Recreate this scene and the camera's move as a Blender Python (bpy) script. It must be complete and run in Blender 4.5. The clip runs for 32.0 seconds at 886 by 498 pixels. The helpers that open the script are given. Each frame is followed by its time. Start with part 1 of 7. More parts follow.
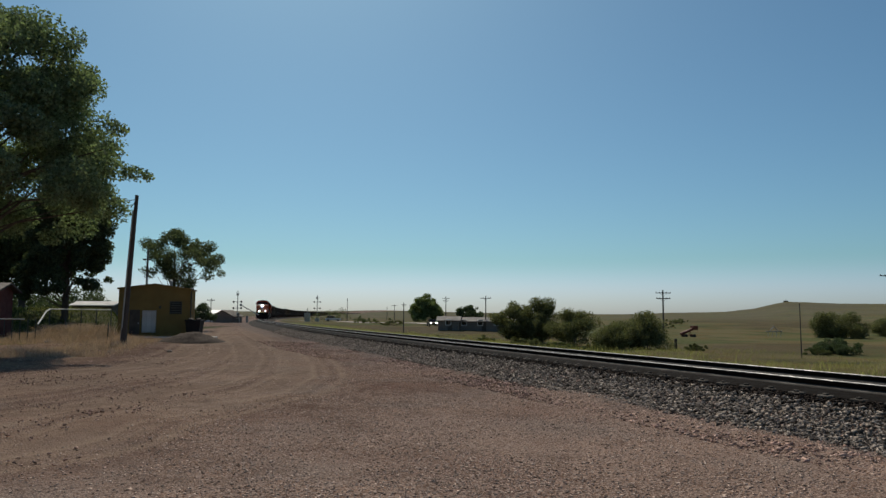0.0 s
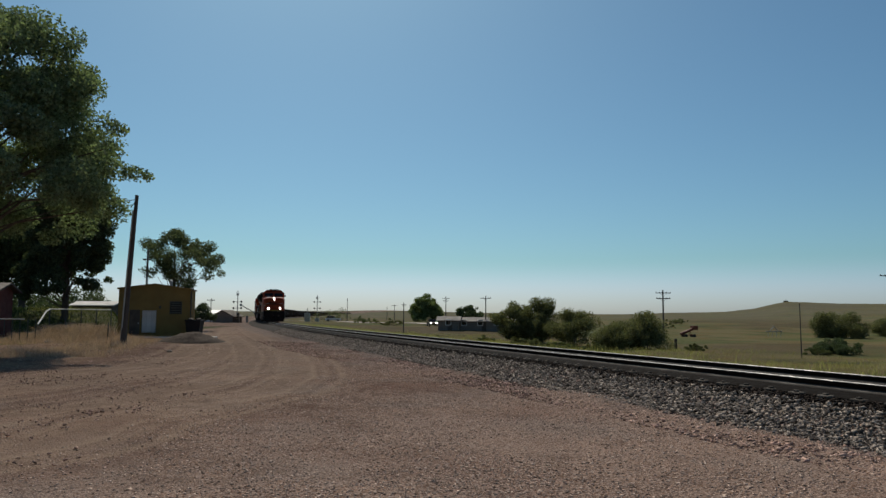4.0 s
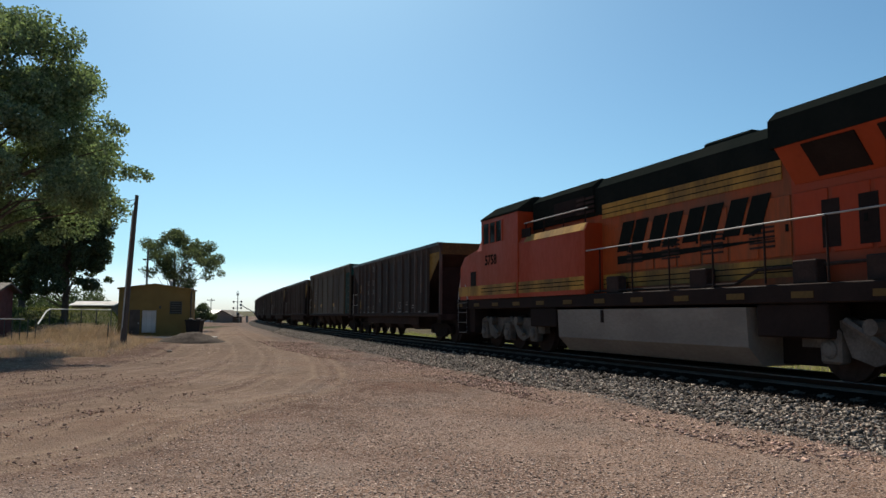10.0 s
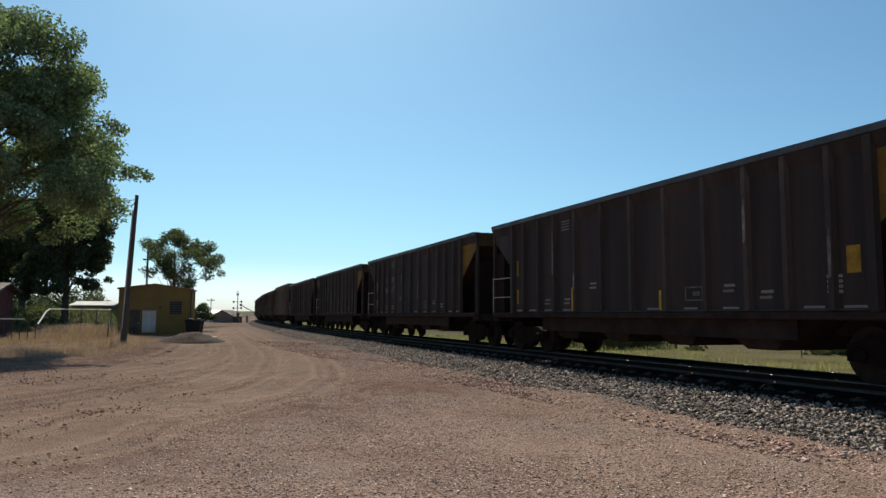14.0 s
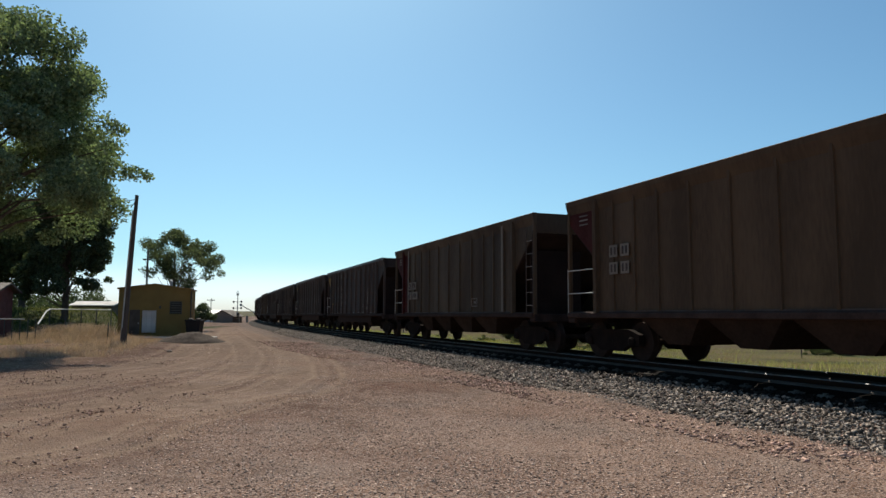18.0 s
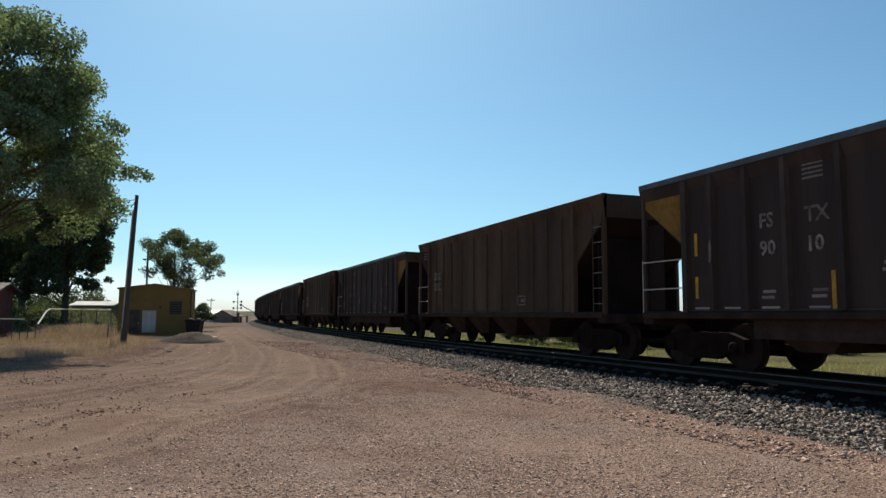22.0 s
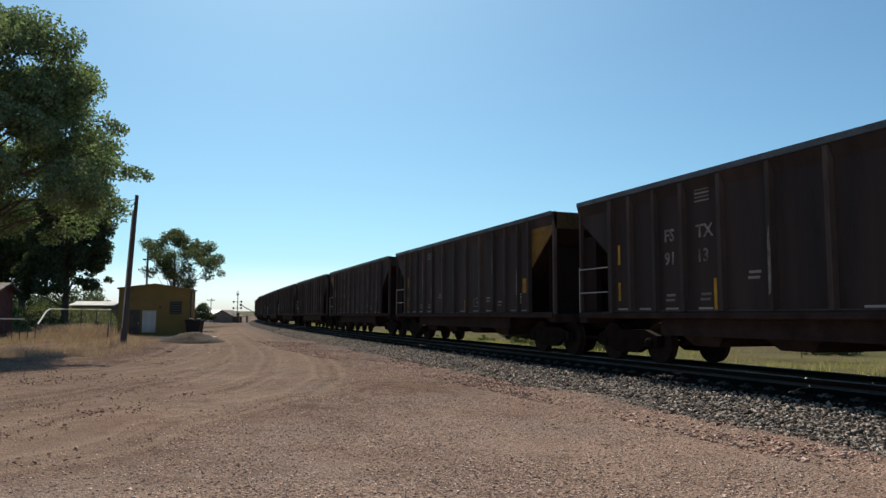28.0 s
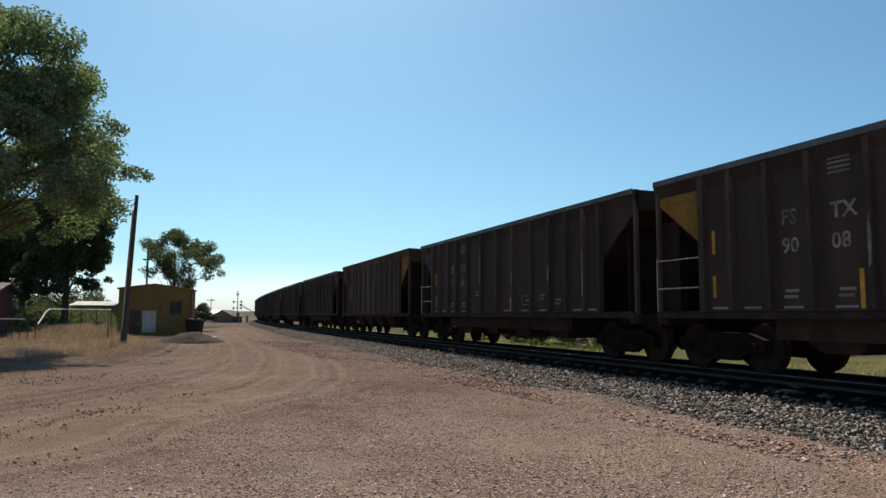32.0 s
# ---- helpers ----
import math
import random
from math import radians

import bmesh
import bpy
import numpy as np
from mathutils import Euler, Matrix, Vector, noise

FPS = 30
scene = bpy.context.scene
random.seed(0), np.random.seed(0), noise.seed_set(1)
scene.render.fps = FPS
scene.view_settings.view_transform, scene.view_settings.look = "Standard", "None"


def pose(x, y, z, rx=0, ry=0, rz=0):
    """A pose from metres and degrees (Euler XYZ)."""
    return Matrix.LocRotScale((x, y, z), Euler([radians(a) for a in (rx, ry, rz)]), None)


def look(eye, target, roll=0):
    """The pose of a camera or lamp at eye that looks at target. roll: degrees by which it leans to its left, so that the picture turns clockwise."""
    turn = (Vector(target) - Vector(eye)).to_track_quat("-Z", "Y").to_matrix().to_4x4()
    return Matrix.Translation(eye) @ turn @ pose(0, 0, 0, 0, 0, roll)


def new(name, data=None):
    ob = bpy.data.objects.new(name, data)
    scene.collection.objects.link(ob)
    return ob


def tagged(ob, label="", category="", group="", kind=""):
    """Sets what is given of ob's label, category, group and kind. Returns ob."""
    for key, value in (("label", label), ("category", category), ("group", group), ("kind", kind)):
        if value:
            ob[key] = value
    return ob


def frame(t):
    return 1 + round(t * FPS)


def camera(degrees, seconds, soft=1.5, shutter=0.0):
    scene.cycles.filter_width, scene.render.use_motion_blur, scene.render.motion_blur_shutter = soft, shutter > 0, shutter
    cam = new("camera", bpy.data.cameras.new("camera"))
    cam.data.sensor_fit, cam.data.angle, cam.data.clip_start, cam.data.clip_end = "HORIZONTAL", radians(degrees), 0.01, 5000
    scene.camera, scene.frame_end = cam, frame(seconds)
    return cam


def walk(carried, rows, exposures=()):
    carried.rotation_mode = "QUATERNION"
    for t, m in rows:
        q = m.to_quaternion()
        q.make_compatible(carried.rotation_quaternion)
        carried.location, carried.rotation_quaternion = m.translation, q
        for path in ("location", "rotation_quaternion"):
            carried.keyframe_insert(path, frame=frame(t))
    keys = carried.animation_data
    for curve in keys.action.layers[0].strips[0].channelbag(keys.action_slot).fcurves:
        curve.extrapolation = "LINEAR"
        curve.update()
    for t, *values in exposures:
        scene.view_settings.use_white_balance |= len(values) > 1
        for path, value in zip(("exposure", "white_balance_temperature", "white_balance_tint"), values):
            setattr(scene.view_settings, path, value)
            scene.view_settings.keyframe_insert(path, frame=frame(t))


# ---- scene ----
cam = camera(63.06, 32.0, soft=1.45)
EYE = pose(0, 0, 1.05, 95.27, 0.0, 0.0) @ pose(0, 0, 0, 0, 0, 0.22)
walk(cam, [(0, EYE), (32, EYE)], exposures=[(t, e) for t, e in ((0, -0.2), (7.2, -0.15), (8.0, -0.02), (8.5, 0.12), (9.0, 0.42), (9.6, 0.46), (12, 0.46), (32, 0.46))])

# ---- light: clear sky, sun high and ahead of the camera ----
SUN_AZ, SUN_EL = radians(-13), radians(49)
world = bpy.data.worlds.new("world")
scene.world = world
world.use_nodes = True
wn = world.node_tree.nodes
sky = wn.new("ShaderNodeTexSky")
sky.sky_type = "NISHITA"
sky.sun_disc = False
sky.sun_elevation, sky.sun_rotation = SUN_EL, SUN_AZ
sky.altitude = 1300
sky.air_density, sky.dust_density, sky.ozone_density = 1.0, 3.0, 1.0
wn["Background"].inputs["Strength"].default_value = 0.112
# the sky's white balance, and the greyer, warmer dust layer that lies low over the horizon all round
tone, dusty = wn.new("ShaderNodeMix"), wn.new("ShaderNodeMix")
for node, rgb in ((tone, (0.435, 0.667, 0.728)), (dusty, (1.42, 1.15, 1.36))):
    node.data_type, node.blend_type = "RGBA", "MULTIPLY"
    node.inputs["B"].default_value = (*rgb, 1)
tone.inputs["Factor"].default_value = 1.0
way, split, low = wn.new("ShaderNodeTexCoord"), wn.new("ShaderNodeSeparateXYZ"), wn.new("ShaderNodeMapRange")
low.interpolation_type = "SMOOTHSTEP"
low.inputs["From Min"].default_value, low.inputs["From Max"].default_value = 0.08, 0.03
wl = world.node_tree.links
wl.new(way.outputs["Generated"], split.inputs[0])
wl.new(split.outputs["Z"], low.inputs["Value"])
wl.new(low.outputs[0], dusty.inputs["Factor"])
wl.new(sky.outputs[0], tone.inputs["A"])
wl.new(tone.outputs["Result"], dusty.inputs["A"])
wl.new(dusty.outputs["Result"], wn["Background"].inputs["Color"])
sun_data = bpy.data.lights.new("sun", "SUN")
sun_data.energy, sun_data.angle, sun_data.color = 4.8, radians(0.53), (1.0, 0.92, 0.79)
sun = new("sun", sun_data)
sun_dir = Vector((math.sin(SUN_AZ) * math.cos(SUN_EL), math.cos(SUN_AZ) * math.cos(SUN_EL), math.sin(SUN_EL)))
sun.matrix_world = look(sun_dir * 50, (0, 0, 0))


# ---- materials ----
def mat(name, base, rough=0.8, metal=0.0, second=None, amount=0.5, scale=3.0, fine=40.0, bump=0.2, spec=0.4, stretch=(1, 1, 1), vary=0.1, dust=None, dust_amount=0.0):
    """A worn surface: two scales of noise mix base with second, a third adds dust; vary: brightness by object."""
    m = bpy.data.materials.new(name)
    m.use_nodes = True
    n, l = m.node_tree.nodes, m.node_tree.links
    b = n["Principled BSDF"]
    tc = n.new("ShaderNodeTexCoord")
    mp = n.new("ShaderNodeMapping")
    mp.inputs["Scale"].default_value = stretch
    l.new(tc.outputs["Object"], mp.inputs["Vector"])
    big, small = n.new("ShaderNodeTexNoise"), n.new("ShaderNodeTexNoise")
    for t, s, d in ((big, scale, 5), (small, fine, 3)):
        t.inputs["Scale"].default_value = s
        t.inputs["Detail"].default_value = d
        l.new(mp.outputs[0], t.inputs["Vector"])
    ramp = n.new("ShaderNodeMapRange")
    ramp.inputs["From Min"].default_value, ramp.inputs["From Max"].default_value = 0.35, 0.68
    add = n.new("ShaderNodeMath")
    add.operation = "MULTIPLY_ADD"
    l.new(small.outputs[0], add.inputs[0])
    add.inputs[1].default_value = 0.45
    l.new(big.outputs[0], add.inputs[2])
    off = n.new("ShaderNodeMath")
    off.operation = "SUBTRACT"
    l.new(add.outputs[0], off.inputs[0])
    off.inputs[1].default_value = 0.225
    l.new(off.outputs[0], ramp.inputs["Value"])
    fac = n.new("ShaderNodeMath")
    fac.operation = "MULTIPLY"
    l.new(ramp.outputs[0], fac.inputs[0])
    fac.inputs[1].default_value = amount
    mix = n.new("ShaderNodeMix")
    mix.data_type = "RGBA"
    second = second or tuple(c * 0.6 for c in base)
    mix.inputs["A"].default_value, mix.inputs["B"].default_value = (*base, 1), (*second, 1)
    l.new(fac.outputs[0], mix.inputs["Factor"])
    colour = mix.outputs["Result"]
    if dust:
        dn = n.new("ShaderNodeTexNoise")
        dn.inputs["Scale"].default_value, dn.inputs["Detail"].default_value = scale * 0.37, 6
        l.new(mp.outputs[0], dn.inputs["Vector"])
        dr = n.new("ShaderNodeMapRange")
        dr.inputs["From Min"].default_value, dr.inputs["From Max"].default_value = 0.42, 0.72
        dr.inputs["To Max"].default_value = dust_amount
        l.new(dn.outputs[0], dr.inputs["Value"])
        dm = n.new("ShaderNodeMix")
        dm.data_type = "RGBA"
        dm.inputs["B"].default_value = (*dust, 1)
        l.new(dr.outputs[0], dm.inputs["Factor"])
        l.new(colour, dm.inputs["A"])
        colour = dm.outputs["Result"]
    if vary:
        oi = n.new("ShaderNodeObjectInfo")
        vr = n.new("ShaderNodeMapRange")
        vr.inputs["To Min"].default_value, vr.inputs["To Max"].default_value = 1 - vary, 1 + vary
        l.new(oi.outputs["Random"], vr.inputs["Value"])
        hv = n.new("ShaderNodeHueSaturation")
        l.new(vr.outputs[0], hv.inputs["Value"])
        l.new(colour, hv.inputs["Color"])
        colour = hv.outputs[0]
    l.new(colour, b.inputs["Base Color"])
    rr = n.new("ShaderNodeMapRange")
    rr.inputs["To Min"].default_value, rr.inputs["To Max"].default_value = max(0.03, rough - 0.12), min(1, rough + 0.12)
    l.new(ramp.outputs[0], rr.inputs["Value"])
    l.new(rr.outputs[0], b.inputs["Roughness"])
    b.inputs["Metallic"].default_value = metal
    b.inputs["Specular IOR Level"].default_value = spec
    if bump:
        bp = n.new("ShaderNodeBump")
        bp.inputs["Strength"].default_value, bp.inputs["Distance"].default_value = bump, 0.02
        l.new(add.outputs[0], bp.inputs["Height"])
        l.new(bp.outputs[0], b.inputs["Normal"])
    return m


def island_tint(m, low, high):
    """Multiplies a material's colour by a random grey for each loose piece of its mesh."""
    n, l = m.node_tree.nodes, m.node_tree.links
    b = n["Principled BSDF"]
    link = b.inputs["Base Color"].links[0]
    source = link.from_socket
    g = n.new("ShaderNodeNewGeometry")
    r = n.new("ShaderNodeMapRange")
    r.inputs["To Min"].default_value, r.inputs["To Max"].default_value = low, high
    l.new(g.outputs["Random Per Island"], r.inputs["Value"])
    h = n.new("ShaderNodeHueSaturation")
    l.new(r.outputs[0], h.inputs["Value"])
    l.new(source, h.inputs["Color"])
    l.new(h.outputs[0], b.inputs["Base Color"])
    return m


def glow(name, colour, strength):
    m = bpy.data.materials.new(name)
    m.use_nodes = True
    b = m.node_tree.nodes["Principled BSDF"]
    b.inputs["Base Color"].default_value = (*colour, 1)
    b.inputs["Emission Color"].default_value = (*colour, 1)
    b.inputs["Emission Strength"].default_value = strength
    return m


def leafy(name, low, high, trans=0.35):
    """Leaves: colour by loose piece, some light through."""
    m = mat(name, low, 0.85, second=high, amount=0.8, scale=1.2, fine=9, bump=0.1, vary=0.06, spec=0.08)
    n, l = m.node_tree.nodes, m.node_tree.links
    b, out = n["Principled BSDF"], n["Material Output"]
    island_tint(m, 0.6, 1.45)
    tr = n.new("ShaderNodeBsdfTranslucent")
    tint = n.new("ShaderNodeMix")
    tint.data_type, tint.blend_type = "RGBA", "MULTIPLY"
    tint.inputs["Factor"].default_value = 1
    tint.inputs["B"].default_value = (1.2, 1.25, 0.72, 1)
    l.new(b.inputs["Base Color"].links[0].from_socket, tint.inputs["A"])
    l.new(tint.outputs["Result"], tr.inputs["Color"])
    mx = n.new("ShaderNodeMixShader")
    mx.inputs[0].default_value = trans
    l.new(b.outputs[0], mx.inputs[1])
    l.new(tr.outputs[0], mx.inputs[2])
    l.new(mx.outputs[0], out.inputs["Surface"])
    return m


M = {
    "coal_black": mat("coal_black", (0.02049, 0.0155, 0.01425), 0.72, second=(0.04542, 0.03368, 0.02957), amount=0.8, spec=0.14, scale=1.3, fine=16, stretch=(2.6, 1, 0.22), dust=(0.06868, 0.04918, 0.04225), dust_amount=0.6, vary=0.2, bump=0.2),
    "rib_black": mat("rib_black", (0.03105, 0.02225, 0.0198), 0.68, spec=0.14, second=(0.0621, 0.04352, 0.03671), amount=0.85, scale=2.2, fine=18, stretch=(1, 1, 0.3), dust=(0.1449, 0.1236, 0.1111), dust_amount=0.5, vary=0.35, bump=0.15),
    # worn edge steel, with the sky's blue light mixed into its colour
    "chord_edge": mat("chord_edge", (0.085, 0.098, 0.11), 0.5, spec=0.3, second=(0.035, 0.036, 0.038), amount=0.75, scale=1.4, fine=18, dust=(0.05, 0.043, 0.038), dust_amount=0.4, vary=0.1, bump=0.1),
    "chord": mat("chord", (0.07, 0.054, 0.048), 0.65, spec=0.15, second=(0.03, 0.022, 0.019), amount=0.8, scale=1.1, fine=18, dust=(0.06, 0.045, 0.035), dust_amount=0.4, vary=0.1, bump=0.1),
    "beige": mat("beige", (0.085, 0.064, 0.045), 0.78, spec=0.12, second=(0.055, 0.043, 0.034), amount=0.75, scale=0.7, fine=12, stretch=(1.4, 1, 0.3), dust=(0.045, 0.037, 0.032), dust_amount=0.6, bump=0.1),
    "tan": mat("tan", (0.1232, 0.0902, 0.0616), 0.78, spec=0.12, second=(0.0748, 0.0561, 0.044), amount=0.75, scale=0.7, fine=12, stretch=(1.4, 1, 0.3), dust=(0.0418, 0.0341, 0.0308), dust_amount=0.6, bump=0.1),
    "brown": mat("brown", (0.072, 0.0504, 0.0324), 0.75, spec=0.12, second=(0.042, 0.0288, 0.0204), amount=0.75, scale=0.7, fine=12, stretch=(1.4, 1, 0.3), dust=(0.024, 0.0192, 0.0168), dust_amount=0.6, bump=0.1),
    "rust": mat("rust", (0.078, 0.05, 0.03), 0.8, spec=0.12, second=(0.043, 0.029, 0.0195), amount=0.8, scale=0.7, fine=12, stretch=(1.4, 1, 0.3), dust=(0.024, 0.019, 0.016), dust_amount=0.6, bump=0.1),
    "maroon": mat("maroon", (0.05, 0.009, 0.008), 0.75, spec=0.1, second=(0.026, 0.007, 0.0065), amount=0.7, scale=1.0, fine=14, bump=0.1, vary=0.05),
    "green_end": mat("green_end", (0.012, 0.05, 0.042), 0.7, spec=0.12, second=(0.009, 0.028, 0.024), amount=0.7, scale=1.0, fine=14, bump=0.1, vary=0.05),
    "yellow_end": mat("yellow_end", (0.26, 0.145, 0.02), 0.7, spec=0.12, second=(0.09, 0.05, 0.012), amount=0.75, scale=0.8, fine=10, dust=(0.03, 0.026, 0.022), dust_amount=0.75, bump=0.1, vary=0.08),
    "underframe": mat("underframe", (0.02584, 0.01686, 0.01496), 0.9, spec=0.05, second=(0.0544, 0.03672, 0.03128), amount=0.8, scale=2.0, fine=25, vary=0.15),
    "truck_steel": mat("truck_steel", (0.01036, 0.006796, 0.005801), 0.9, spec=0.05, second=(0.02536, 0.01719, 0.01437), amount=0.8, scale=3.0, fine=30, vary=0.15),
    "truck_grey": mat("truck_grey", (0.1148, 0.0972, 0.0837), 0.75, second=(0.04725, 0.03915, 0.03375), amount=0.8, scale=2.5, fine=25, vary=0.1, spec=0.15),
    "wheel": mat("wheel", (0.02805, 0.01836, 0.0153), 0.85, spec=0.05, second=(0.04845, 0.03315, 0.02754), amount=0.8, scale=5, fine=40, vary=0.1),
    "white_mark": mat("white_mark", (0.26, 0.25, 0.235), 0.75, second=(0.12, 0.112, 0.105), amount=0.8, scale=4, fine=30, bump=0.05, vary=0.3, spec=0.15),
    "faint_mark": mat("faint_mark", (0.22, 0.195, 0.175), 0.8, second=(0.05, 0.045, 0.043), amount=0.9, scale=5, fine=30, bump=0.05, vary=0.3, spec=0.1),
    "yellow_mark": mat("yellow_mark", (0.42, 0.235, 0.03), 0.7, second=(0.15, 0.085, 0.018), amount=0.75, scale=4, fine=30, bump=0.05, vary=0.35, spec=0.15),
    "grab": mat("grab", (0.42, 0.40, 0.37), 0.5, second=(0.2, 0.18, 0.16), amount=0.6, scale=5, fine=30, bump=0.0),
    "orange": mat("orange", (0.3087, 0.03336, 0.005051), 0.55, second=(0.2104, 0.02929, 0.007576), amount=0.55, scale=0.8, fine=10, stretch=(1, 1, 0.4), dust=(0.1263, 0.05859, 0.0303), dust_amount=0.35, bump=0.06, vary=0.05, spec=0.2),
    "loco_green": mat("loco_green", (0.00975, 0.0123, 0.01125), 0.95, spec=0.0, second=(0.0165, 0.0177, 0.01575), amount=0.7, scale=1.0, fine=12, bump=0.08, vary=0.08),
    # black roof paint greyed to carry the sun's glint
    "roof_glint": mat("roof_glint", (0.09, 0.088, 0.082), 0.45, spec=0.4, second=(0.03, 0.03, 0.028), amount=0.8, scale=1.2, fine=14, stretch=(0.5, 1, 1), bump=0.08, vary=0.05),
    "loco_yellow": mat("loco_yellow", (0.435, 0.2102, 0.0232), 0.55, second=(0.145, 0.0754, 0.0174), amount=0.8, scale=1.1, fine=12, stretch=(1.6, 1, 0.4), dust=(0.087, 0.058, 0.03625), dust_amount=0.5, bump=0.05, vary=0.05, spec=0.15),
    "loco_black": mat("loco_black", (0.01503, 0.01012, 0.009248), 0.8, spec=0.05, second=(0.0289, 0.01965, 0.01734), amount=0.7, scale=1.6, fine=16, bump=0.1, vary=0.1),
    "tank_grey": mat("tank_grey", (0.217, 0.1628, 0.1116), 0.75, spec=0.1, second=(0.1318, 0.0961, 0.06665), amount=0.7, scale=0.9, fine=14, stretch=(0.6, 1, 1.5), dust=(0.0775, 0.062, 0.0496), dust_amount=0.55, bump=0.06),
    "tank_pale": mat("tank_pale", (0.212, 0.1837, 0.1571), 0.75, spec=0.1, second=(0.1272, 0.1088, 0.09303), amount=0.7, scale=0.9, fine=14, stretch=(0.6, 1, 1.5), dust=(0.1272, 0.1133, 0.1006), dust_amount=0.5, bump=0.06),
    "grime": mat("grime", (0.055, 0.045, 0.038), 0.85, spec=0.08, second=(0.02, 0.016, 0.014), amount=0.85, scale=0.8, fine=10, stretch=(1.3, 1, 0.5), dust=(0.01, 0.009, 0.0085), dust_amount=0.6, bump=0.06, vary=0.05),
    "orange_dirty": mat("orange_dirty", (0.3623, 0.06746, 0.01482), 0.6, second=(0.1482, 0.05481, 0.02371), amount=0.8, scale=1.1, fine=12, stretch=(1.6, 1, 0.25), dust=(0.115, 0.075, 0.052), dust_amount=0.65, bump=0.06, vary=0.1, spec=0.12),
    "yellow_dirty": mat("yellow_dirty", (0.11, 0.068, 0.024), 0.8, second=(0.04, 0.028, 0.016), amount=0.8, scale=0.9, fine=12, spec=0.08, bump=0.1, vary=0.1),
    "yellow_worn": mat("yellow_worn", (0.42, 0.2184, 0.03982), 0.7, second=(0.14, 0.084, 0.02987), amount=0.9, scale=1.1, fine=12, stretch=(1.6, 1, 0.4), dust=(0.084, 0.0616, 0.03982), dust_amount=0.75, bump=0.05, vary=0.05, spec=0.1),
    "band_grey": mat("band_grey", (0.165, 0.142, 0.12), 0.75, second=(0.115, 0.098, 0.082), amount=0.7, scale=2, fine=20, bump=0.05, vary=0.1, spec=0.1),
    "handrail": mat("handrail", (0.3, 0.285, 0.27), 0.5, second=(0.15, 0.1387, 0.1275), amount=0.5, scale=4, fine=30, bump=0.0),
    "glass_dark": mat("glass_dark", (0.010, 0.011, 0.012), 0.12, second=(0.016, 0.017, 0.018), amount=0.5, scale=2, fine=9, bump=0.0, spec=0.25),
    "chrome": mat("chrome", (0.5, 0.5, 0.5), 0.25, metal=1.0, amount=0.3, bump=0.0),
    "lamp": glow("lamp", (1.0, 0.95, 0.88), 160.0),
    "rail_side": mat("rail_side", (0.02, 0.0132, 0.0105), 0.9, spec=0.05, second=(0.034, 0.022, 0.016), amount=0.7, scale=2, fine=30, vary=0.0),
    "rail_top": mat("rail_top", (0.24, 0.23, 0.225), 0.5, metal=0.2, second=(0.15, 0.145, 0.14), amount=0.5, scale=3, fine=40, bump=0.02, vary=0.0, spec=0.2),
    "rail_foot": mat("rail_foot", (0.085, 0.0725, 0.0625), 0.8, spec=0.2, second=(0.05, 0.0415, 0.035), amount=0.7, scale=2, fine=30, vary=0.0),
    "tie": mat("tie", (0.0971, 0.08455, 0.0719), 0.95, second=(0.05395, 0.04495, 0.03776), amount=0.9, scale=3, fine=24, stretch=(5, 0.6, 1), vary=0.3, bump=0.5, spec=0.1),
    "plate": mat("plate", (0.04, 0.03, 0.025), 0.85, spec=0.1, second=(0.06, 0.045, 0.037), amount=0.6, scale=6, fine=40),
    "ballast": mat("ballast", (0.03, 0.024, 0.02), 0.95, spec=0.05, second=(0.015, 0.0115, 0.01), amount=0.9, scale=9, fine=30, bump=0.9, vary=0.0, dust=(0.09, 0.07, 0.058), dust_amount=0.3),
    # coal dirt plus the shade by the rails, both in these near-black colours
    "fouled_shaded": mat("fouled_shaded", (0.0044, 0.0031, 0.0025), 0.95, spec=0.05, second=(0.008, 0.0056, 0.0044), amount=0.8, scale=9, fine=30, bump=0.8, vary=0.0),
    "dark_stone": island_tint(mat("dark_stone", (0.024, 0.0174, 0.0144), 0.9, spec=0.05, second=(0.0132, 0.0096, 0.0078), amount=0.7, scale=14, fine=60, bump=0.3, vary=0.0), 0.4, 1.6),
    "stone": island_tint(mat("stone", (0.235, 0.198, 0.168), 0.9, spec=0.08, second=(0.112, 0.094, 0.08), amount=0.7, scale=14, fine=60, bump=0.3, vary=0.0), 0.25, 1.8),
    "toe_stone": island_tint(mat("toe_stone", (0.30, 0.195, 0.155), 0.88, second=(0.19, 0.13, 0.11), amount=0.7, scale=14, fine=60, bump=0.3, vary=0.0, spec=0.15), 0.35, 1.8),
    "pebble": island_tint(mat("pebble", (0.40, 0.3, 0.24), 0.85, second=(0.24, 0.165, 0.13), amount=0.7, scale=14, fine=60, bump=0.3, vary=0.0, spec=0.15), 0.28, 1.9),
    "gravel_pile": mat("gravel_pile", (0.07, 0.054, 0.044), 0.95, spec=0.05, second=(0.04, 0.031, 0.026), amount=0.9, scale=7, fine=35, bump=0.9, vary=0.0),
    "yellow_wall": mat("yellow_wall", (0.2094, 0.1478, 0.05376), 0.95, spec=0.05, second=(0.1428, 0.09996, 0.0391), amount=0.7, scale=0.9, fine=14, bump=0.25, vary=0.0, dust=(0.1238, 0.0867, 0.0391), dust_amount=0.5),
    "white_door": mat("white_door", (0.496, 0.48, 0.456), 0.65, second=(0.336, 0.32, 0.296), amount=0.5, scale=1.5, fine=16, bump=0.1),
    "roof_dark": mat("roof_dark", (0.09, 0.07, 0.055), 0.9, second=(0.05, 0.04, 0.035), amount=0.6, scale=2, fine=20),
    "concrete": mat("concrete", (0.48, 0.46, 0.43), 0.9, second=(0.32, 0.30, 0.27), amount=0.7, scale=1.5, fine=25, bump=0.3),
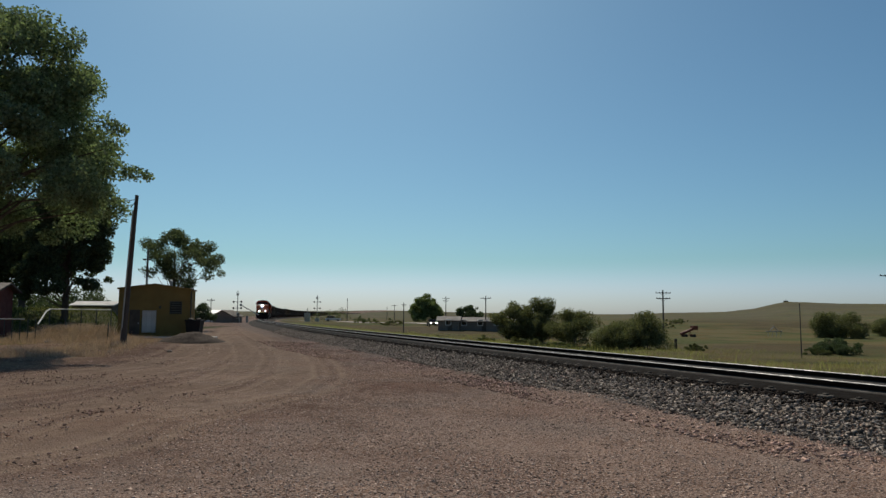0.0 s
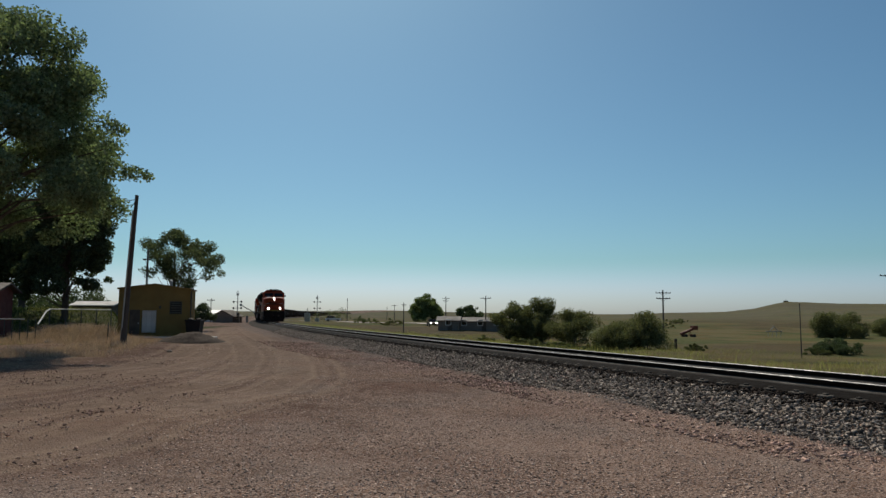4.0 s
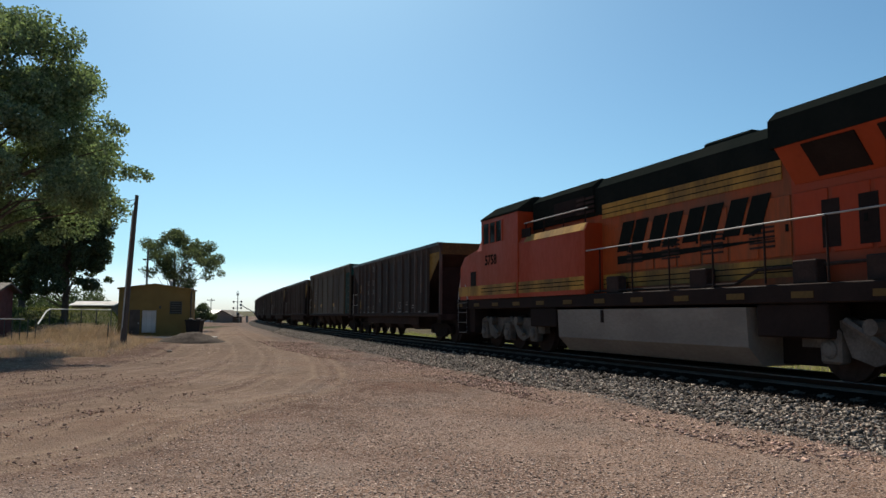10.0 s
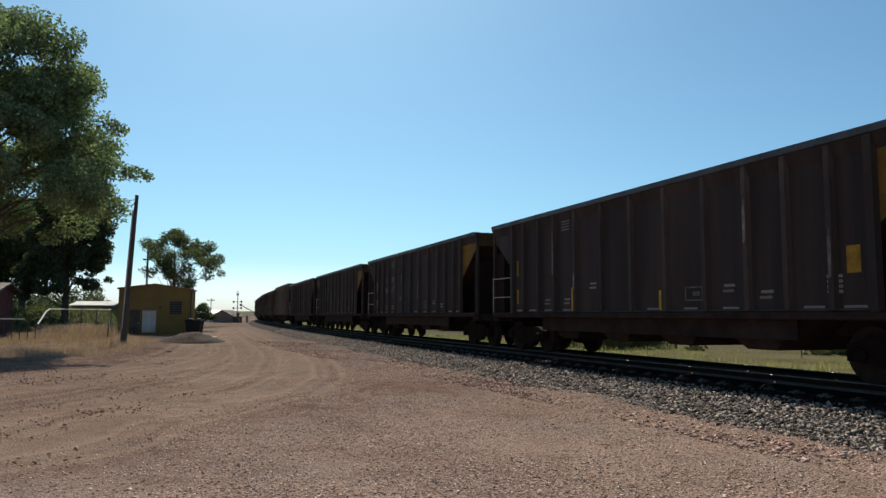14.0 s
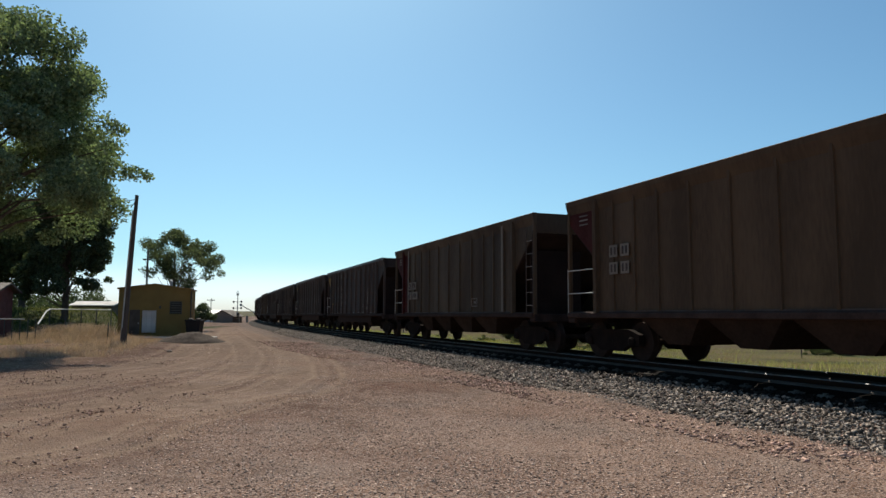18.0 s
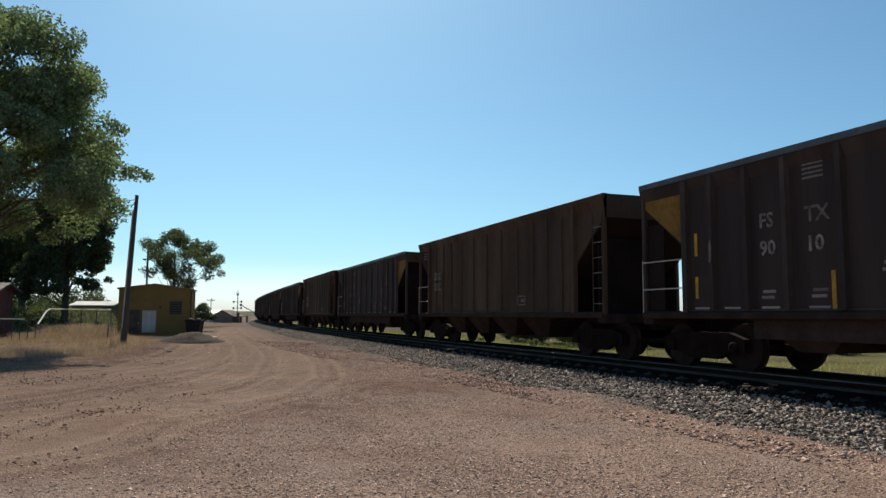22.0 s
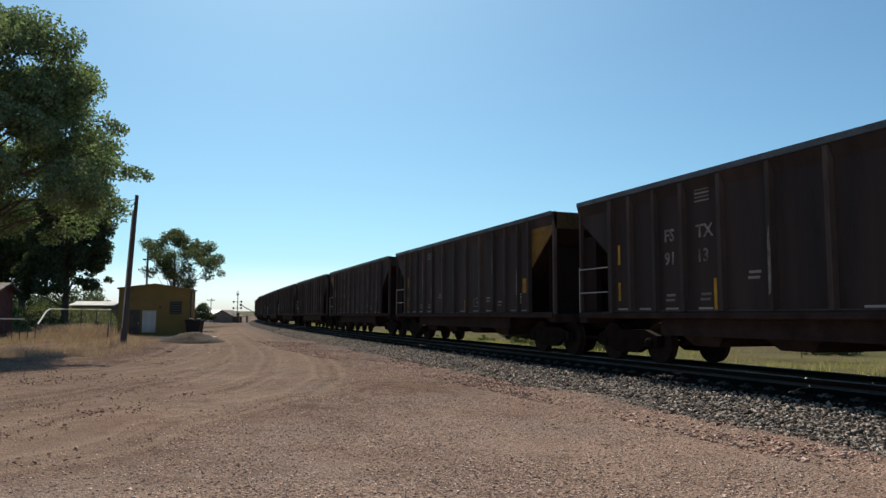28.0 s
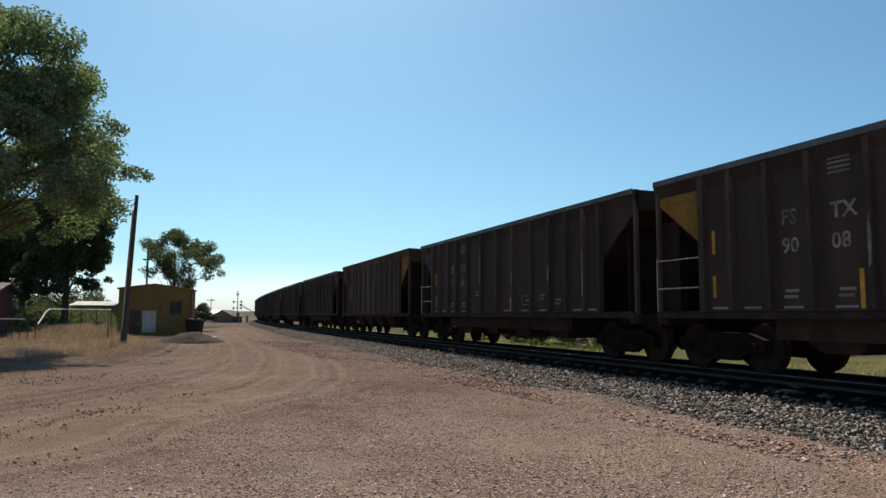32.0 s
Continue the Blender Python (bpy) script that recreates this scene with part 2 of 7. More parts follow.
    "bin": mat("bin", (0.011, 0.010, 0.011), 0.7, spec=0.15, second=(0.022, 0.02, 0.02), amount=0.6, scale=2, fine=20),
    "pole_wood": mat("pole_wood", (0.0468, 0.0429, 0.0416), 0.9, second=(0.0975, 0.0858, 0.078), amount=0.7, scale=3, fine=25, stretch=(4, 4, 0.3), bump=0.5, vary=0.1),
    "bark": mat("bark", (0.06, 0.046, 0.036), 0.95, second=(0.11, 0.09, 0.07), amount=0.8, scale=3, fine=18, stretch=(2, 2, 0.5), bump=0.8, vary=0.1),
    "leaf_cottonwood": leafy("leaf_cottonwood", (0.1159, 0.1587, 0.09547), (0.1764, 0.2222, 0.1392), 0.38),
    "leaf_ash": leafy("leaf_ash", (0.115, 0.15, 0.072), (0.175, 0.21, 0.105), 0.38),
    "leaf_elm": leafy("leaf_elm", (0.072, 0.092, 0.058), (0.11, 0.13, 0.08), 0.4),
    "leaf_dark": leafy("leaf_dark", (0.05824, 0.0784, 0.0468), (0.09296, 0.1176, 0.0676), 0.35),
    "leaf_willow": leafy("leaf_willow", (0.108, 0.115, 0.06), (0.155, 0.157, 0.082), 0.35),
    "leaf_sage": leafy("leaf_sage", (0.09, 0.11, 0.05), (0.13, 0.14, 0.065), 0.25),
    "dry_weed": leafy("dry_weed", (0.43, 0.315, 0.26), (0.31, 0.225, 0.185), 0.2),
    "green_weed": leafy("green_weed", (0.19, 0.19, 0.085), (0.25, 0.23, 0.105), 0.48),
    "lawn": leafy("lawn", (0.05, 0.068, 0.02), (0.08, 0.09, 0.028), 0.2),
    "chute_brown": mat("chute_brown", (0.0396, 0.02508, 0.01848), 0.85, spec=0.05, second=(0.02112, 0.01386, 0.01122), amount=0.8, scale=1.2, fine=14, vary=0.15),
    "fence_metal": mat("fence_metal", (0.33, 0.34, 0.33), 0.55, metal=0.4, second=(0.2, 0.2, 0.19), amount=0.6, bump=0.05),
    "fence_dark": mat("fence_dark", (0.05, 0.055, 0.05), 0.7, amount=0.6, bump=0.05),
    "red_shed": mat("red_shed", (0.13, 0.03, 0.022), 0.85, second=(0.07, 0.02, 0.016), amount=0.6, scale=1.5, fine=15),
    "white_paint": mat("white_paint", (0.74, 0.73, 0.71), 0.6, second=(0.55, 0.54, 0.52), amount=0.5, scale=1.0, fine=12, bump=0.05),
    "grey_siding": mat("grey_siding", (0.1755, 0.1553, 0.135), 0.8, spec=0.1, second=(0.1148, 0.1121, 0.1148), amount=0.6, scale=0.8, fine=12, stretch=(1, 1, 4)),
    "rust_red": mat("rust_red", (0.12, 0.03, 0.018), 0.8, second=(0.07, 0.025, 0.018), amount=0.7, scale=1.5, fine=14),
    "signal_black": mat("signal_black", (0.02, 0.02, 0.02), 0.6, amount=0.5),
    "wire": mat("wire", (0.03, 0.03, 0.03), 0.6, amount=0.4, bump=0.0),
    "road": mat("road", (0.42, 0.36, 0.30), 0.95, second=(0.33, 0.28, 0.24), amount=0.6, scale=0.4, fine=6, bump=0.2),
    "brush": mat("brush", (0.04, 0.034, 0.028), 0.95, second=(0.07, 0.06, 0.05), amount=0.7, scale=4, fine=20),
}


# ---- mesh helpers ----
class Shape:
    """Collects vertices and faces for one mesh."""

    def __init__(self):
        self.v, self.f = [], []

    def add(self, verts, faces):
        k = len(self.v)
        self.v += [tuple(p) for p in verts]
        self.f += [tuple(i + k for i in f) for f in faces]
        return self

    def box(self, x0, x1, y0, y1, z0, z1, c=0.0, m=None):
        """A box; c: chamfer on all edges."""
        if c <= 0:
            vs = [(x, y, z) for x in (x0, x1) for y in (y0, y1) for z in (z0, z1)]
            fs = [(0, 1, 3, 2), (4, 6, 7, 5), (0, 4, 5, 1), (2, 3, 7, 6), (0, 2, 6, 4), (1, 5, 7, 3)]
        else:
            vs, ix = [], {}
            for i, sx in enumerate((x0, x1)):
                for j, sy in enumerate((y0, y1)):
                    for k, sz in enumerate((z0, z1)):
                        dx, dy, dz = c if i == 0 else -c, c if j == 0 else -c, c if k == 0 else -c
                        for a, p in enumerate(((sx, sy + dy, sz + dz), (sx + dx, sy, sz + dz), (sx + dx, sy + dy, sz))):
                            ix[i, j, k, a] = len(vs)
                            vs.append(p)
            fs = []
            for s in (0, 1):
                o = (0, 1, 1, 0), (0, 0, 1, 1)
                q = [[(s, o[0][n], o[1][n], 0) for n in range(4)], [(o[0][n], s, o[1][n], 1) for n in range(4)], [(o[0][n], o[1][n], s, 2) for n in range(4)]]
                for n, loop in enumerate(q):
                    ids = [ix[w] for w in loop]
                    fs.append(tuple(ids if (s == 1) != (n == 1) else ids[::-1]))
            for j in (0, 1):
                for k in (0, 1):
                    fs.append((ix[0, j, k, 1], ix[1, j, k, 1], ix[1, j, k, 2], ix[0, j, k, 2]))
                    fs.append((ix[j, 0, k, 0], ix[j, 1, k, 0], ix[j, 1, k, 2], ix[j, 0, k, 2]))
                    fs.append((ix[j, k, 0, 0], ix[j, k, 1, 0], ix[j, k, 1, 1], ix[j, k, 0, 1]))
            for i in (0, 1):
                for j in (0, 1):
                    for k in (0, 1):
                        fs.append((ix[i, j, k, 0], ix[i, j, k, 1], ix[i, j, k, 2]))
        if m is not None:
            vs = [tuple(m @ Vector(p)) for p in vs]
        return self.add(vs, fs)

    def prism(self, outline, axis, a, b):
        """An outline of 2D points drawn out along an axis from a to b (x: points are y, z; y: x, z; z: x, y)."""
        n = len(outline)
        put = {"x": lambda p, t: (t, p[0], p[1]), "y": lambda p, t: (p[0], t, p[1]), "z": lambda p, t: (p[0], p[1], t)}[axis]
        vs = [put(p, t) for t in (a, b) for p in outline]
        fs = [tuple(range(n)), tuple(range(2 * n - 1, n - 1, -1))] + [(i, n + i, n + (i + 1) % n, (i + 1) % n) for i in range(n)]
        return self.add(vs, fs)

    def tube(self, points, r, n=6, taper=None):
        """A round bar along points."""
        pts = [Vector(p) for p in points]
        vs, fs = [], []
        for i, p in enumerate(pts):
            d = (pts[min(i + 1, len(pts) - 1)] - pts[max(i - 1, 0)]).normalized()
            side = d.cross(Vector((0, 0, 1)) if abs(d.z) < 0.9 else Vector((1, 0, 0))).normalized()
            up = side.cross(d)
            rad = r if taper is None else r + (taper - r) * i / (len(pts) - 1)
            vs += [p + (side * math.cos(2 * math.pi * k / n) + up * math.sin(2 * math.pi * k / n)) * rad for k in range(n)]
            if i:
                a = (i - 1) * n
                fs += [(a + k, a + (k + 1) % n, a + n + (k + 1) % n, a + n + k) for k in range(n)]
        fs += [tuple(range(n))[::-1], tuple(range(len(vs) - n, len(vs)))]
        return self.add(vs, fs)

    def disc(self, centre, axis, radii, n=20):
        """A turned body: radii is a list of (offset along axis, radius)."""
        vs, fs = [], []
        c = Vector(centre)
        ax = {"x": Vector((1, 0, 0)), "y": Vector((0, 1, 0)), "z": Vector((0, 0, 1))}[axis]
        s = ax.cross(Vector((0, 0, 1)) if axis != "z" else Vector((1, 0, 0))).normalized()
        u = s.cross(ax)
        for i, (o, r) in enumerate(radii):
            vs += [c + ax * o + (s * math.cos(2 * math.pi * k / n) + u * math.sin(2 * math.pi * k / n)) * r for k in range(n)]
            if i:
                a = (i - 1) * n
                fs += [(a + k, a + (k + 1) % n, a + n + (k + 1) % n, a + n + k) for k in range(n)]
        fs += [tuple(range(n))[::-1], tuple(range(len(vs) - n, len(vs)))]
        return self.add(vs, fs)

    def mesh(self, name, material, smooth=False):
        me = bpy.data.meshes.new(name)
        me.from_pydata(self.v, [], self.f)
        bm = bmesh.new()
        bm.from_mesh(me)
        bmesh.ops.recalc_face_normals(bm, faces=bm.faces)
        bm.to_mesh(me)
        bm.free()
        me.materials.append(material)
        if smooth:
            me.shade_smooth()
        return me


def part(name, shape, material, parent=None, label="", smooth=False):
    """Links a shape, or a mesh that is shared, as one mesh object under its thing."""
    me = shape.mesh(name, M[material], smooth) if isinstance(shape, Shape) else shape
    ob = new(name, me)
    ob.parent = parent
    if label:
        tagged(ob, label)
    return ob


def big_mesh(name, verts, faces, material, smooth=False):
    """A mesh of many pieces from arrays (triangles or quads)."""
    me = bpy.data.meshes.new(name)
    k = faces.shape[1]
    me.vertices.add(len(verts))
    me.vertices.foreach_set("co", np.asarray(verts, dtype=np.float32).ravel())
    me.loops.add(faces.size)
    me.loops.foreach_set("vertex_index", faces.astype(np.int32).ravel())
    me.polygons.add(len(faces))
    me.polygons.foreach_set("loop_start", np.arange(0, faces.size, k, dtype=np.int32))
    me.update(calc_edges=True)
    me.materials.append(material)
    if smooth:
        me.shade_smooth()
    return me


def letters(text, size, depth=0.004):
    """A mesh of words in the built-in font, lying in x and y."""
    cu = bpy.data.curves.new("lettering", "FONT")
    cu.body, cu.size, cu.extrude, cu.resolution_u, cu.offset = text, size, depth, 2, size * 0.018
    ob = bpy.data.objects.new("lettering", cu)
    me = bpy.data.meshes.new_from_object(ob)
    bpy.data.objects.remove(ob)
    return me


# ---- the line of the railway: s metres along it from the place abreast of the camera ----
def _line():
    s = np.arange(-620, 1000, 1.0)
    k = np.where(s < 220, 0.000591 + 1.346e-6 * np.clip(s, 0, 220), 0.000303)
    k = np.where((s >= 200) & (s < 240), 0.00086 * (240 - s) / 40 + 0.000303 * (s - 200) / 40, k)
    k = np.where(s < -60, 0.0, k)
    psi = np.cumsum(-k)
    psi += 0.36671 - psi[620]
    dx, dy = -np.sin(psi), np.cos(psi)
    x = np.concatenate([[0], np.cumsum((dx[1:] + dx[:-1]) / 2)])
    y = np.concatenate([[0], np.cumsum((dy[1:] + dy[:-1]) / 2)])
    return s, x - x[620] + 11.1994 * math.cos(0.36671), y - y[620] + 11.1994 * math.sin(0.36671), psi


LS, LX, LY, LP = _line()


def on_line(s, off=0.0, z=0.0):
    """The point s metres along the line, off metres towards the camera's side."""
    p = np.interp(s, LS, LP)
    return np.interp(s, LS, LX) - off * np.cos(p), np.interp(s, LS, LY) - off * np.sin(p), z


def offset_from_line(x, y):
    """Metres from the line (positive on the camera's side) and along it, for arrays."""
    x, y = np.asarray(x, float), np.asarray(y, float)
    best_d, best_i = np.full(x.shape, 1e18), np.zeros(x.shape, int)
    for i in range(0, len(LS), 4):
        d = (x - LX[i]) ** 2 + (y - LY[i]) ** 2
        m = d < best_d
        best_d[m], best_i[m] = d[m], i
    dx, dy, p = x - LX[best_i], y - LY[best_i], LP[best_i]
    along = -dx * np.sin(p) + dy * np.cos(p)
    return -(dx * np.cos(p) + dy * np.sin(p)), LS[best_i] + along


def smooth(a, lo, hi):
    t = np.clip((np.asarray(a, float) - lo) / (hi - lo), 0, 1)
    return t * t * (3 - 2 * t)


# ---- ground ----
def soft_noise(x, y, size, seed):
    """Smooth noise for arrays, about -1 to 1, from a few turned waves."""
    rng = np.random.RandomState(seed)
    out = 0
    for _ in range(7):
        a, ph, w = rng.uniform(0, 2 * math.pi), rng.uniform(0, 2 * math.pi), rng.uniform(0.6, 1.6) / size
        out = out + np.sin((x * math.cos(a) + y * math.sin(a)) * 2 * math.pi * w + ph)
    return out / 3.2


RIDGE_AZ = [-60, -14, -7, -3, 0, 6, 9, 13, 15.6, 17, 19.8, 21.4, 23.3, 24.6, 25.4, 27, 28.7, 31.5, 36, 45, 60]
RIDGE_UP = [4, 6, 8, 8, 6, 4, 3, 3, 4, 5.5, 6.5, 8, 13.5, 20, 23, 21.5, 19.5, 18.5, 20, 18, 14]


def ground_height(x, y):
    x, y = np.asarray(x, float), np.asarray(y, float)
    off, s = offset_from_line(x, y)
    r = np.hypot(x, y)
    z = -0.58 + 0.03 * soft_noise(x, y, 4, 1) * smooth(r, 3, 12)
    z = z - 0.5 * smooth(off, 30, 90)
    side = smooth(-off, 4.0, 26.0)
    fill = 1 - smooth(s, 105, 185)
    z = z - side * (0.35 + 1.85 * fill) + side * 0.15 * soft_noise(x, y, 30, 2)
    lift = smooth(r, 140, 420) * side * fill
    z = z + lift * 2.6
    az = np.degrees(np.arctan2(x, y))
    up = np.interp(az, RIDGE_AZ, RIDGE_UP) / 1278 * 1900
    z = z + smooth(r, 420, 1900) * (up + 1.2) * (1 + 0.0 * r) - smooth(r, 2000, 4500) * up * 0.8
    z = z + smooth(r, 500, 1500) * 1.2 * soft_noise(x, y, 260, 3)
    bank = smooth(-x / np.maximum(y, 1.0), 0.43, 0.462) * (y > 5) * smooth(r, 50, 74) * (1 - smooth(r, 84, 99))
    z = z + 2.05 * bank
    under = smooth(2.9 - off, 0, 0.6) * smooth(off, -3.6, -2.8)
    return z - under * 0.15


def rut_line(points, x, y, width):
    """How near the ground points lie to a wheel track."""
    p = np.array(points, float)
    best = np.full(x.shape, 1e9)
    for a, b in zip(p[:-1], p[1:]):
        d = b - a
        t = np.clip(((x - a[0]) * d[0] + (y - a[1]) * d[1]) / (d @ d), 0, 1)
        best = np.minimum(best, np.hypot(x - a[0] - t * d[0], y - a[1] - t * d[1]))
    return np.exp(-(best / width) ** 2)


def bend(points, n=8):
    """A smooth curve through points."""
    p = [points[0], *points, points[-1]]
    out = []
    for a, b, c, d in zip(p, p[1:], p[2:], p[3:]):
        for i in range(n):
            t = i / n
            out.append(tuple(0.5 * (2 * b[k] + (c[k] - a[k]) * t + (2 * a[k] - 5 * b[k] + 4 * c[k] - d[k]) * t * t + (3 * b[k] - a[k] - 3 * c[k] + d[k]) * t ** 3) for k in (0, 1)))
    return out + [points[-1]]


RUTS = [bend([(-9, 3), (-5.2, 8.8), (-4.8, 11.6), (-3.7, 16), (-4.2, 22), (-7.2, 34), (-17, 65), (-26, 95)]),
        bend([(-11, 3.5), (-7.2, 9.5), (-6.6, 12.5), (-5.6, 17), (-6.1, 23), (-9.2, 35), (-19, 65), (-28, 95)]),
        bend([(-16, 6), (-11, 11), (-9.0, 16), (-8.2, 24), (-10.6, 36), (-20.4, 65), (-29, 95)]),
        bend([(-18, 9), (-13, 13.5), (-11, 18), (-10.0, 25), (-12.2, 36), (-22, 65), (-31, 95)])]


def build_ground():
    az = np.radians(np.concatenate([np.arange(-180, -42, 2.0), np.arange(-42, 42, 0.22), np.arange(42, 180, 2.0)]))
    rr = np.concatenate([[0.01, 0.8, 1.6], np.geomspace(2.2, 60, 300), np.geomspace(61, 4600, 120)])
    R, A = np.meshgrid(rr, az, indexing="ij")
    x, y = R * np.sin(A) + 0.37 * np.exp(-R / 2), R * np.cos(A) - 0.41 * np.exp(-R / 2)
    shp = x.shape
    x, y = x.ravel(), y.ravel()
    z = ground_height(x, y)
    off, s = offset_from_line(x, y)
    rut = np.zeros_like(x)
    for line in RUTS:
        rut = np.maximum(rut, 0.5 * rut_line(line, x, y, 0.6))
        for side, how in ((-1.35, 0.55), (-0.75, 0.9), (-0.45, 0.7), (0.3, 0.95), (0.65, 0.6), (1.15, 0.8)):
            rut = np.maximum(rut, how * rut_line([(a + side, b) for a, b in line], x, y, 0.15))
    rut *= smooth(np.hypot(x, y), 4, 9)
    z -= 0.035 * rut
    grass = np.maximum(smooth(-off, 3.4, 5.5), smooth(off, 40, 60))
    left = smooth(-x - 11.5 - np.maximum(0, y - 24) * 0.28 + 0.6 * soft_noise(x, y, 3.0, 5), 0, 1.6) * smooth(y, 20, 24)
    stone = smooth(3.8 + 1.6 * smooth(s, 12, 45) - off + 0.5 * soft_noise(x, y, 1.7, 7), 0, 1.2) * (off > 0)
    nr, na = shp
    i = np.arange(nr - 1)[:, None] * na
    j = np.arange(na)[None, :]
    jn = (j + 1) % na
    faces = np.stack([i + j, i + jn, i + na + jn, i + na + j], -1).reshape(-1, 4)[:, ::-1]
    me = big_mesh("ground", np.stack([x, y, z], 1), faces, ground_material(), True)
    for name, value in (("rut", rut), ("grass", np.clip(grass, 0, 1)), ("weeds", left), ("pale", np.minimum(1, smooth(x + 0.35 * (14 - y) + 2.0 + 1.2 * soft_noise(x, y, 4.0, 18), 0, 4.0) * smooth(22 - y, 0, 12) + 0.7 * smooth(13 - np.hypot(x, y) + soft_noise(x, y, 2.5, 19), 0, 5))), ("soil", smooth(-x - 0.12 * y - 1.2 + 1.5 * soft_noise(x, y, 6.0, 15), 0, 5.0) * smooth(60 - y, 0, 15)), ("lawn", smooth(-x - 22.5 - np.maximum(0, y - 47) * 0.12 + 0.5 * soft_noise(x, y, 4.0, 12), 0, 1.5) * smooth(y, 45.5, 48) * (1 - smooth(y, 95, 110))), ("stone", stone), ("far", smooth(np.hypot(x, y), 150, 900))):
        me.attributes.new(name, "FLOAT", "POINT").data.foreach_set("value", value.astype(np.float32))
    tagged(new("ground", me), "reddish gravel yard with wheel tracks, running out into dry grassland and low hills", "ground", kind="structure")


def ground_material():
    m = mat("ground", (0.38, 0.218, 0.138), 0.95, second=(0.2, 0.11, 0.07), amount=0.9, scale=0.42, fine=4.0, bump=0.5, vary=0.0, dust=(0.30, 0.20, 0.155), dust_amount=0.5, spec=0.03)
    n, l = m.node_tree.nodes, m.node_tree.links
    b = n["Principled BSDF"]
    b.inputs["Diffuse Roughness"].default_value = 0.65
    tc = n.new("ShaderNodeTexCoord")

    def noise_fac(scale, lo, hi, detail=4, to=1.0):
        t, r = n.new("ShaderNodeTexNoise"), n.new("ShaderNodeMapRange")
        t.inputs["Scale"].default_value, t.inputs["Detail"].default_value = scale, detail
        l.new(tc.outputs["Object"], t.inputs["Vector"])
        r.inputs["From Min"].default_value, r.inputs["From Max"].default_value, r.inputs["To Max"].default_value = lo, hi, to
        l.new(t.outputs[0], r.inputs["Value"])
        return r.outputs[0]

    def over(colour, fac, rgb):
        x = n.new("ShaderNodeMix")
        x.data_type = "RGBA"
        l.new(fac, x.inputs["Factor"])
        l.new(colour, x.inputs["A"])
        if isinstance(rgb, tuple):
            x.inputs["B"].default_value = (*rgb, 1)
        else:
            l.new(rgb, x.inputs["B"])
        return x.outputs["Result"]

    def attr(name, gain=1.0):
        a, k = n.new("ShaderNodeAttribute"), n.new("ShaderNodeMath")
        a.attribute_name = name
        k.operation = "MULTIPLY"
        l.new(a.outputs["Fac"], k.inputs[0])
        k.inputs[1].default_value = gain
        return k.outputs[0]

    def times(a, c):
        k = n.new("ShaderNodeMath")
        k.operation = "MULTIPLY"
        l.new(a, k.inputs[0])
        l.new(c, k.inputs[1])
        return k.outputs[0]

    colour = b.inputs["Base Color"].links[0].from_socket
    # single pebbles and grit
    vo = n.new("ShaderNodeTexVoronoi")
    vo.inputs["Scale"].default_value = 38
    l.new(tc.outputs["Object"], vo.inputs["Vector"])
    vr = n.new("ShaderNodeSeparateColor")
    l.new(vo.outputs["Color"], vr.inputs[0])
    pr = n.new("ShaderNodeMapRange")
    pr.inputs["From Min"].default_value, pr.inputs["From Max"].default_value = 0.5, 1.0
    pr.inputs["To Max"].default_value = 0.85
    l.new(vr.outputs[0], pr.inputs["Value"])
    grit = over(over(colour, pr.outputs[0], (0.44, 0.33, 0.265)), noise_fac(55, 0.47, 0.6, 5, 0.85), (0.07, 0.042, 0.032))
    grit = over(over(grit, noise_fac(17, 0.52, 0.59, 3, 0.65), (0.115, 0.066, 0.048)), noise_fac(23, 0.56, 0.62, 3, 0.6), (0.52, 0.38, 0.30))
    vb = n.new("ShaderNodeBump")
    vb.inputs["Strength"].default_value, vb.inputs["Distance"].default_value = 0.9, 0.025
    vd = n.new("ShaderNodeTexVoronoi")
    vd.inputs["Scale"].default_value = 34
    l.new(tc.outputs["Object"], vd.inputs["Vector"])
    l.new(vd.outputs["Distance"], vb.inputs["Height"])
    vb.invert = True
    l.new(b.inputs["Normal"].links[0].from_socket, vb.inputs["Normal"])
    l.new(vb.outputs[0], b.inputs["Normal"])
    patch = over(grit, noise_fac(0.5, 0.5, 0.68, 6, 0.75), (0.225, 0.165, 0.132))
    grit = over(patch, noise_fac(0.22, 0.52, 0.7, 5, 0.7), (0.20, 0.098, 0.066))
    grit = over(grit, noise_fac(2.6, 0.5, 0.64, 8, 0.55), (0.125, 0.068, 0.046))
    grit = over(grit, times(attr("soil", 0.9), noise_fac(0.9, 0.3, 0.6, 6)), (0.135, 0.078, 0.056))
    grit = over(grit, times(attr("pale", 0.62), noise_fac(42, 0.47, 0.58, 4)), (0.52, 0.38, 0.3))
    colour = over(grit, times(attr("rut", 0.75), noise_fac(1.8, 0.2, 0.52, 8)), (0.39, 0.275, 0.19))
    colour = over(colour, times(attr("stone", 0.7), noise_fac(2.2, 0.3, 0.6)), (0.19, 0.155, 0.135))
    weeds = over(over(colour, noise_fac(0.8, 0.35, 0.6), (0.29, 0.185, 0.125)), noise_fac(3.0, 0.5, 0.7, 4, 0.7), (0.17, 0.125, 0.075))
    colour = over(colour, attr("weeds", 0.85), weeds)
    lawn = over(over(colour, noise_fac(900, 0.0, 0.01), (0.06, 0.072, 0.024)), noise_fac(0.6, 0.45, 0.65, 5, 0.7), (0.10, 0.09, 0.04))
    colour = over(colour, attr("lawn", 0.95), lawn)
    field = over(over(colour, noise_fac(900, 0.0, 0.01), (0.12, 0.126, 0.045)), noise_fac(0.045, 0.44, 0.56, 7, 0.95), (0.19, 0.15, 0.068))
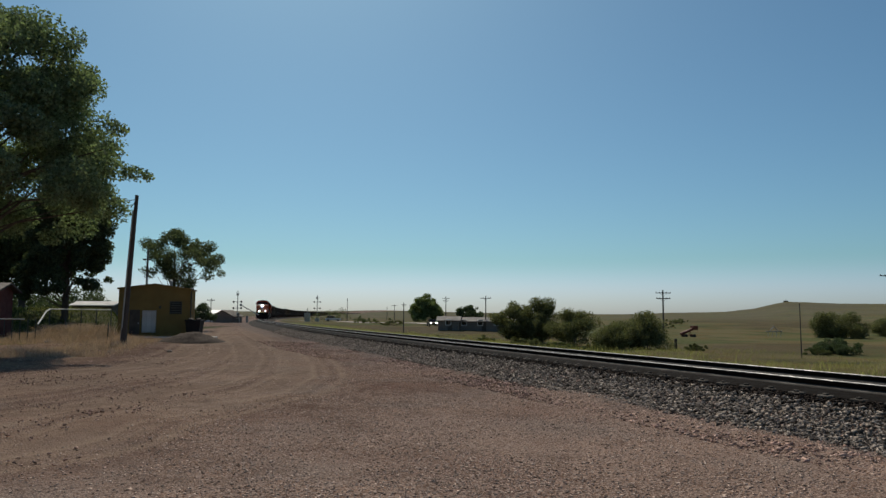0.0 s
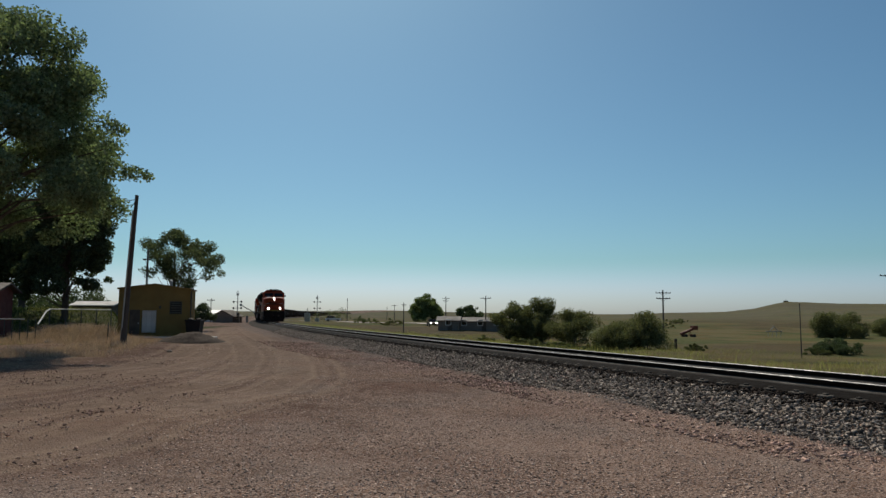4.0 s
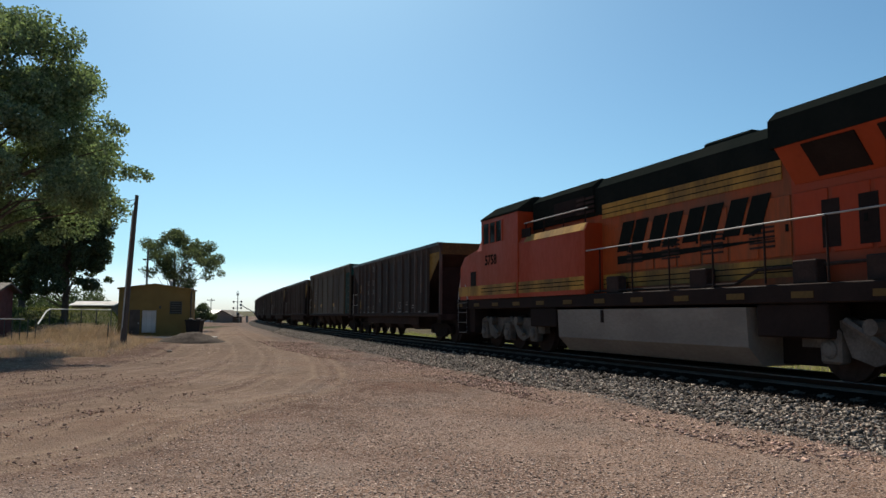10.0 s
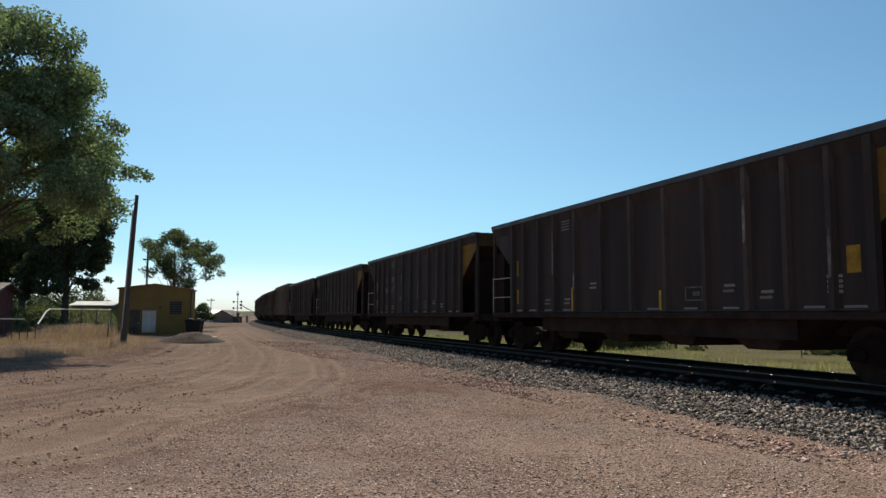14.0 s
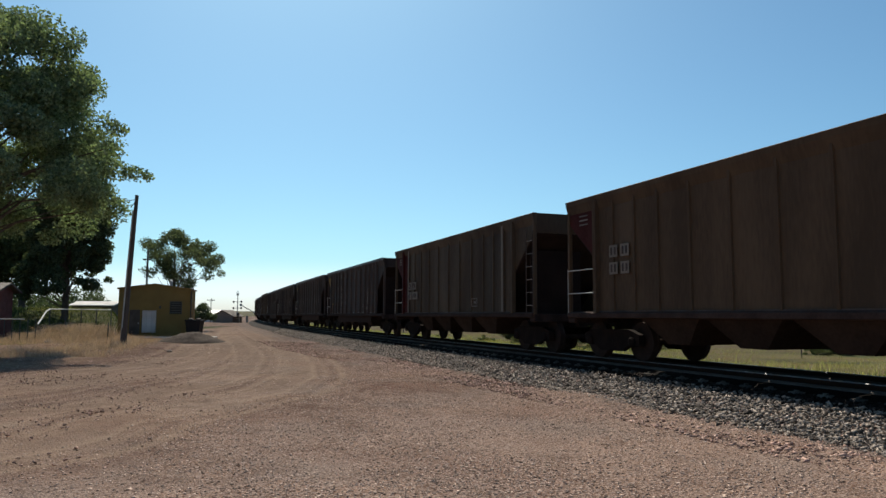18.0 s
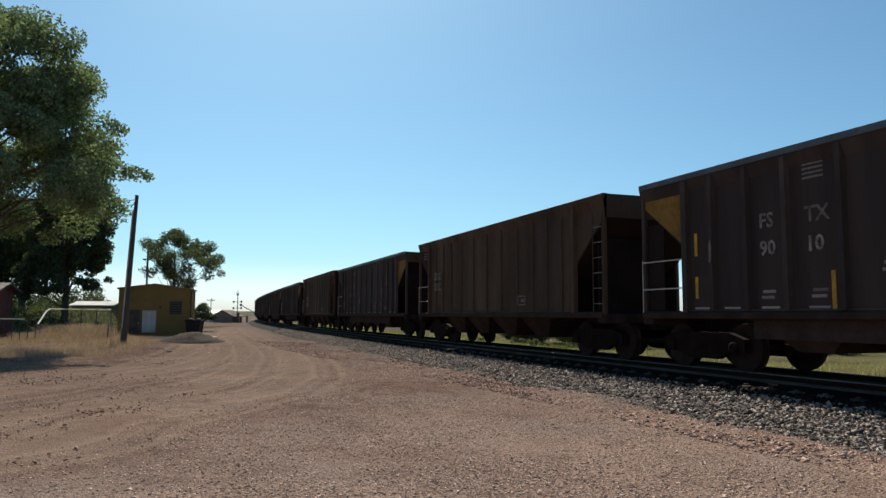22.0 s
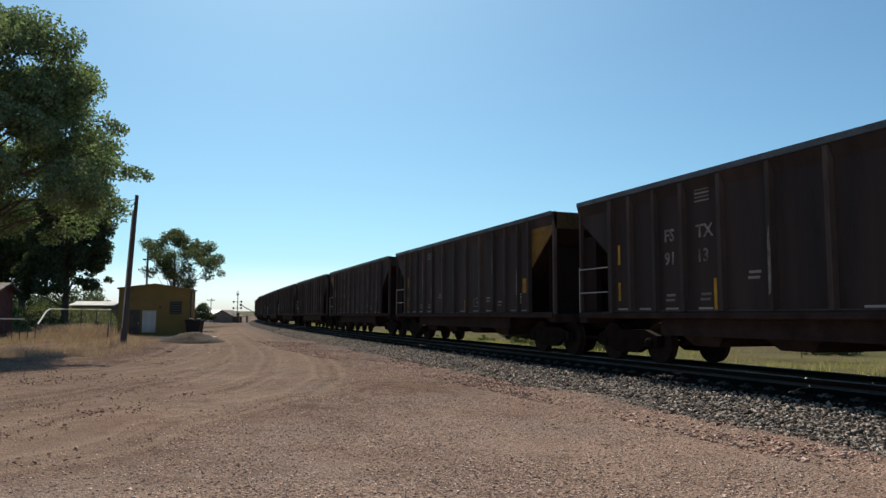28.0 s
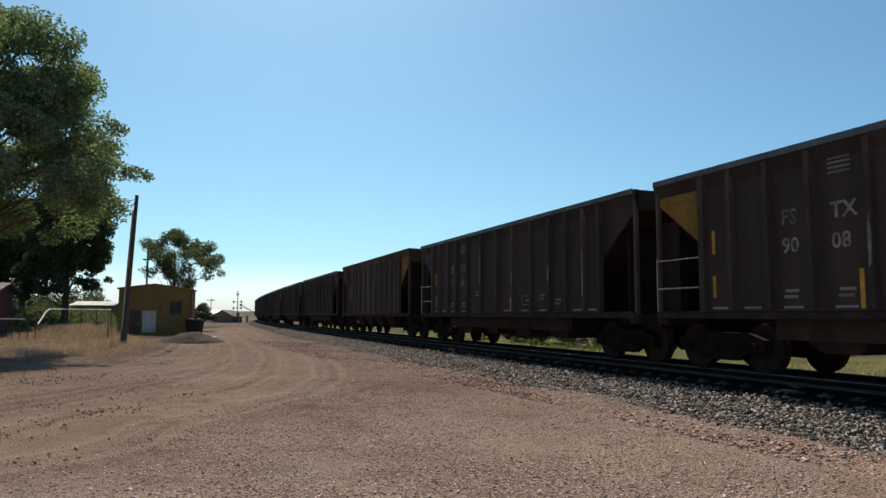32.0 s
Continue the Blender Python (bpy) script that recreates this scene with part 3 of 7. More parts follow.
    field = over(field, noise_fac(0.12, 0.5, 0.64, 6, 0.8), (0.068, 0.075, 0.027))
    field = over(field, noise_fac(0.21, 0.52, 0.62, 7, 0.7), (0.2, 0.125, 0.05))
    field = over(field, noise_fac(0.012, 0.48, 0.56, 6, 0.7), (0.115, 0.082, 0.046))
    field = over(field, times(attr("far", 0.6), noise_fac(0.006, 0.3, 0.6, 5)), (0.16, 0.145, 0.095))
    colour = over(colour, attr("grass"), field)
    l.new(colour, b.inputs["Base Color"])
    return m


build_ground()


# ---- ballast, ties and rails ----
def strip(name, profile, s0, s1, step, material, smooth_shade=False):
    """A profile of (offset, height) drawn along the line."""
    s = np.arange(s0, s1 + 1e-6, step)
    p = np.array(profile, float)
    cols = [np.stack(on_line(s, o, np.full_like(s, h)), 1) for o, h in p]
    v = np.stack(cols, 1).reshape(-1, 3)
    n, k = len(s), len(p)
    i, j = np.arange(n - 1)[:, None] * k, np.arange(k - 1)[None, :]
    f = np.stack([i + j, i + j + 1, i + k + j + 1, i + k + j], -1).reshape(-1, 4)
    return big_mesh(name, v, f, material, smooth_shade)


def stones(count, place, size, material, name, seed, squash=0.7):
    """Many loose stones, each a rough eight-cornered lump; place gives x, y, z for n stones."""
    rng = np.random.RandomState(seed)
    base = np.array([(1, 0, 0), (-1, 0, 0), (0, 1, 0), (0, -1, 0), (0, 0, 1), (0, 0, -1)], float)
    tri = np.array([(0, 2, 4), (2, 1, 4), (1, 3, 4), (3, 0, 4), (2, 0, 5), (1, 2, 5), (3, 1, 5), (0, 3, 5)])
    c = place(rng, count)
    r = size[0] + (size[1] - size[0]) * rng.rand(count) ** 2
    q = rng.normal(size=(count, 4))
    q /= np.linalg.norm(q, axis=1)[:, None]
    w, a, b, d = q.T
    rot = np.stack([1 - 2 * (b * b + d * d), 2 * (a * b - d * w), 2 * (a * d + b * w), 2 * (a * b + d * w), 1 - 2 * (a * a + d * d), 2 * (b * d - a * w), 2 * (a * d - b * w), 2 * (b * d + a * w), 1 - 2 * (a * a + b * b)], 1).reshape(-1, 3, 3)
    v = base[None] * rng.uniform(0.35, 1.35, (count, 6, 1)) + rng.normal(scale=0.28, size=(count, 6, 3))
    v = np.einsum("nij,nkj->nki", rot, v) * r[:, None, None]
    v[:, :, 2] *= squash
    v += c[:, None, :]
    f = (tri[None] + 6 * np.arange(count)[:, None, None]).reshape(-1, 3)
    return big_mesh(name, v.reshape(-1, 3), f, material)


SHOULDER, TOE, TOP = 1.9, 2.95, -0.24


def build_track():
    tagged(new("ballast", strip("ballast", [(-4.6, -1.1), (-1.9, TOP), (-0.6, TOP - 0.02), (0.6, TOP - 0.02), (1.2, TOP), (SHOULDER, TOP - 0.02), (2.35, -0.42), (TOE, -0.64)], -620, 990, 2.0, M["ballast"])), "grey crushed-stone ballast bed under the railway track", "ballast", kind="structure")

    # coal-dirty strip, its colour deepened further for the shade along the rails
    tagged(new("fouled_ballast", strip("fouled_ballast", [(-1.2, TOP), (-1.08, -0.17), (-0.8, -0.15), (-0.5, -0.17), (0.5, -0.17), (0.8, -0.15), (1.1, -0.165), (1.235, -0.22)], -620, 990, 2.0, M["fouled_shaded"])), "ballast between and beside the rails, darkened by coal and painted shade", "ballast", kind="structure")

    def slope(rng, n):
        s = 2 + 70 * rng.rand(n) ** 1.7
        o = rng.uniform(1.86, TOE + 0.05, n) + np.abs(rng.normal(scale=0.14, size=n))
        z = np.interp(o, [1.2, SHOULDER, 2.35, TOE, 3.6], [TOP, TOP - 0.02, -0.42, -0.6, -0.585]) + rng.uniform(-0.015, 0.05, n)
        return np.stack(on_line(s, o, z), 1)

    def between(rng, n):
        s = 2 + 60 * rng.rand(n) ** 1.5
        o = np.where(rng.rand(n) < 0.6, rng.uniform(1.2, 2.15, n), rng.uniform(-1.9, -1.2, n))
        return np.stack(on_line(s, o, np.where(np.abs(o) < 1.08, -0.18, np.interp(o, [1.9, 2.35], [TOP, -0.42])) + rng.uniform(-0.02, 0.012, n)), 1)

    tagged(new("ballast_stones", stones(82000, slope, (0.016, 0.052), M["stone"], "ballast_stones", 11, 0.7)), "loose angular grey ballast stones on the track shoulder", "stones", kind="stuff")
    # stones coloured dark for coal dirt and for the train's shadow band
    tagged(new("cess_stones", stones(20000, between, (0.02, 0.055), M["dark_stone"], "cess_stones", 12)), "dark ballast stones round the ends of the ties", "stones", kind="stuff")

    def toe(rng, n):
        s = 2 + 45 * rng.rand(n) ** 1.6
        o = TOE - 0.7 + (2.2 + 2.0 * smooth(s, 10, 40)) * rng.rand(n) ** 1.5
        x, y, _ = on_line(s, o)
        return np.stack([x, y, np.interp(o, [2.35, TOE, 3.5, 6.0], [-0.41, -0.6, -0.585, -0.58]) + rng.uniform(-0.01, 0.012, n)], 1)

    tagged(new("toe_stones", stones(30000, toe, (0.012, 0.05), M["toe_stone"], "toe_stones", 14, 0.6)), "pinkish stones spread at the foot of the ballast", "stones", kind="stuff")

    def yard(rng, n):
        r = 2.6 + 38 * rng.rand(n) ** 1.9 + rng.normal(scale=0.4, size=n)
        a = np.radians(rng.normal(scale=24, size=n))
        x, y = r * np.sin(a), r * np.cos(a)
        off, _ = offset_from_line(x, y)
        keep = (off > 2.9) & (np.maximum.reduce([rut_line(l, x, y, 0.9) for l in RUTS]) < rng.uniform(0.05, 1.1, n))
        keep &= soft_noise(x, y, 3.5, 21) > rng.uniform(-1.6, 0.9, n)
        x, y = x[keep], y[keep]
        x, y = np.resize(x, n), np.resize(y, n)
        return np.stack([x, y, ground_height(x, y) + 0.004], 1)

    tagged(new("yard_pebbles", stones(150000, yard, (0.005, 0.0195), M["pebble"], "yard_pebbles", 13, 0.5)), "small loose stones scattered over the dirt yard", "stones", kind="stuff")

    def rough(rng, n):
        x, y = -2 - 18 * rng.rand(n), 8 + 30 * rng.rand(n) ** 1.2
        keep = (soft_noise(x, y, 5.0, 25) > rng.uniform(-0.6, 1.0, n)) & (np.maximum.reduce([rut_line(l, x, y, 0.5) for l in RUTS]) < 0.75) & (-x > (0.4 + 0.08 * soft_noise(x, y, 3.0, 26)) * y + rng.uniform(-1.2, 0.6, n))
        x, y = np.resize(x[keep], n), np.resize(y[keep], n)
        return np.stack([x, y, ground_height(x, y) + 0.004], 1)

    tagged(new("yard_rocks", stones(18000, rough, (0.009, 0.03), M["toe_stone"], "yard_rocks", 15, 0.6)), "broken brownish stones lying in patches on the dirt yard", "stones", kind="stuff")

    track = tagged(new("railway_track"), "single railway track, two steel rails on dirty concrete ties", "railway track")
    head = [(-0.037, -0.012), (-0.030, 0.0), (0.030, 0.0), (0.037, -0.012)]
    side = [(-0.037, -0.012), (-0.035, -0.042), (-0.009, -0.056), (-0.009, -0.145)]
    foot = [(-0.01, -0.1), (-0.06, -0.122), (-0.07, -0.128), (-0.07, -0.182)]
    for c in (-0.752, 0.752):
        body = side + [(-a, b) for a, b in reversed(side)]
        rail = part("rail", strip("rail", [(c + a, b) for a, b in body], -620, 990, 2.0, M["rail_side"]), "rail_side", track)
        for k in (-1, 1):
            part("rail_foot", strip("rail_foot", [(c + a * k, b) for a, b in foot], -620, 990, 2.0, M["rail_foot"]), "rail_foot", rail, "dusty rail foot")
        part("rail_head", strip("rail_head", [(c + a, b) for a, b in head], -620, 990, 2.0, M["rail_top"]), "rail_top", rail, "polished steel running surface")
    tie = Shape().box(-0.125, 0.125, -1.3, 1.3, -0.18, 0.0, 0.015).box(-0.04, 0.04, -1.26, -1.2, 0.0, 0.03, 0.008).box(-0.04, 0.04, 1.2, 1.26, 0.0, 0.03, 0.008).mesh("tie", M["tie"])
    plate = Shape().box(-0.09, 0.09, -0.17, 0.17, 0.0, 0.018).box(-0.06, 0.06, -0.13, -0.10, 0.018, 0.05).box(-0.06, 0.06, 0.10, 0.13, 0.018, 0.05).mesh("tie_plate", M["plate"])
    rng = random.Random(4)
    for i in range(280):
        s = -4 + 0.58 * i
        x, y, _ = on_line(s)
        ob = part("tie", tie, "tie", track)
        ob.matrix_local = pose(float(x), float(y), -0.198, 0, 0, math.degrees(np.interp(s, LS, LP)) - 90 + rng.uniform(-0.8, 0.8)) @ pose(0, rng.uniform(-0.05, 0.05), 0)
        if s < 42:
            for c in (-0.752, 0.752):
                pl = part("tie_plate", plate, "plate", track)
                x2, y2, _ = on_line(s, c)
                pl.matrix_local = pose(float(x2), float(y2), -0.198, 0, 0, math.degrees(np.interp(s, LS, LP)) - 90)
    far = Shape()
    for s in np.arange(158.4, 420, 0.58):
        x, y, _ = on_line(s)
        far.box(-0.115, 0.115, -1.3, 1.3, -0.18, 0.0, m=pose(float(x), float(y), -0.198, 0, 0, math.degrees(np.interp(s, LS, LP)) - 90))
    tagged(part("far_ties", far, "tie", track), kind="stuff")


build_track()


# ---- the train: things in their own space, x forwards along the track, z up from the rail tops ----
CACHE = {}


def shared(key, material, make, smooth_shade=False):
    """One mesh for all alike parts."""
    if (key, material) not in CACHE:
        sh = Shape()
        make(sh)
        CACHE[key, material] = sh.mesh(key, M[material], smooth_shade)
    return CACHE[key, material]


def put(name, key, material, make, parent, m=None, label="", smooth_shade=False):
    ob = part(name, shared(key, material, make, smooth_shade), material, parent, label)
    if m is not None:
        ob.matrix_local = m
    return ob


def words(key, text, size, material, parent, x, y, z, side, label=""):
    """Lettering on a side of a vehicle; side -1 is read from the camera's side."""
    if (key, material) not in CACHE:
        me = letters(text, size)
        me.materials.clear()
        me.materials.append(M[material])
        CACHE[key, material] = me
    ob = part("lettering", CACHE[key, material], material, parent, label)
    ob.matrix_local = pose(x, y, z, 90, 0, 0 if side < 0 else 180)
    return ob


def car_truck(parent, x):
    """A two-axle freight truck."""
    tr = put("truck", "bolster", "truck_steel", lambda s: s.box(-0.22, 0.22, -1.05, 1.05, 0.42, 0.72, 0.03), parent, pose(x, 0, 0))

    def frame_side(s):
        s.prism([(-1.15, 0.36), (-1.15, 0.62), (-0.75, 0.74), (0.75, 0.74), (1.15, 0.62), (1.15, 0.36), (0.72, 0.36), (0.42, 0.22), (-0.42, 0.22), (-0.72, 0.36)], "y", -0.07, 0.07)
        for a in (-0.26, -0.09, 0.09, 0.26):
            s.disc((a, 0, 0.3), "z", [(0, 0.075), (0.28, 0.075)], 8)
        for a in (-0.89, 0.89):
            s.disc((a, -0.13, 0.457), "y", [(0, 0.08), (0.02, 0.12), (0.26, 0.12)], 10)

    for y in (-1.0, 1.0):
        put("side_frame", "side_frame", "truck_steel", frame_side, tr, pose(0, y, 0))
    for a in (-0.89, 0.89):
        for y in (-0.75, 0.75):
            k = 1 if y > 0 else -1
            put("wheel", "car_wheel", "wheel", lambda s: s.disc((0, 0, 0), "y", [(-0.07, 0.4), (-0.065, 0.455), (0.055, 0.46), (0.06, 0.485), (0.085, 0.485), (0.085, 0.38), (0.03, 0.33), (0.04, 0.13), (0.09, 0.11)], 22), tr, pose(a, y, 0.457, 0, 0, 0 if k < 0 else 180), smooth_shade=False)
        put("axle", "car_axle", "wheel", lambda s: s.disc((0, -1.0, 0), "y", [(0, 0.07), (2.0, 0.07)], 10), tr, pose(a, 0, 0.457))


HALF, POST, ROOF, SILL = 7.43, 5.98, 3.88, 1.08
BAYS = 11
RIBS = (-5.98, -5.25, -4.37, -3.48, -2.4, -1.2, 0.0, 1.2, 2.4, 3.48, 4.37, 5.25, 5.98)


ROOF_FLAT = 4.0


def hopper_car(kind="black", front=None, rear=None, marks=None, full=True, dashes=True):
    """A steel or aluminium coal hopper; front and rear: the paint of its end panels."""
    side = {"black": "coal_black", "beige": "beige", "tan": "tan", "brown": "brown", "rust": "rust", "red_ends": "brown"}[kind]
    ribs = "rib_black" if kind == "black" else side
    front, rear = front or side, rear or side
    ROOF, tall = {"black": (3.88, ""), "beige": (4.1, "_high"), "tan": (4.16, "_tan")}.get(kind, (ROOF_FLAT, "_tall"))
    flat = kind in ("beige", "tan", "rust", "red_ends", "brown")
    bays = 6 if kind == "beige" else BAYS
    words_of = {"black": "dusty black ribbed coal hopper car", "beige": "dirty beige coal hopper car with green ends", "tan": "grey-tan coal hopper car", "brown": "dull brown coal hopper car", "rust": "rust-brown coal hopper car", "red_ends": "brown coal hopper car with white bands"}
    note = " with yellow end panels" if "yellow_end" in (front, rear) else (" with red end panel" if "maroon" in (front, rear) and kind != "red_ends" else "")
    car = tagged(new("coal_hopper_car"), words_of[kind] + note, "hopper car", group="coal hopper cars of the train")
    for y in (-1, 1):
        put("side_sheet", "side_sheet" + tall, side, lambda s: s.box(-POST, POST, -0.012, 0.012, SILL + 0.06, ROOF - 0.1), car, pose(0, 1.5 * y, 0))
        put("top_chord", "top_chord" + tall + kind[:2], "coal_black" if kind == "black" else side, lambda s: s.prism([(0.0, ROOF - 0.5), (-0.09, ROOF - 0.12), (-0.06, ROOF), (0.06, ROOF), (0.06, ROOF - 0.5)] if kind == "beige" else [(0.0, ROOF - 0.36), (-0.075, ROOF - 0.13), (-0.09, ROOF - 0.02), (-0.05, ROOF), (0.06, ROOF), (0.06, ROOF - 0.36)], "x", -HALF, HALF), car, pose(0, 1.51 * y, 0, 0, 0, 0 if y < 0 else 180))
        if kind == "black":
            # thin strip that paints the skylit rim along the top
            put("chord_edge", "chord_edge", "chord_edge", lambda s: s.box(-HALF + 0.02, HALF - 0.02, -0.012, 0.012, ROOF - 0.1, ROOF + 0.012), car, pose(0, 1.605 * y, 0), "worn top edge, the sky's blue-grey light painted in")
        put("sill_lip", "sill_lip", "chord", lambda s: s.box(-POST, POST, -0.012, 0.012, SILL + 0.075, SILL + 0.1), car, pose(0, 1.53 * y, 0))
        put("side_sill", "side_sill", "underframe", lambda s: s.prism([(-0.05, SILL - 0.08), (-0.1, SILL - 0.06), (-0.1, SILL + 0.04), (-0.03, SILL + 0.08), (0.05, SILL + 0.08), (0.05, SILL - 0.08)], "x", -HALF + 0.05, HALF - 0.05), car, pose(0, 1.5 * y, 0, 0, 0, 0 if y < 0 else 180))
        for x in RIBS if bays == BAYS else [-POST + 2 * POST * i / bays for i in range(bays + 1)]:
            heavy = abs(x) > POST - 0.01
            put("rib", "rib_heavy" + tall if heavy else ("rib_slim" if flat else "rib"), "maroon" if kind == "red_ends" and x < -POST + 0.01 else ribs, (lambda s: s.prism([(-0.09, 0.0), (-0.07, -0.11), (0.07, -0.11), (0.09, 0.0)], "z", SILL + 0.05, ROOF - 0.13)) if heavy else ((lambda s: s.prism([(-0.04, 0.0), (-0.03, -0.045), (0.03, -0.045), (0.04, 0.0)], "z", SILL + 0.08, ROOF - 0.13)) if flat else (lambda s: s.prism([(-0.075, 0.0), (-0.05, -0.095), (0.05, -0.095), (0.075, 0.0)], "z", SILL + 0.08, ROOF - 0.13))), car, pose(x, 1.51 * y, 0, 0, 0, 0 if y < 0 else 180))
    for e, paint in ((1, front), (-1, rear)):
        for y in (-1, 1):
            put("end_panel", "end_gusset" + tall, paint, lambda s: s.prism([(POST + 0.05, ROOF - 0.13), (HALF - 0.03, ROOF - 0.13), (HALF - 0.03, 3.42), (POST + 0.05, 2.42)], "y", -0.012, 0.012), car, pose(0, 1.5 * y, 0, 0, 0, 0 if e > 0 else 180))
        if kind == "beige" and e > 0:
            for y in (-1, 1):
                put("end_panel", "end_full", paint, lambda s: s.box(POST + 0.05, HALF - 0.03, -0.02, 0.02, SILL + 0.05, 3.4), car, pose(0, 1.49 * y, 0))
        put("end_sheet", "end_sheet" + tall, "yellow_dirty" if paint == "yellow_end" else paint, lambda s: s.box(HALF - 0.04, HALF, -1.5, 1.5, 3.42, ROOF - 0.01), car, pose(0, 0, 0, 0, 0, 0 if e > 0 else 180))
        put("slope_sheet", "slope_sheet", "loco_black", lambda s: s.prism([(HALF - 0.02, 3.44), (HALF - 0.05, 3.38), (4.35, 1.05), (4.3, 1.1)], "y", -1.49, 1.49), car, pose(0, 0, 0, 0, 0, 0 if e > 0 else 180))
        put("end_sill", "end_sill", "underframe", lambda s: s.box(HALF - 0.32, HALF, -1.55, 1.55, SILL - 0.2, SILL + 0.03, 0.02).box(POST, HALF - 0.3, -1.5, 1.5, SILL - 0.06, SILL), car, pose(0, 0, 0, 0, 0, 0 if e > 0 else 180))
        for y in (-1, 1):
            put("corner_post", "corner_post" + tall, ribs, lambda s: s.box(HALF - 0.1, HALF, -0.05, 0.05, SILL, ROOF - 0.1, 0.015), car, pose(0, 1.5 * y, 0, 0, 0, 0 if e > 0 else 180))
            if full and e < 0:
                for z in (1.62, 2.2):
                    put("ladder_rung", "ladder_rung_long", "grab", lambda s: s.tube([(POST + 0.05, 0, 0), (HALF - 0.05, 0, 0)], 0.014, 5), car, pose(0, 1.56 * y, z, 0, 0, 180))
                put("ladder_stile", "rear_stile", "grab", lambda s: s.tube([(HALF - 0.03, 0, SILL), (HALF - 0.03, 0, 2.25)], 0.012, 5), car, pose(0, 1.56 * y, 0, 0, 0, 180))
            elif full and kind != "black":
                for z in (1.35, 1.72, 2.09, 2.46, 2.83, 3.2):
                    put("ladder_rung", "ladder_rung", "faint_mark", lambda s: s.tube([(HALF - 0.5, 0, 0), (HALF - 0.06, 0, 0)], 0.012, 5), car, pose(0, 1.56 * y, z))
                for x in (HALF - 0.5, HALF - 0.06):
                    put("ladder_stile", "ladder_stile", "chord", lambda s: s.tube([(0, 0, SILL), (0, 0, 3.5)], 0.014, 5), car, pose(x, 1.56 * y, 0))
        # black sheets added to fill the open bays below the end panels
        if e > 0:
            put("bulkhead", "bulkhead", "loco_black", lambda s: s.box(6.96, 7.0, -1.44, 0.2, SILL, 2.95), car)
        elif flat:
            put("corner_plate", "dark_corner_sheet_full", "loco_black", lambda s: s.box(-HALF + 0.1, -POST - 0.1, -0.01, 0.01, SILL, 3.0), car, pose(0, 1.46, 0))
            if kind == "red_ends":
                put("bulkhead", "dark_bay_sheet_rear", "loco_black", lambda s: s.box(-7.37, -7.33, -1.44, 1.44, SILL, 3.1), car)
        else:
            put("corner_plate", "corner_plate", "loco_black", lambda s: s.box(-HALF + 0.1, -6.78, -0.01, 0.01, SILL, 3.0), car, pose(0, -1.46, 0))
        put("coupler", "coupler", "truck_steel", lambda s: s.box(HALF - 0.6, HALF + 0.55, -0.08, 0.08, 0.78, 0.95, 0.02).box(HALF + 0.42, HALF + 0.66, -0.15, 0.12, 0.74, 1.0, 0.04), car, pose(0, 0, 0, 0, 0, 0 if e > 0 else 180))
        car_truck(car, 6.17 * e)
    put("centre_sill", "centre_sill", "underframe", lambda s: s.box(-HALF + 0.05, HALF - 0.05, -0.2, 0.2, 0.72, 1.08), car)
    for i, x in enumerate((-3.35, -1.12, 1.12, 3.35)):
        put("hopper_chute", "hopper_chute", "chute_brown" if flat else "underframe", lambda s: s.add([(-1.1, -1.45, 1.08), (1.1, -1.45, 1.08), (1.1, 1.45, 1.08), (-1.1, 1.45, 1.08), (-0.35, -1.15, 0.46), (0.35, -1.15, 0.46), (0.35, 1.15, 0.46), (-0.35, 1.15, 0.46)], [(0, 1, 2, 3), (4, 7, 6, 5), (0, 4, 5, 1), (1, 5, 6, 2), (2, 6, 7, 3), (3, 7, 4, 0)]), car, pose(x, 0, 0))
    if not flat:
        put("body_skirt", "body_skirt", "underframe", lambda s: s.box(-4.4, 4.4, -1.42, -1.38, 0.66, 1.02).box(-4.4, 4.4, 1.38, 1.42, 0.66, 1.02), car)
    if full and kind == "black":
        for x in (-5.6, -4.8, -3.9, -2.9, 0.7, 1.9, 3.0, 4.85, 5.6):
            put("stencil", "stencil", "white_mark", lambda s: s.box(-0.2, 0.2, -0.004, 0.004, 0, 0.04), car, pose(x, -1.516, SILL + 0.11))
        for x, h, z in ((-5.74, 0.42, SILL + 0.32), (-5.74, 0.45, SILL + 1.15), (-2.62, 0.6, SILL + 0.1), (0.95, 0.42, SILL + 0.1)) + (((5.76, 1.15, SILL + 0.1),) if dashes else ()):
            put("reflector", "reflector_%d" % int(h * 100), "yellow_mark", lambda s, h=h: s.box(-0.04, 0.04, -0.004, 0.004, 0, h), car, pose(x, -1.516, z))
        if marks is None and front == "yellow_end":
            put("placard", "placard", "yellow_mark", lambda s: s.box(-0.12, 0.12, -0.004, 0.004, 0, 0.42), car, pose(5.6, -1.516, 1.72), "faded yellow placard")
            for r in range(4):
                put("stencil", "stencil_word", "white_mark", lambda s: s.box(-0.14, 0.14, -0.004, 0.004, 0, 0.05), car, pose(5.25, -1.516, 1.42 + 0.08 * r))
        rng = random.Random(repr((front, rear, marks)))
        for x in rng.sample(RIBS[1:-1], 4):
            h = rng.choice((0.45, 0.8, 1.2))
            put("scuff", "scuff_%d" % int(h * 100), "faint_mark", lambda s, h=h: s.prism([(-0.03, 0), (0.02, 0.05), (0.035, h * 0.6), (0.01, h), (-0.025, h * 0.8)], "y", -0.004, 0.004), car, pose(x, -1.61, rng.uniform(1.4, 2.5)), "scraped bare metal")
        for r in range(4):
            put("stencil", "stencil_row", "faint_mark", lambda s: s.box(-0.2, 0.2, -0.004, 0.004, 0, 0.032), car, pose(-2.94, -1.516, 3.3 + 0.075 * r))
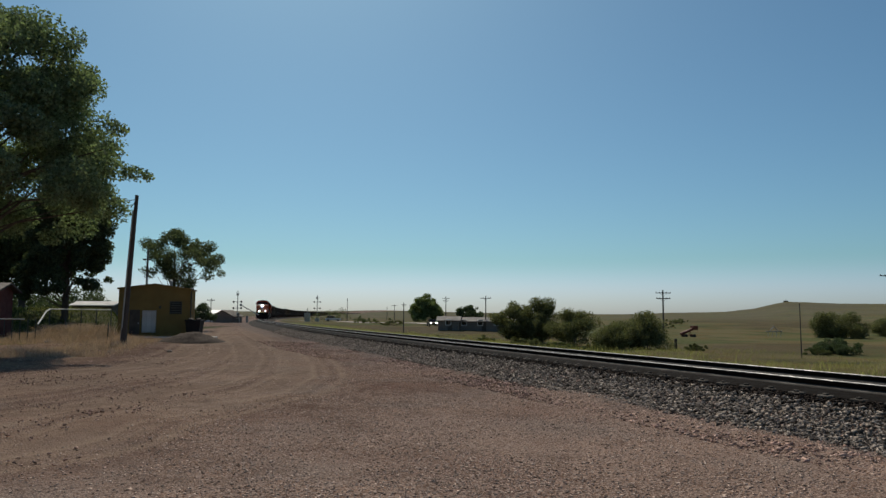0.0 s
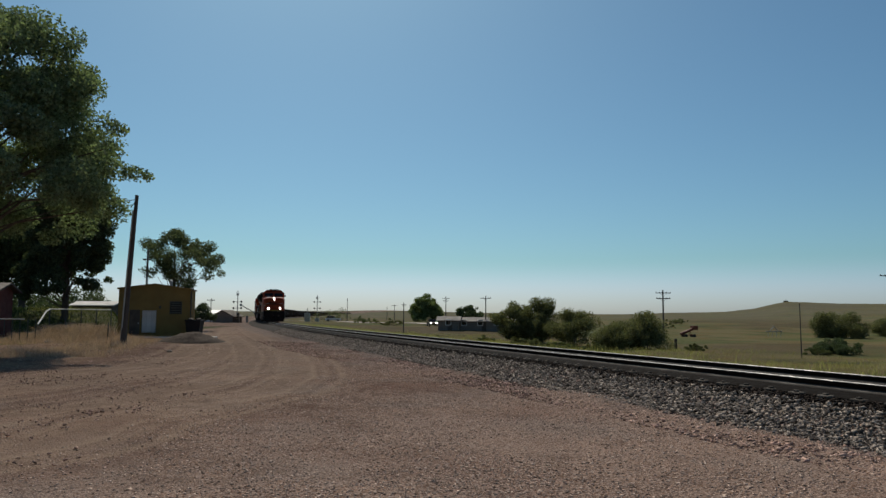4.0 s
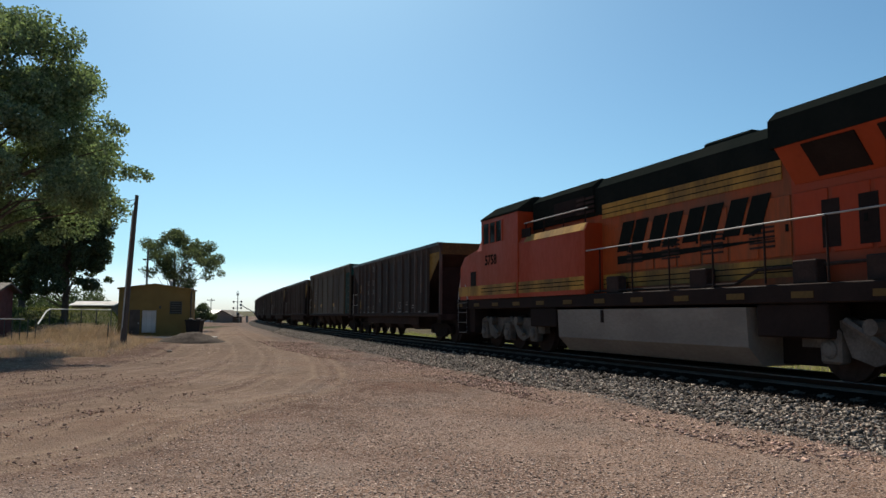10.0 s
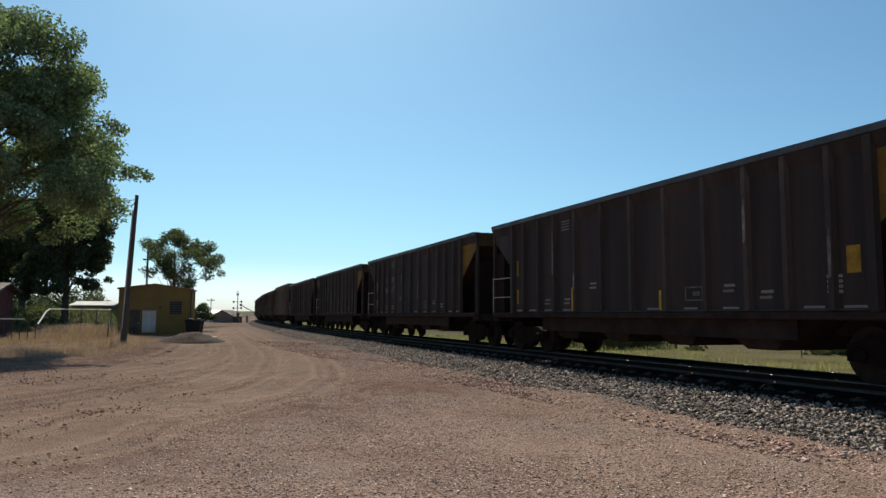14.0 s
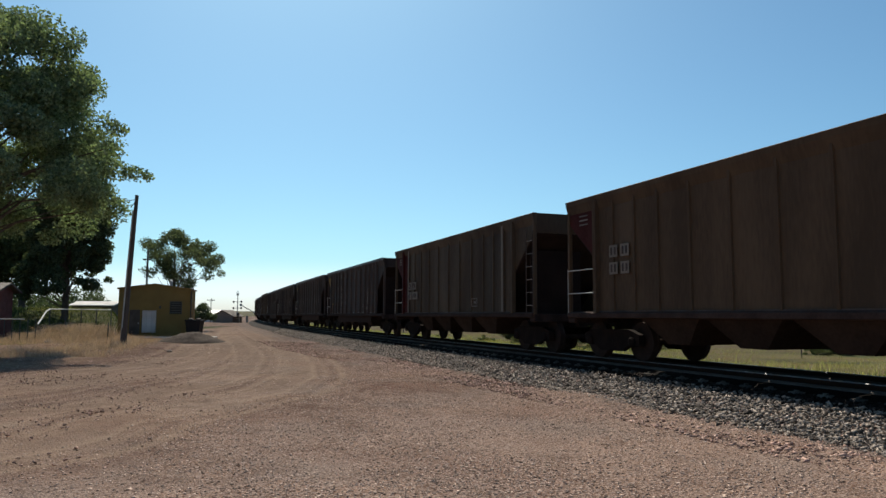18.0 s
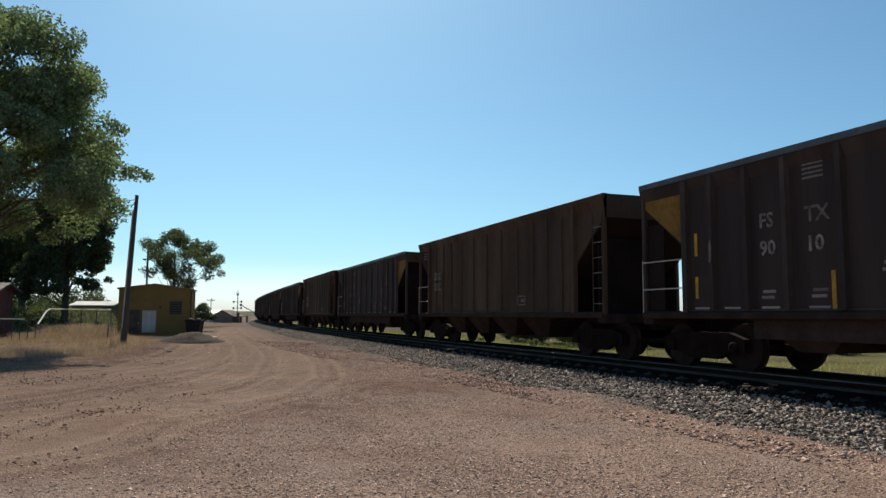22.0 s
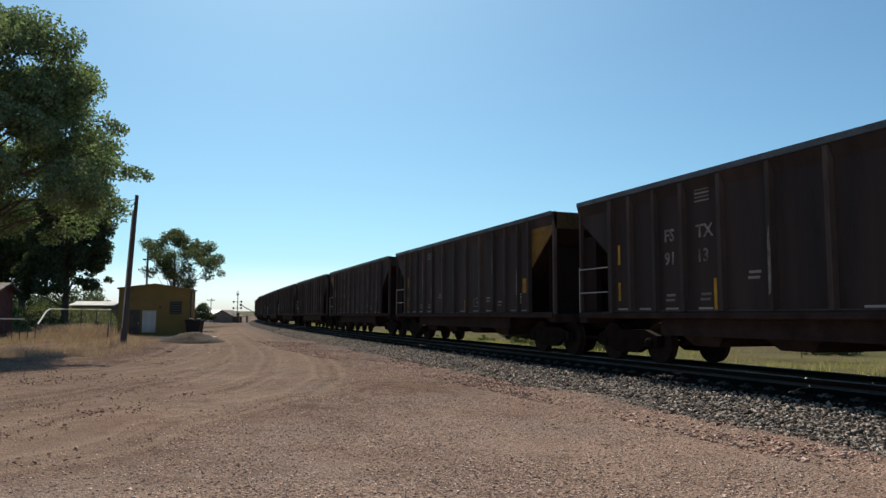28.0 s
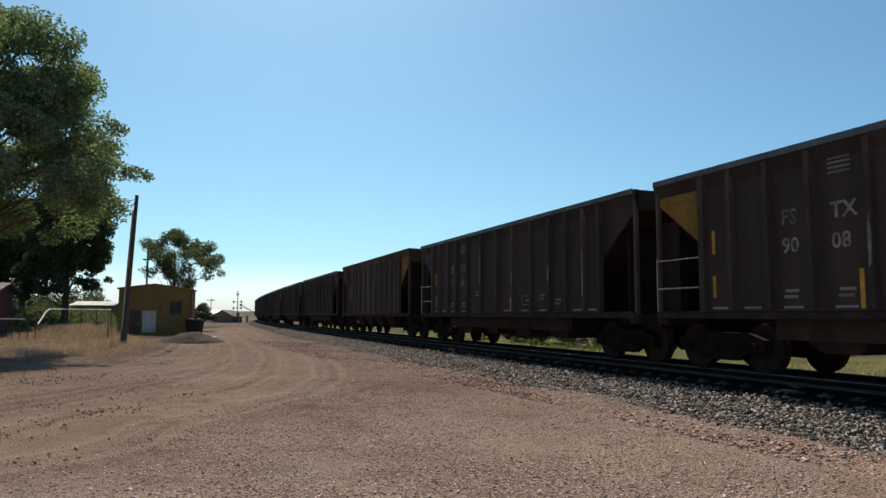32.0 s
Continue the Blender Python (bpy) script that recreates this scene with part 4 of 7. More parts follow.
        for x, z in ((-1.65, 1.72), (-3.95, 1.36), (-2.9, 1.36), (2.95, 1.5), (3.85, 1.36)):
            for r in range(2):
                put("stencil", "stencil_word", "faint_mark", lambda s: s.box(-0.14, 0.14, -0.004, 0.004, 0, 0.05), car, pose(x + 0.03 * r, -1.516, z + 0.1 * r))
    if full:
        put("stencil_box", "stencil_box", "faint_mark", lambda s: s.box(-0.26, 0.26, -0.004, 0.004, 0, 0.025).box(-0.26, 0.26, -0.004, 0.004, 0.255, 0.28).box(-0.26, -0.235, -0.004, 0.004, 0.025, 0.255).box(0.235, 0.26, -0.004, 0.004, 0.025, 0.255).box(-0.03, 0.17, -0.004, 0.004, 0.1, 0.18), car, pose(2.0 if kind == "black" else 2.75, -1.516 if kind == "black" else -1.56, 1.36))
    if kind == "red_ends":
        put("red_panel", "red_panel", "maroon", lambda s: s.box(-0.3, 0.3, -0.005, 0.005, SILL + 0.1, ROOF - 0.14), car, pose(-POST + 0.39, -1.52, 0), "red painted side panel")
        for x in (-5.22, POST - 0.8):
            put("white_band", "white_band", "band_grey", lambda s: s.box(-0.07, 0.07, -0.006, 0.006, SILL + 0.1, ROOF - 0.14), car, pose(x, -1.572, 0))
    if rear == "maroon":
        for r in range(3):
            put("stencil", "stencil_row", "faint_mark", lambda s: s.box(-0.2, 0.2, -0.004, 0.004, 0, 0.032), car, pose(-POST - 0.65, -1.52, 3.32 + 0.11 * r))
    if kind == "beige":
        for z in (2.4, 1.98):
            panel = put("mark_panel", "mark_plate_long", "band_grey", lambda s: s.box(-0.4, 0.4, -0.004, 0.004, 0, 0.3), car, pose(-4.55, -1.563, z))
            text = "CITX" if z > 2.2 else "601756"
            words("marks_" + text, text, 0.26, "rib_black", panel, -0.32 if z > 2.2 else -0.38, -0.006, 0.06, -1)
    elif flat and not marks:
        for z in (2.42, 2.02):
            for x in (-5.2, -4.72):
                panel = put("mark_panel", "mark_plate", "band_grey", lambda s: s.box(-0.16, 0.16, -0.004, 0.004, 0, 0.28), car, pose(x, -1.563, z))
                for i in range(2):
                    put("mark_bar", "mark_bar", "rib_black", lambda s: s.box(-0.035, 0.035, -0.004, 0.004, 0.05, 0.23), panel, pose(-0.07 + 0.14 * i, -0.006, 0))
    if kind == "beige":
        for x, w in ((-5.3, 0.12), (-2.4, 0.26), (2.3, 0.24)):
            put("rust_patch", "rust_patch_%d" % int(w * 100), "loco_yellow", lambda s, w=w: s.box(-w, w, -0.004, 0.004, 0, 0.22), car, pose(x, -1.518, 1.6))
    if marks:
        letter = "faint_mark" if kind == "black" else "rib_black"
        rows = (2.6, 2.12) if kind == "black" else (2.2, 1.78)
        cols = (-4.1, -3.12) if kind == "black" else (-5.22, -4.55)
        for text, x, z in ((marks[0], cols[0], rows[0]), (marks[1], cols[1], rows[0]), (marks[2], cols[0], rows[1]), (marks[3], cols[1], rows[1])):
            words("marks_" + text, text, 0.36 if kind == "black" else 0.3, letter, car, x, -1.574 if flat else -1.52, z, -1)
            if flat:
                put("mark_panel", "mark_panel_%d" % len(text), "band_grey", lambda s: s.box(-0.05, 0.2 * len(text) + 0.06, -0.004, 0.004, -0.05, 0.27), car, pose(x, -1.566, z))
    if kind == "tan":
        put("emblem", "roof_emblem", "rib_black", lambda s: s.box(-0.16, -0.06, -0.004, 0.004, 0, 0.5).box(0.06, 0.16, -0.004, 0.004, 0, 0.5).box(-0.06, 0.06, -0.004, 0.004, 0.2, 0.3), car, pose(2.3, -1.52, 2.95), "dark square emblem")
        for x, z, h in ((-1.3, 1.3, 0.16), (2.4, 1.5, 0.4), (3.3, 1.3, 0.14)):
            put("placard", "tan_placard_%d" % (h * 100), "faint_mark", lambda s, h=h: s.box(-0.13, 0.13, -0.004, 0.004, 0, h), car, pose(x, -1.52, z))
    if flat and kind != "beige":
        # a shorter car of the same pattern: all but running gear and lettering is drawn in along its length
        k = 6.95 / HALF
        for child in car.children:
            m = child.matrix_basis.copy()
            if child.name.startswith(("truck", "lettering", "mark_panel")):
                m.translation.x *= k
                child.matrix_basis = m
            elif not child.name.startswith("coupler"):
                child.matrix_basis = Matrix.Diagonal((k, 1, 1, 1)) @ m
    return car


# kind, front end, rear end, marks; front to back
Y = "yellow_end"
FS = lambda a, b: ("FS", "TX", a, b)
CARS = [("black", Y, None, FS("91", "56")), ("beige", "green_end", None, None), ("black", Y, None, FS("90", "80")), ("black", Y, None, FS("90", "74")), ("black", Y, None, None), ("black", Y, None, FS("90", "12")),
        ("black", Y, Y, FS("91", "21")), ("black", None, None, FS("91", "40")), ("tan", None, None, None), ("rust", None, "maroon", None), ("red_ends", None, "maroon", ("CE", "FX", "61", "144")), ("black", None, Y, FS("90", "77")),
        ("black", None, Y, FS("92", "34")), ("black", None, None, FS("91", "17")), ("black", None, Y, FS("90", "10")), ("rust", None, "maroon", None), ("black", Y, None, FS("91", "04")), ("rust", "maroon", None, ("CE", "FX", "62", "373")),
        ("black", Y, None, FS("91", "88")), ("black", Y, None, None), ("black", None, None, FS("91", "31")), ("black", Y, None, FS("90", "46")), ("black", Y, None, FS("91", "13")), ("black", Y, None, None), ("black", None, Y, FS("91", "28")),
        ("black", None, None, FS("90", "42")), ("black", None, Y, FS("91", "50")), ("black", None, Y, FS("90", "08")), ("black", None, None, FS("91", "66"))]
PITCH, LOCOS = 16.155, 45.06
# small differences in the cars' lengths, as shifts along the train
SLACK = {0: 0.35, 1: 0.1, 2: 0.35, 3: 0.45, 4: 0.45, 5: 0.5, 6: 0.7, 7: 0.85, 8: 0.8, 9: 0.0, 10: -0.4, 11: -0.15, 12: -0.15, 13: 0.1, 14: 0.05, 15: -0.25, 16: -0.15, 17: -0.45, 18: -0.25, 19: -0.3, 20: -0.1, 21: 0.05, 22: 0.08, 23: 0.05, 24: 0.05, 25: 0.08, 26: 0.3, 27: 0.6}
TRAIN = []


def loco_truck(parent, x, grey):
    tr = put("truck", "loco_bolster", "loco_black", lambda s: s.box(-2.25, 2.25, -0.62, 0.62, 0.16, 0.95, 0.05), parent, pose(x, 0, 0))
    mt = "truck_grey" if grey else "truck_steel"

    def frame_side(s):
        s.prism([(-2.35, 0.55), (-2.35, 0.85), (-1.9, 1.0), (1.9, 1.0), (2.35, 0.85), (2.35, 0.55), (1.95, 0.55), (1.85, 0.78), (1.55, 0.78), (1.4, 0.42), (1.0, 0.3), (0.65, 0.42), (0.35, 0.78), (-0.35, 0.78), (-0.65, 0.42), (-1.0, 0.3), (-1.4, 0.42), (-1.55, 0.78), (-1.85, 0.78), (-1.95, 0.55)], "y", -0.09, 0.09)
        for a in (-1.75, 0.0, 1.75):
            s.box(a - 0.2, a + 0.2, -0.16, 0.1, 0.3, 0.86, 0.04)
            s.disc((a, -0.22, 0.53), "y", [(0, 0.1), (0.03, 0.15), (0.1, 0.15)], 12)
        for a in (-0.9, 0.9):
            s.tube([(a - 0.5, -0.2, 1.0), (a, -0.22, 0.72), (a + 0.35, -0.2, 0.5)], 0.06, 6)
            s.disc((a, -0.3, 0.9), "y", [(0, 0.13), (0.25, 0.13)], 10)

    for y in (-1.08, 1.08):
        put("side_frame", "loco_side_frame", mt, frame_side, tr, pose(0, y, 0, 0, 0, 0 if y < 0 else 180))
    for a in (-1.75, 0, 1.75):
        for y in (-0.75, 0.75):
            put("wheel", "loco_wheel", "wheel", lambda s: s.disc((0, 0, 0), "y", [(-0.07, 0.46), (-0.065, 0.53), (0.055, 0.535), (0.06, 0.56), (0.085, 0.56), (0.085, 0.44), (0.03, 0.38), (0.04, 0.15), (0.1, 0.13)], 24), tr, pose(a, y, 0.533, 0, 0, 0 if y < 0 else 180))
        put("axle", "loco_axle", "wheel", lambda s: s.disc((0, -0.9, 0), "y", [(0, 0.1), (1.8, 0.1)], 10), tr, pose(a, 0, 0.533))


def loco_rails(eng, L, d0, d1, step, y=1.47, deck=1.62, posts="loco_black"):
    """Walkway handrails on both sides, with their posts."""
    for k in (-1, 1):
        for d in np.arange(d0, d1 + 0.01, step):
            put("handrail_post", "handrail_post", posts, lambda s: s.tube([(0, 0, 0), (0, 0, 1.06)], 0.02, 6), eng, pose(L / 2 - float(d), y * k, deck))
        part("handrail", Shape().tube([(L / 2 - d0, y * k, deck + 1.06), (L / 2 - d1, y * k, deck + 1.06)], 0.017, 6), "handrail", eng, "pale steel handrail")


def loco_ends(eng, L):
    """Couplers, pilots, steps and grab rails at both ends."""
    for e in (1, -1):
        m = pose(0, 0, 0, 0, 0, 0 if e > 0 else 180)
        f = L / 2
        put("coupler", "loco_coupler_%d" % (L * 100), "loco_black", lambda s: s.box(f - 0.6, f - 0.1, -0.1, 0.1, 0.75, 0.98, 0.03).box(f - 0.25, f, -0.18, 0.14, 0.7, 1.02, 0.05), eng, m)
        put("pilot", "pilot_%d" % (L * 100), "loco_black", lambda s: s.prism([(f - 0.95, 1.35), (f - 0.62, 1.35), (f - 0.64, 0.62), (f - 0.54, 0.12), (f - 0.6, 0.1), (f - 0.95, 0.5)], "y", -1.36, 1.36), eng, m)
        for k in (-1, 1):
            put("step_well", "step_well_%d" % (L * 100), "loco_black", lambda s: s.box(f - 1.75, f - 1.7, -0.3, 0.12, 0.4, 1.62).box(f - 0.98, f - 0.93, -0.3, 0.12, 0.4, 1.62).box(f - 1.7, f - 0.98, -0.32, -0.3, 0.4, 1.62), eng, m @ pose(0, 1.42 * k, 0, 0, 0, 0) if k > 0 else m @ pose(0, -1.42, 0) @ Matrix.Diagonal((1, -1, 1, 1)))
            for z in (0.45, 0.8, 1.15, 1.48):
                put("step", "step_%d" % (L * 100), "truck_grey", lambda s: s.box(f - 1.69, f - 0.99, -0.14, 0.14, 0, 0.035), eng, m @ pose(0, 1.4 * k, z))
            put("grab_rail", "grab_rail_%d" % (L * 100), "handrail", lambda s: s.tube([(f - 1.72, 0, 0.5), (f - 1.72, 0, 1.72), (f - 1.66, -0.01, 1.82), (f - 1.12, -0.12, 2.55)], 0.022, 6).tube([(f - 0.92, 0, 0.55), (f - 0.95, -0.06, 0.5), (f - 0.92, 0, 0.62), (f - 0.92, 0.0, 1.72), (f - 0.88, -0.02, 1.84), (f - 0.66, -0.22, 2.58), (f - 0.66, -0.35, 2.68), (f - 0.68, -0.75, 2.7)], 0.022, 6), eng, (m @ pose(0, 1.52, 0)) if k > 0 else (m @ pose(0, -1.52, 0) @ Matrix.Diagonal((1, -1, 1, 1))))
        put("end_platform", "end_platform_%d" % (L * 100), "loco_black", lambda s: s.box(f - 1.0, f - 0.62, -1.42, 1.42, 1.3, 1.64, 0.02), eng, m)
        put("stair_block", "stair_block_%d" % (L * 100), "loco_black", lambda s: s.box(f - 2.1, f - 0.98, -1.1, 1.1, 0.42, 1.3).box(f - 2.2, f - 1.76, -1.44, 1.44, 0.5, 1.3), eng, m)
        for i in range(3):
            put("air_hose", "air_hose_%d" % (L * 100), "loco_black", lambda s: s.tube([(f - 0.55, 0, 1.0), (f - 0.35, 0, 0.8), (f - 0.3, 0, 0.5), (f - 0.4, 0, 0.35)], 0.025, 5), eng, m @ pose(0, 0.4 + 0.15 * i, 0))


def lead_locomotive():
    L = 22.31
    X = lambda d: L / 2 - d
    eng = tagged(new("locomotive"), "orange, black and yellow diesel locomotive leading the train, headlights lit", "locomotive", group="locomotives of the train")
    bx = lambda d0, d1, y0, y1, z0, z1, c=0.0: Shape().box(X(d1), X(d0), y0, y1, z0, z1, c)
    part("frame", bx(0.75, 21.65, -1.5, 1.5, 1.3, 1.6, 0.02), "loco_black", eng)
    for k in (-1, 1):
        part("sill_stripe", bx(1.2, 20.8, *sorted((1.5 * k, 1.512 * k)), 1.5, 1.58), "yellow_worn", eng, "yellow stripe along the frame")
        for d in np.arange(2.2, 20.7, 1.6):
            put("sill_block", "sill_block", "yellow_dirty", lambda s: s.box(-0.22, 0.22, -0.006, 0.006, 1.33, 1.43), eng, pose(X(float(d)), 1.507 * k, 0))
    # nose: a faceted block with a raked top
    nose = Shape()
    nose.add([(X(1.15), -1.2, 1.62), (X(1.15), 1.2, 1.62), (X(1.15), 1.2, 3.36), (X(1.22), 1.08, 3.52), (X(1.22), -1.08, 3.52), (X(1.15), -1.2, 3.36),
              (X(1.5), -1.5, 1.62), (X(1.5), 1.5, 1.62), (X(1.5), 1.5, 3.32), (X(1.5), -1.5, 3.32),
              (X(2.75), -1.5, 1.62), (X(2.75), 1.5, 1.62), (X(2.75), 1.5, 3.5), (X(2.75), 1.38, 3.68), (X(2.75), -1.38, 3.68), (X(2.75), -1.5, 3.5)],
             [(0, 1, 2, 3, 4, 5), (1, 7, 8, 2), (0, 5, 9, 6), (7, 11, 12, 8), (6, 9, 15, 10), (2, 8, 12, 13, 3), (5, 4, 14, 15, 9), (3, 13, 14, 4), (10, 15, 14, 13, 12, 11), (0, 6, 10, 11, 7, 1)])
    nose_ob = part("nose", nose, "orange", eng)
    part("nose_band", bx(1.128, 1.149, -1.2, 1.2, 1.64, 1.76), "loco_yellow", nose_ob, "yellow band")
    # painted emblem across the nose, as plain slanted shapes
    emb = Shape()
    emb.prism([(-1.12, 2.66), (-0.45, 2.68), (-0.3, 2.9), (-0.72, 2.88)], "x", X(1.15), X(1.143))
    emb.prism([(-0.36, 2.68), (0.25, 2.7), (0.75, 2.78), (-0.2, 2.86)], "x", X(1.15), X(1.143))
    emb.prism([(-1.17, 2.48), (0.5, 2.52), (0.9, 2.58), (-1.1, 2.57)], "x", X(1.15), X(1.143))
    part("emblem", emb, "loco_green", nose_ob, "dark slanted emblem")
    # cab
    cab = Shape()
    sec = [(-1.54, 1.6), (1.54, 1.6), (1.54, 4.25), (0.95, 4.72), (-0.95, 4.72), (-1.54, 4.25)]
    cab.prism(sec, "x", X(5.3), X(2.98))
    cab.add([(X(2.6), -1.5, 3.42), (X(2.6), 1.5, 3.42), (X(2.98), 1.54, 4.25), (X(2.98), 0.95, 4.72), (X(2.98), -0.95, 4.72), (X(2.98), -1.54, 4.25), (X(2.98), -1.5, 3.0), (X(2.98), 1.5, 3.0)],
            [(0, 1, 2, 3, 4, 5), (0, 5, 6), (1, 7, 2), (0, 6, 7, 1), (6, 5, 4, 3, 2, 7)])
    cab_ob = part("cab", cab, "orange", eng)
    part("roof_visor", bx(2.9, 3.4, -0.62, 0.62, 4.66, 4.82, 0.04), "loco_green", cab_ob, "dark number-board housing")
    board = words("board_9208", "9208", 0.17, "white_paint", cab_ob, 0, 0, 0, -1, "white figures on the number board")
    board.matrix_local = pose(X(2.9) + 0.004, -0.24, 4.68, 90, 0, 90)
    for k in (-1, 1):
        wind = Shape().add([(0, 0.1 * k, 3.84), (0, 1.32 * k, 3.82), (0, 1.28 * k, 4.2), (0, 0.1 * k, 4.26)], [(0, 1, 2, 3)])
        wind.v = [(X(2.6 + (z - 3.42) * 0.3) + 0.02, y, z) for _, y, z in wind.v]
        wind.v += [(x - 0.02, y, z) for x, y, z in wind.v]
        wind.f = [(0, 1, 2, 3), (7, 6, 5, 4), (0, 4, 5, 1), (1, 5, 6, 2), (2, 6, 7, 3), (3, 7, 4, 0)]
        part("windshield", wind, "glass_dark", cab_ob, "dark windshield pane")
        win = part("side_window", bx(3.4, 4.98, *sorted((1.54 * k, 1.552 * k)), 3.46, 4.18), "glass_dark", cab_ob, "dark cab side windows")
        for d in (3.4, 3.92, 4.46, 4.98):
            put("window_post", "window_post", "loco_black", lambda s: s.box(-0.022, 0.022, -0.012, 0.012, 3.44, 4.2), win, pose(X(d), 1.555 * k, 0))
        part("cab_roof_edge", Shape().prism([(1.56 * k, 4.24), (1.62 * k, 4.22), (0.97 * k, 4.75), (0.95 * k, 4.72)], "x", X(5.3), X(3.0)), "orange", cab_ob)
        words("number_9208", "9208", 0.55, "maroon", cab_ob, X(5.0 if k < 0 else 3.2), 1.546 * k, 2.82, k, "dark painted unit number")
    # lights
    for z in (3.3, 3.47):
        lamp = put("headlight", "headlight_rim", "chrome", lambda s: s.disc((0, 0, 0), "x", [(0, 0.1), (0.05, 0.1), (0.05, 0.085), (0.03, 0.08)], 14), eng, pose(X(1.17), 0, z))
        put("bulb", "headlight_lens", "lamp", lambda s: s.disc((0, 0, 0), "x", [(0.035, 0.066), (0.05, 0.05)], 14), lamp, None, "glowing headlight lens")
    for y in (-0.82, 0.82):
        lamp = put("ditch_light", "ditch_box", "loco_black", lambda s: s.box(-0.12, 0.06, -0.13, 0.13, -0.16, 0.14, 0.02), eng, pose(X(0.75), y, 1.99))
        put("bulb", "ditch_lens", "lamp", lambda s: s.disc((0.06, 0, 0), "x", [(0, 0.068), (0.02, 0.05)], 14), lamp, None, "glowing ditch light lens")
        put("bracket", "ditch_bracket", "loco_black", lambda s: s.box(-0.05, 0.05, -0.05, 0.05, -0.36, -0.16), lamp)
    # equipment cabinet and hood
    cabinet = part("equipment_cabinet", bx(5.3, 8.9, -1.36, 1.36, 1.6, 3.3, 0.02), "orange", eng)
    for k in (-1, 1):
        part("cabinet_stripe", bx(5.35, 8.85, *sorted((1.36 * k, 1.37 * k)), 2.98, 3.28), "loco_yellow", cabinet, "yellow stripe")
        for z in (3.08, 3.18):
            part("stripe_line", bx(5.35, 8.85, *sorted((1.37 * k, 1.374 * k)), z, z + 0.02), "loco_green", cabinet)
        for d in (5.9, 6.7, 7.5, 8.3):
            put("louvre_slot", "louvre_slot", "loco_black", lambda s: s.box(-0.05, 0.05, -0.02, 0.02, 2.3, 3.2), cabinet, pose(X(d), 1.365 * k, 0))
        part("cabinet_rail", Shape().tube([(X(5.4), 1.3 * k, 3.36), (X(8.8), 1.3 * k, 3.36)], 0.03, 6), "handrail", cabinet)
    part("inverter_hood", Shape().prism([(-1.1, 3.3), (1.1, 3.3), (1.15, 4.5), (1.0, 4.72), (-1.0, 4.72), (-1.15, 4.5)], "x", X(8.85), X(5.32)), "loco_green", eng)
    part("blower_hood", Shape().prism([(-1.2, 3.3), (1.2, 3.3), (1.22, 4.2), (0.95, 4.42), (-0.95, 4.42), (-1.22, 4.2)], "x", X(10.4), X(8.87)), "loco_green", eng)
    hood = part("engine_hood", Shape().prism([(-1.05, 1.6), (1.05, 1.6), (1.05, 3.62), (1.0, 3.95), (0.7, 4.12), (-0.7, 4.12), (-1.0, 3.95), (-1.05, 3.62)], "x", X(21.15), X(8.9)), "orange", eng)
    # paler than the roofs beside it: the sun glint is in its colour
    part("hood_top", Shape().prism([(-1.065, 3.55), (-1.07, 3.66), (-1.015, 3.97), (-0.71, 4.14), (0.71, 4.14), (1.015, 3.97), (1.07, 3.66), (1.065, 3.55)], "x", X(15.5), X(10.4)), "roof_glint", hood, "black hood roof, greyed with a painted sun glint")
    for k in (-1, 1):
        part("hood_stripe", bx(9.6, 15.3, *sorted((1.05 * k, 1.06 * k)), 3.2, 3.54), "loco_yellow", hood, "yellow stripe")
        for z in (3.3, 3.42):
            part("stripe_line", bx(9.6, 15.3, *sorted((1.06 * k, 1.064 * k)), z, z + 0.022), "loco_green", hood)
        part("lower_stripe", bx(9.6, 21.1, *sorted((1.05 * k, 1.06 * k)), 1.66, 1.86), "loco_yellow", hood, "yellow stripe")
        for d in np.arange(10.1, 20.5, 0.62):
            door = put("hood_door", "hood_door", "orange_dirty" if d > 14.4 else "orange", lambda s: s.box(-0.27, 0.27, -0.012, 0.012, 1.9, 3.15, 0.008), hood, pose(X(float(d)), 1.058 * k, 0))
            put("latch", "hood_latch", "loco_green", lambda s: s.box(-0.025, 0.025, -0.012, 0.012, 2.45, 2.58), door, pose(0.2, 0.014 * k, 0))
        # slanted plain shapes in place of the lettering
        for d in (13.7, 12.5, 11.3, 10.1):
            for a in (-0.44, -0.02):
                put("emblem_shape", "emblem_shape", "loco_green", lambda s: s.prism([(-0.2, 2.5), (0.15, 2.5), (0.37, 3.05), (0.02, 3.05)], "y", -0.006, 0.006), hood, pose(X(d) + a, 1.078 * k, 0), "dark slanted lettering shape")
        part("emblem_underline", Shape().prism([(X(14.3), 2.22), (X(11.3), 2.3), (X(10.4), 2.36), (X(11.3), 2.4), (X(14.3), 2.4)], "y", *sorted((1.072 * k, 1.084 * k))), "loco_green", hood, "dark slanted underline")
    for d in (12.0, 13.2):
        put("roof_fan", "roof_fan", "loco_green", lambda s: s.disc((0, 0, 4.12), "z", [(0, 0.55), (0.12, 0.55), (0.14, 0.5)], 18), hood, pose(X(d), 0, 0))
    rad = part("radiator_hood", Shape().prism([(-1.07, 3.15), (1.07, 3.15), (1.52, 3.72), (1.54, 4.35), (1.2, 4.72), (-1.2, 4.72), (-1.54, 4.35), (-1.52, 3.72)], "x", X(20.0), X(14.95)), "loco_green", eng, "flared black radiator housing")
    for k in (-1, 1):
        part("radiator_skirt", Shape().prism([(1.08 * k, 3.14), (1.1 * k, 3.13), (1.545 * k, 3.7), (1.53 * k, 3.73)], "x", X(19.98), X(14.97)), "grime", rad, "soot-greyed flared skirt")
        part("radiator_grille", bx(15.3, 19.7, *sorted((1.535 * k, 1.55 * k)), 3.8, 4.3), "loco_black", rad)
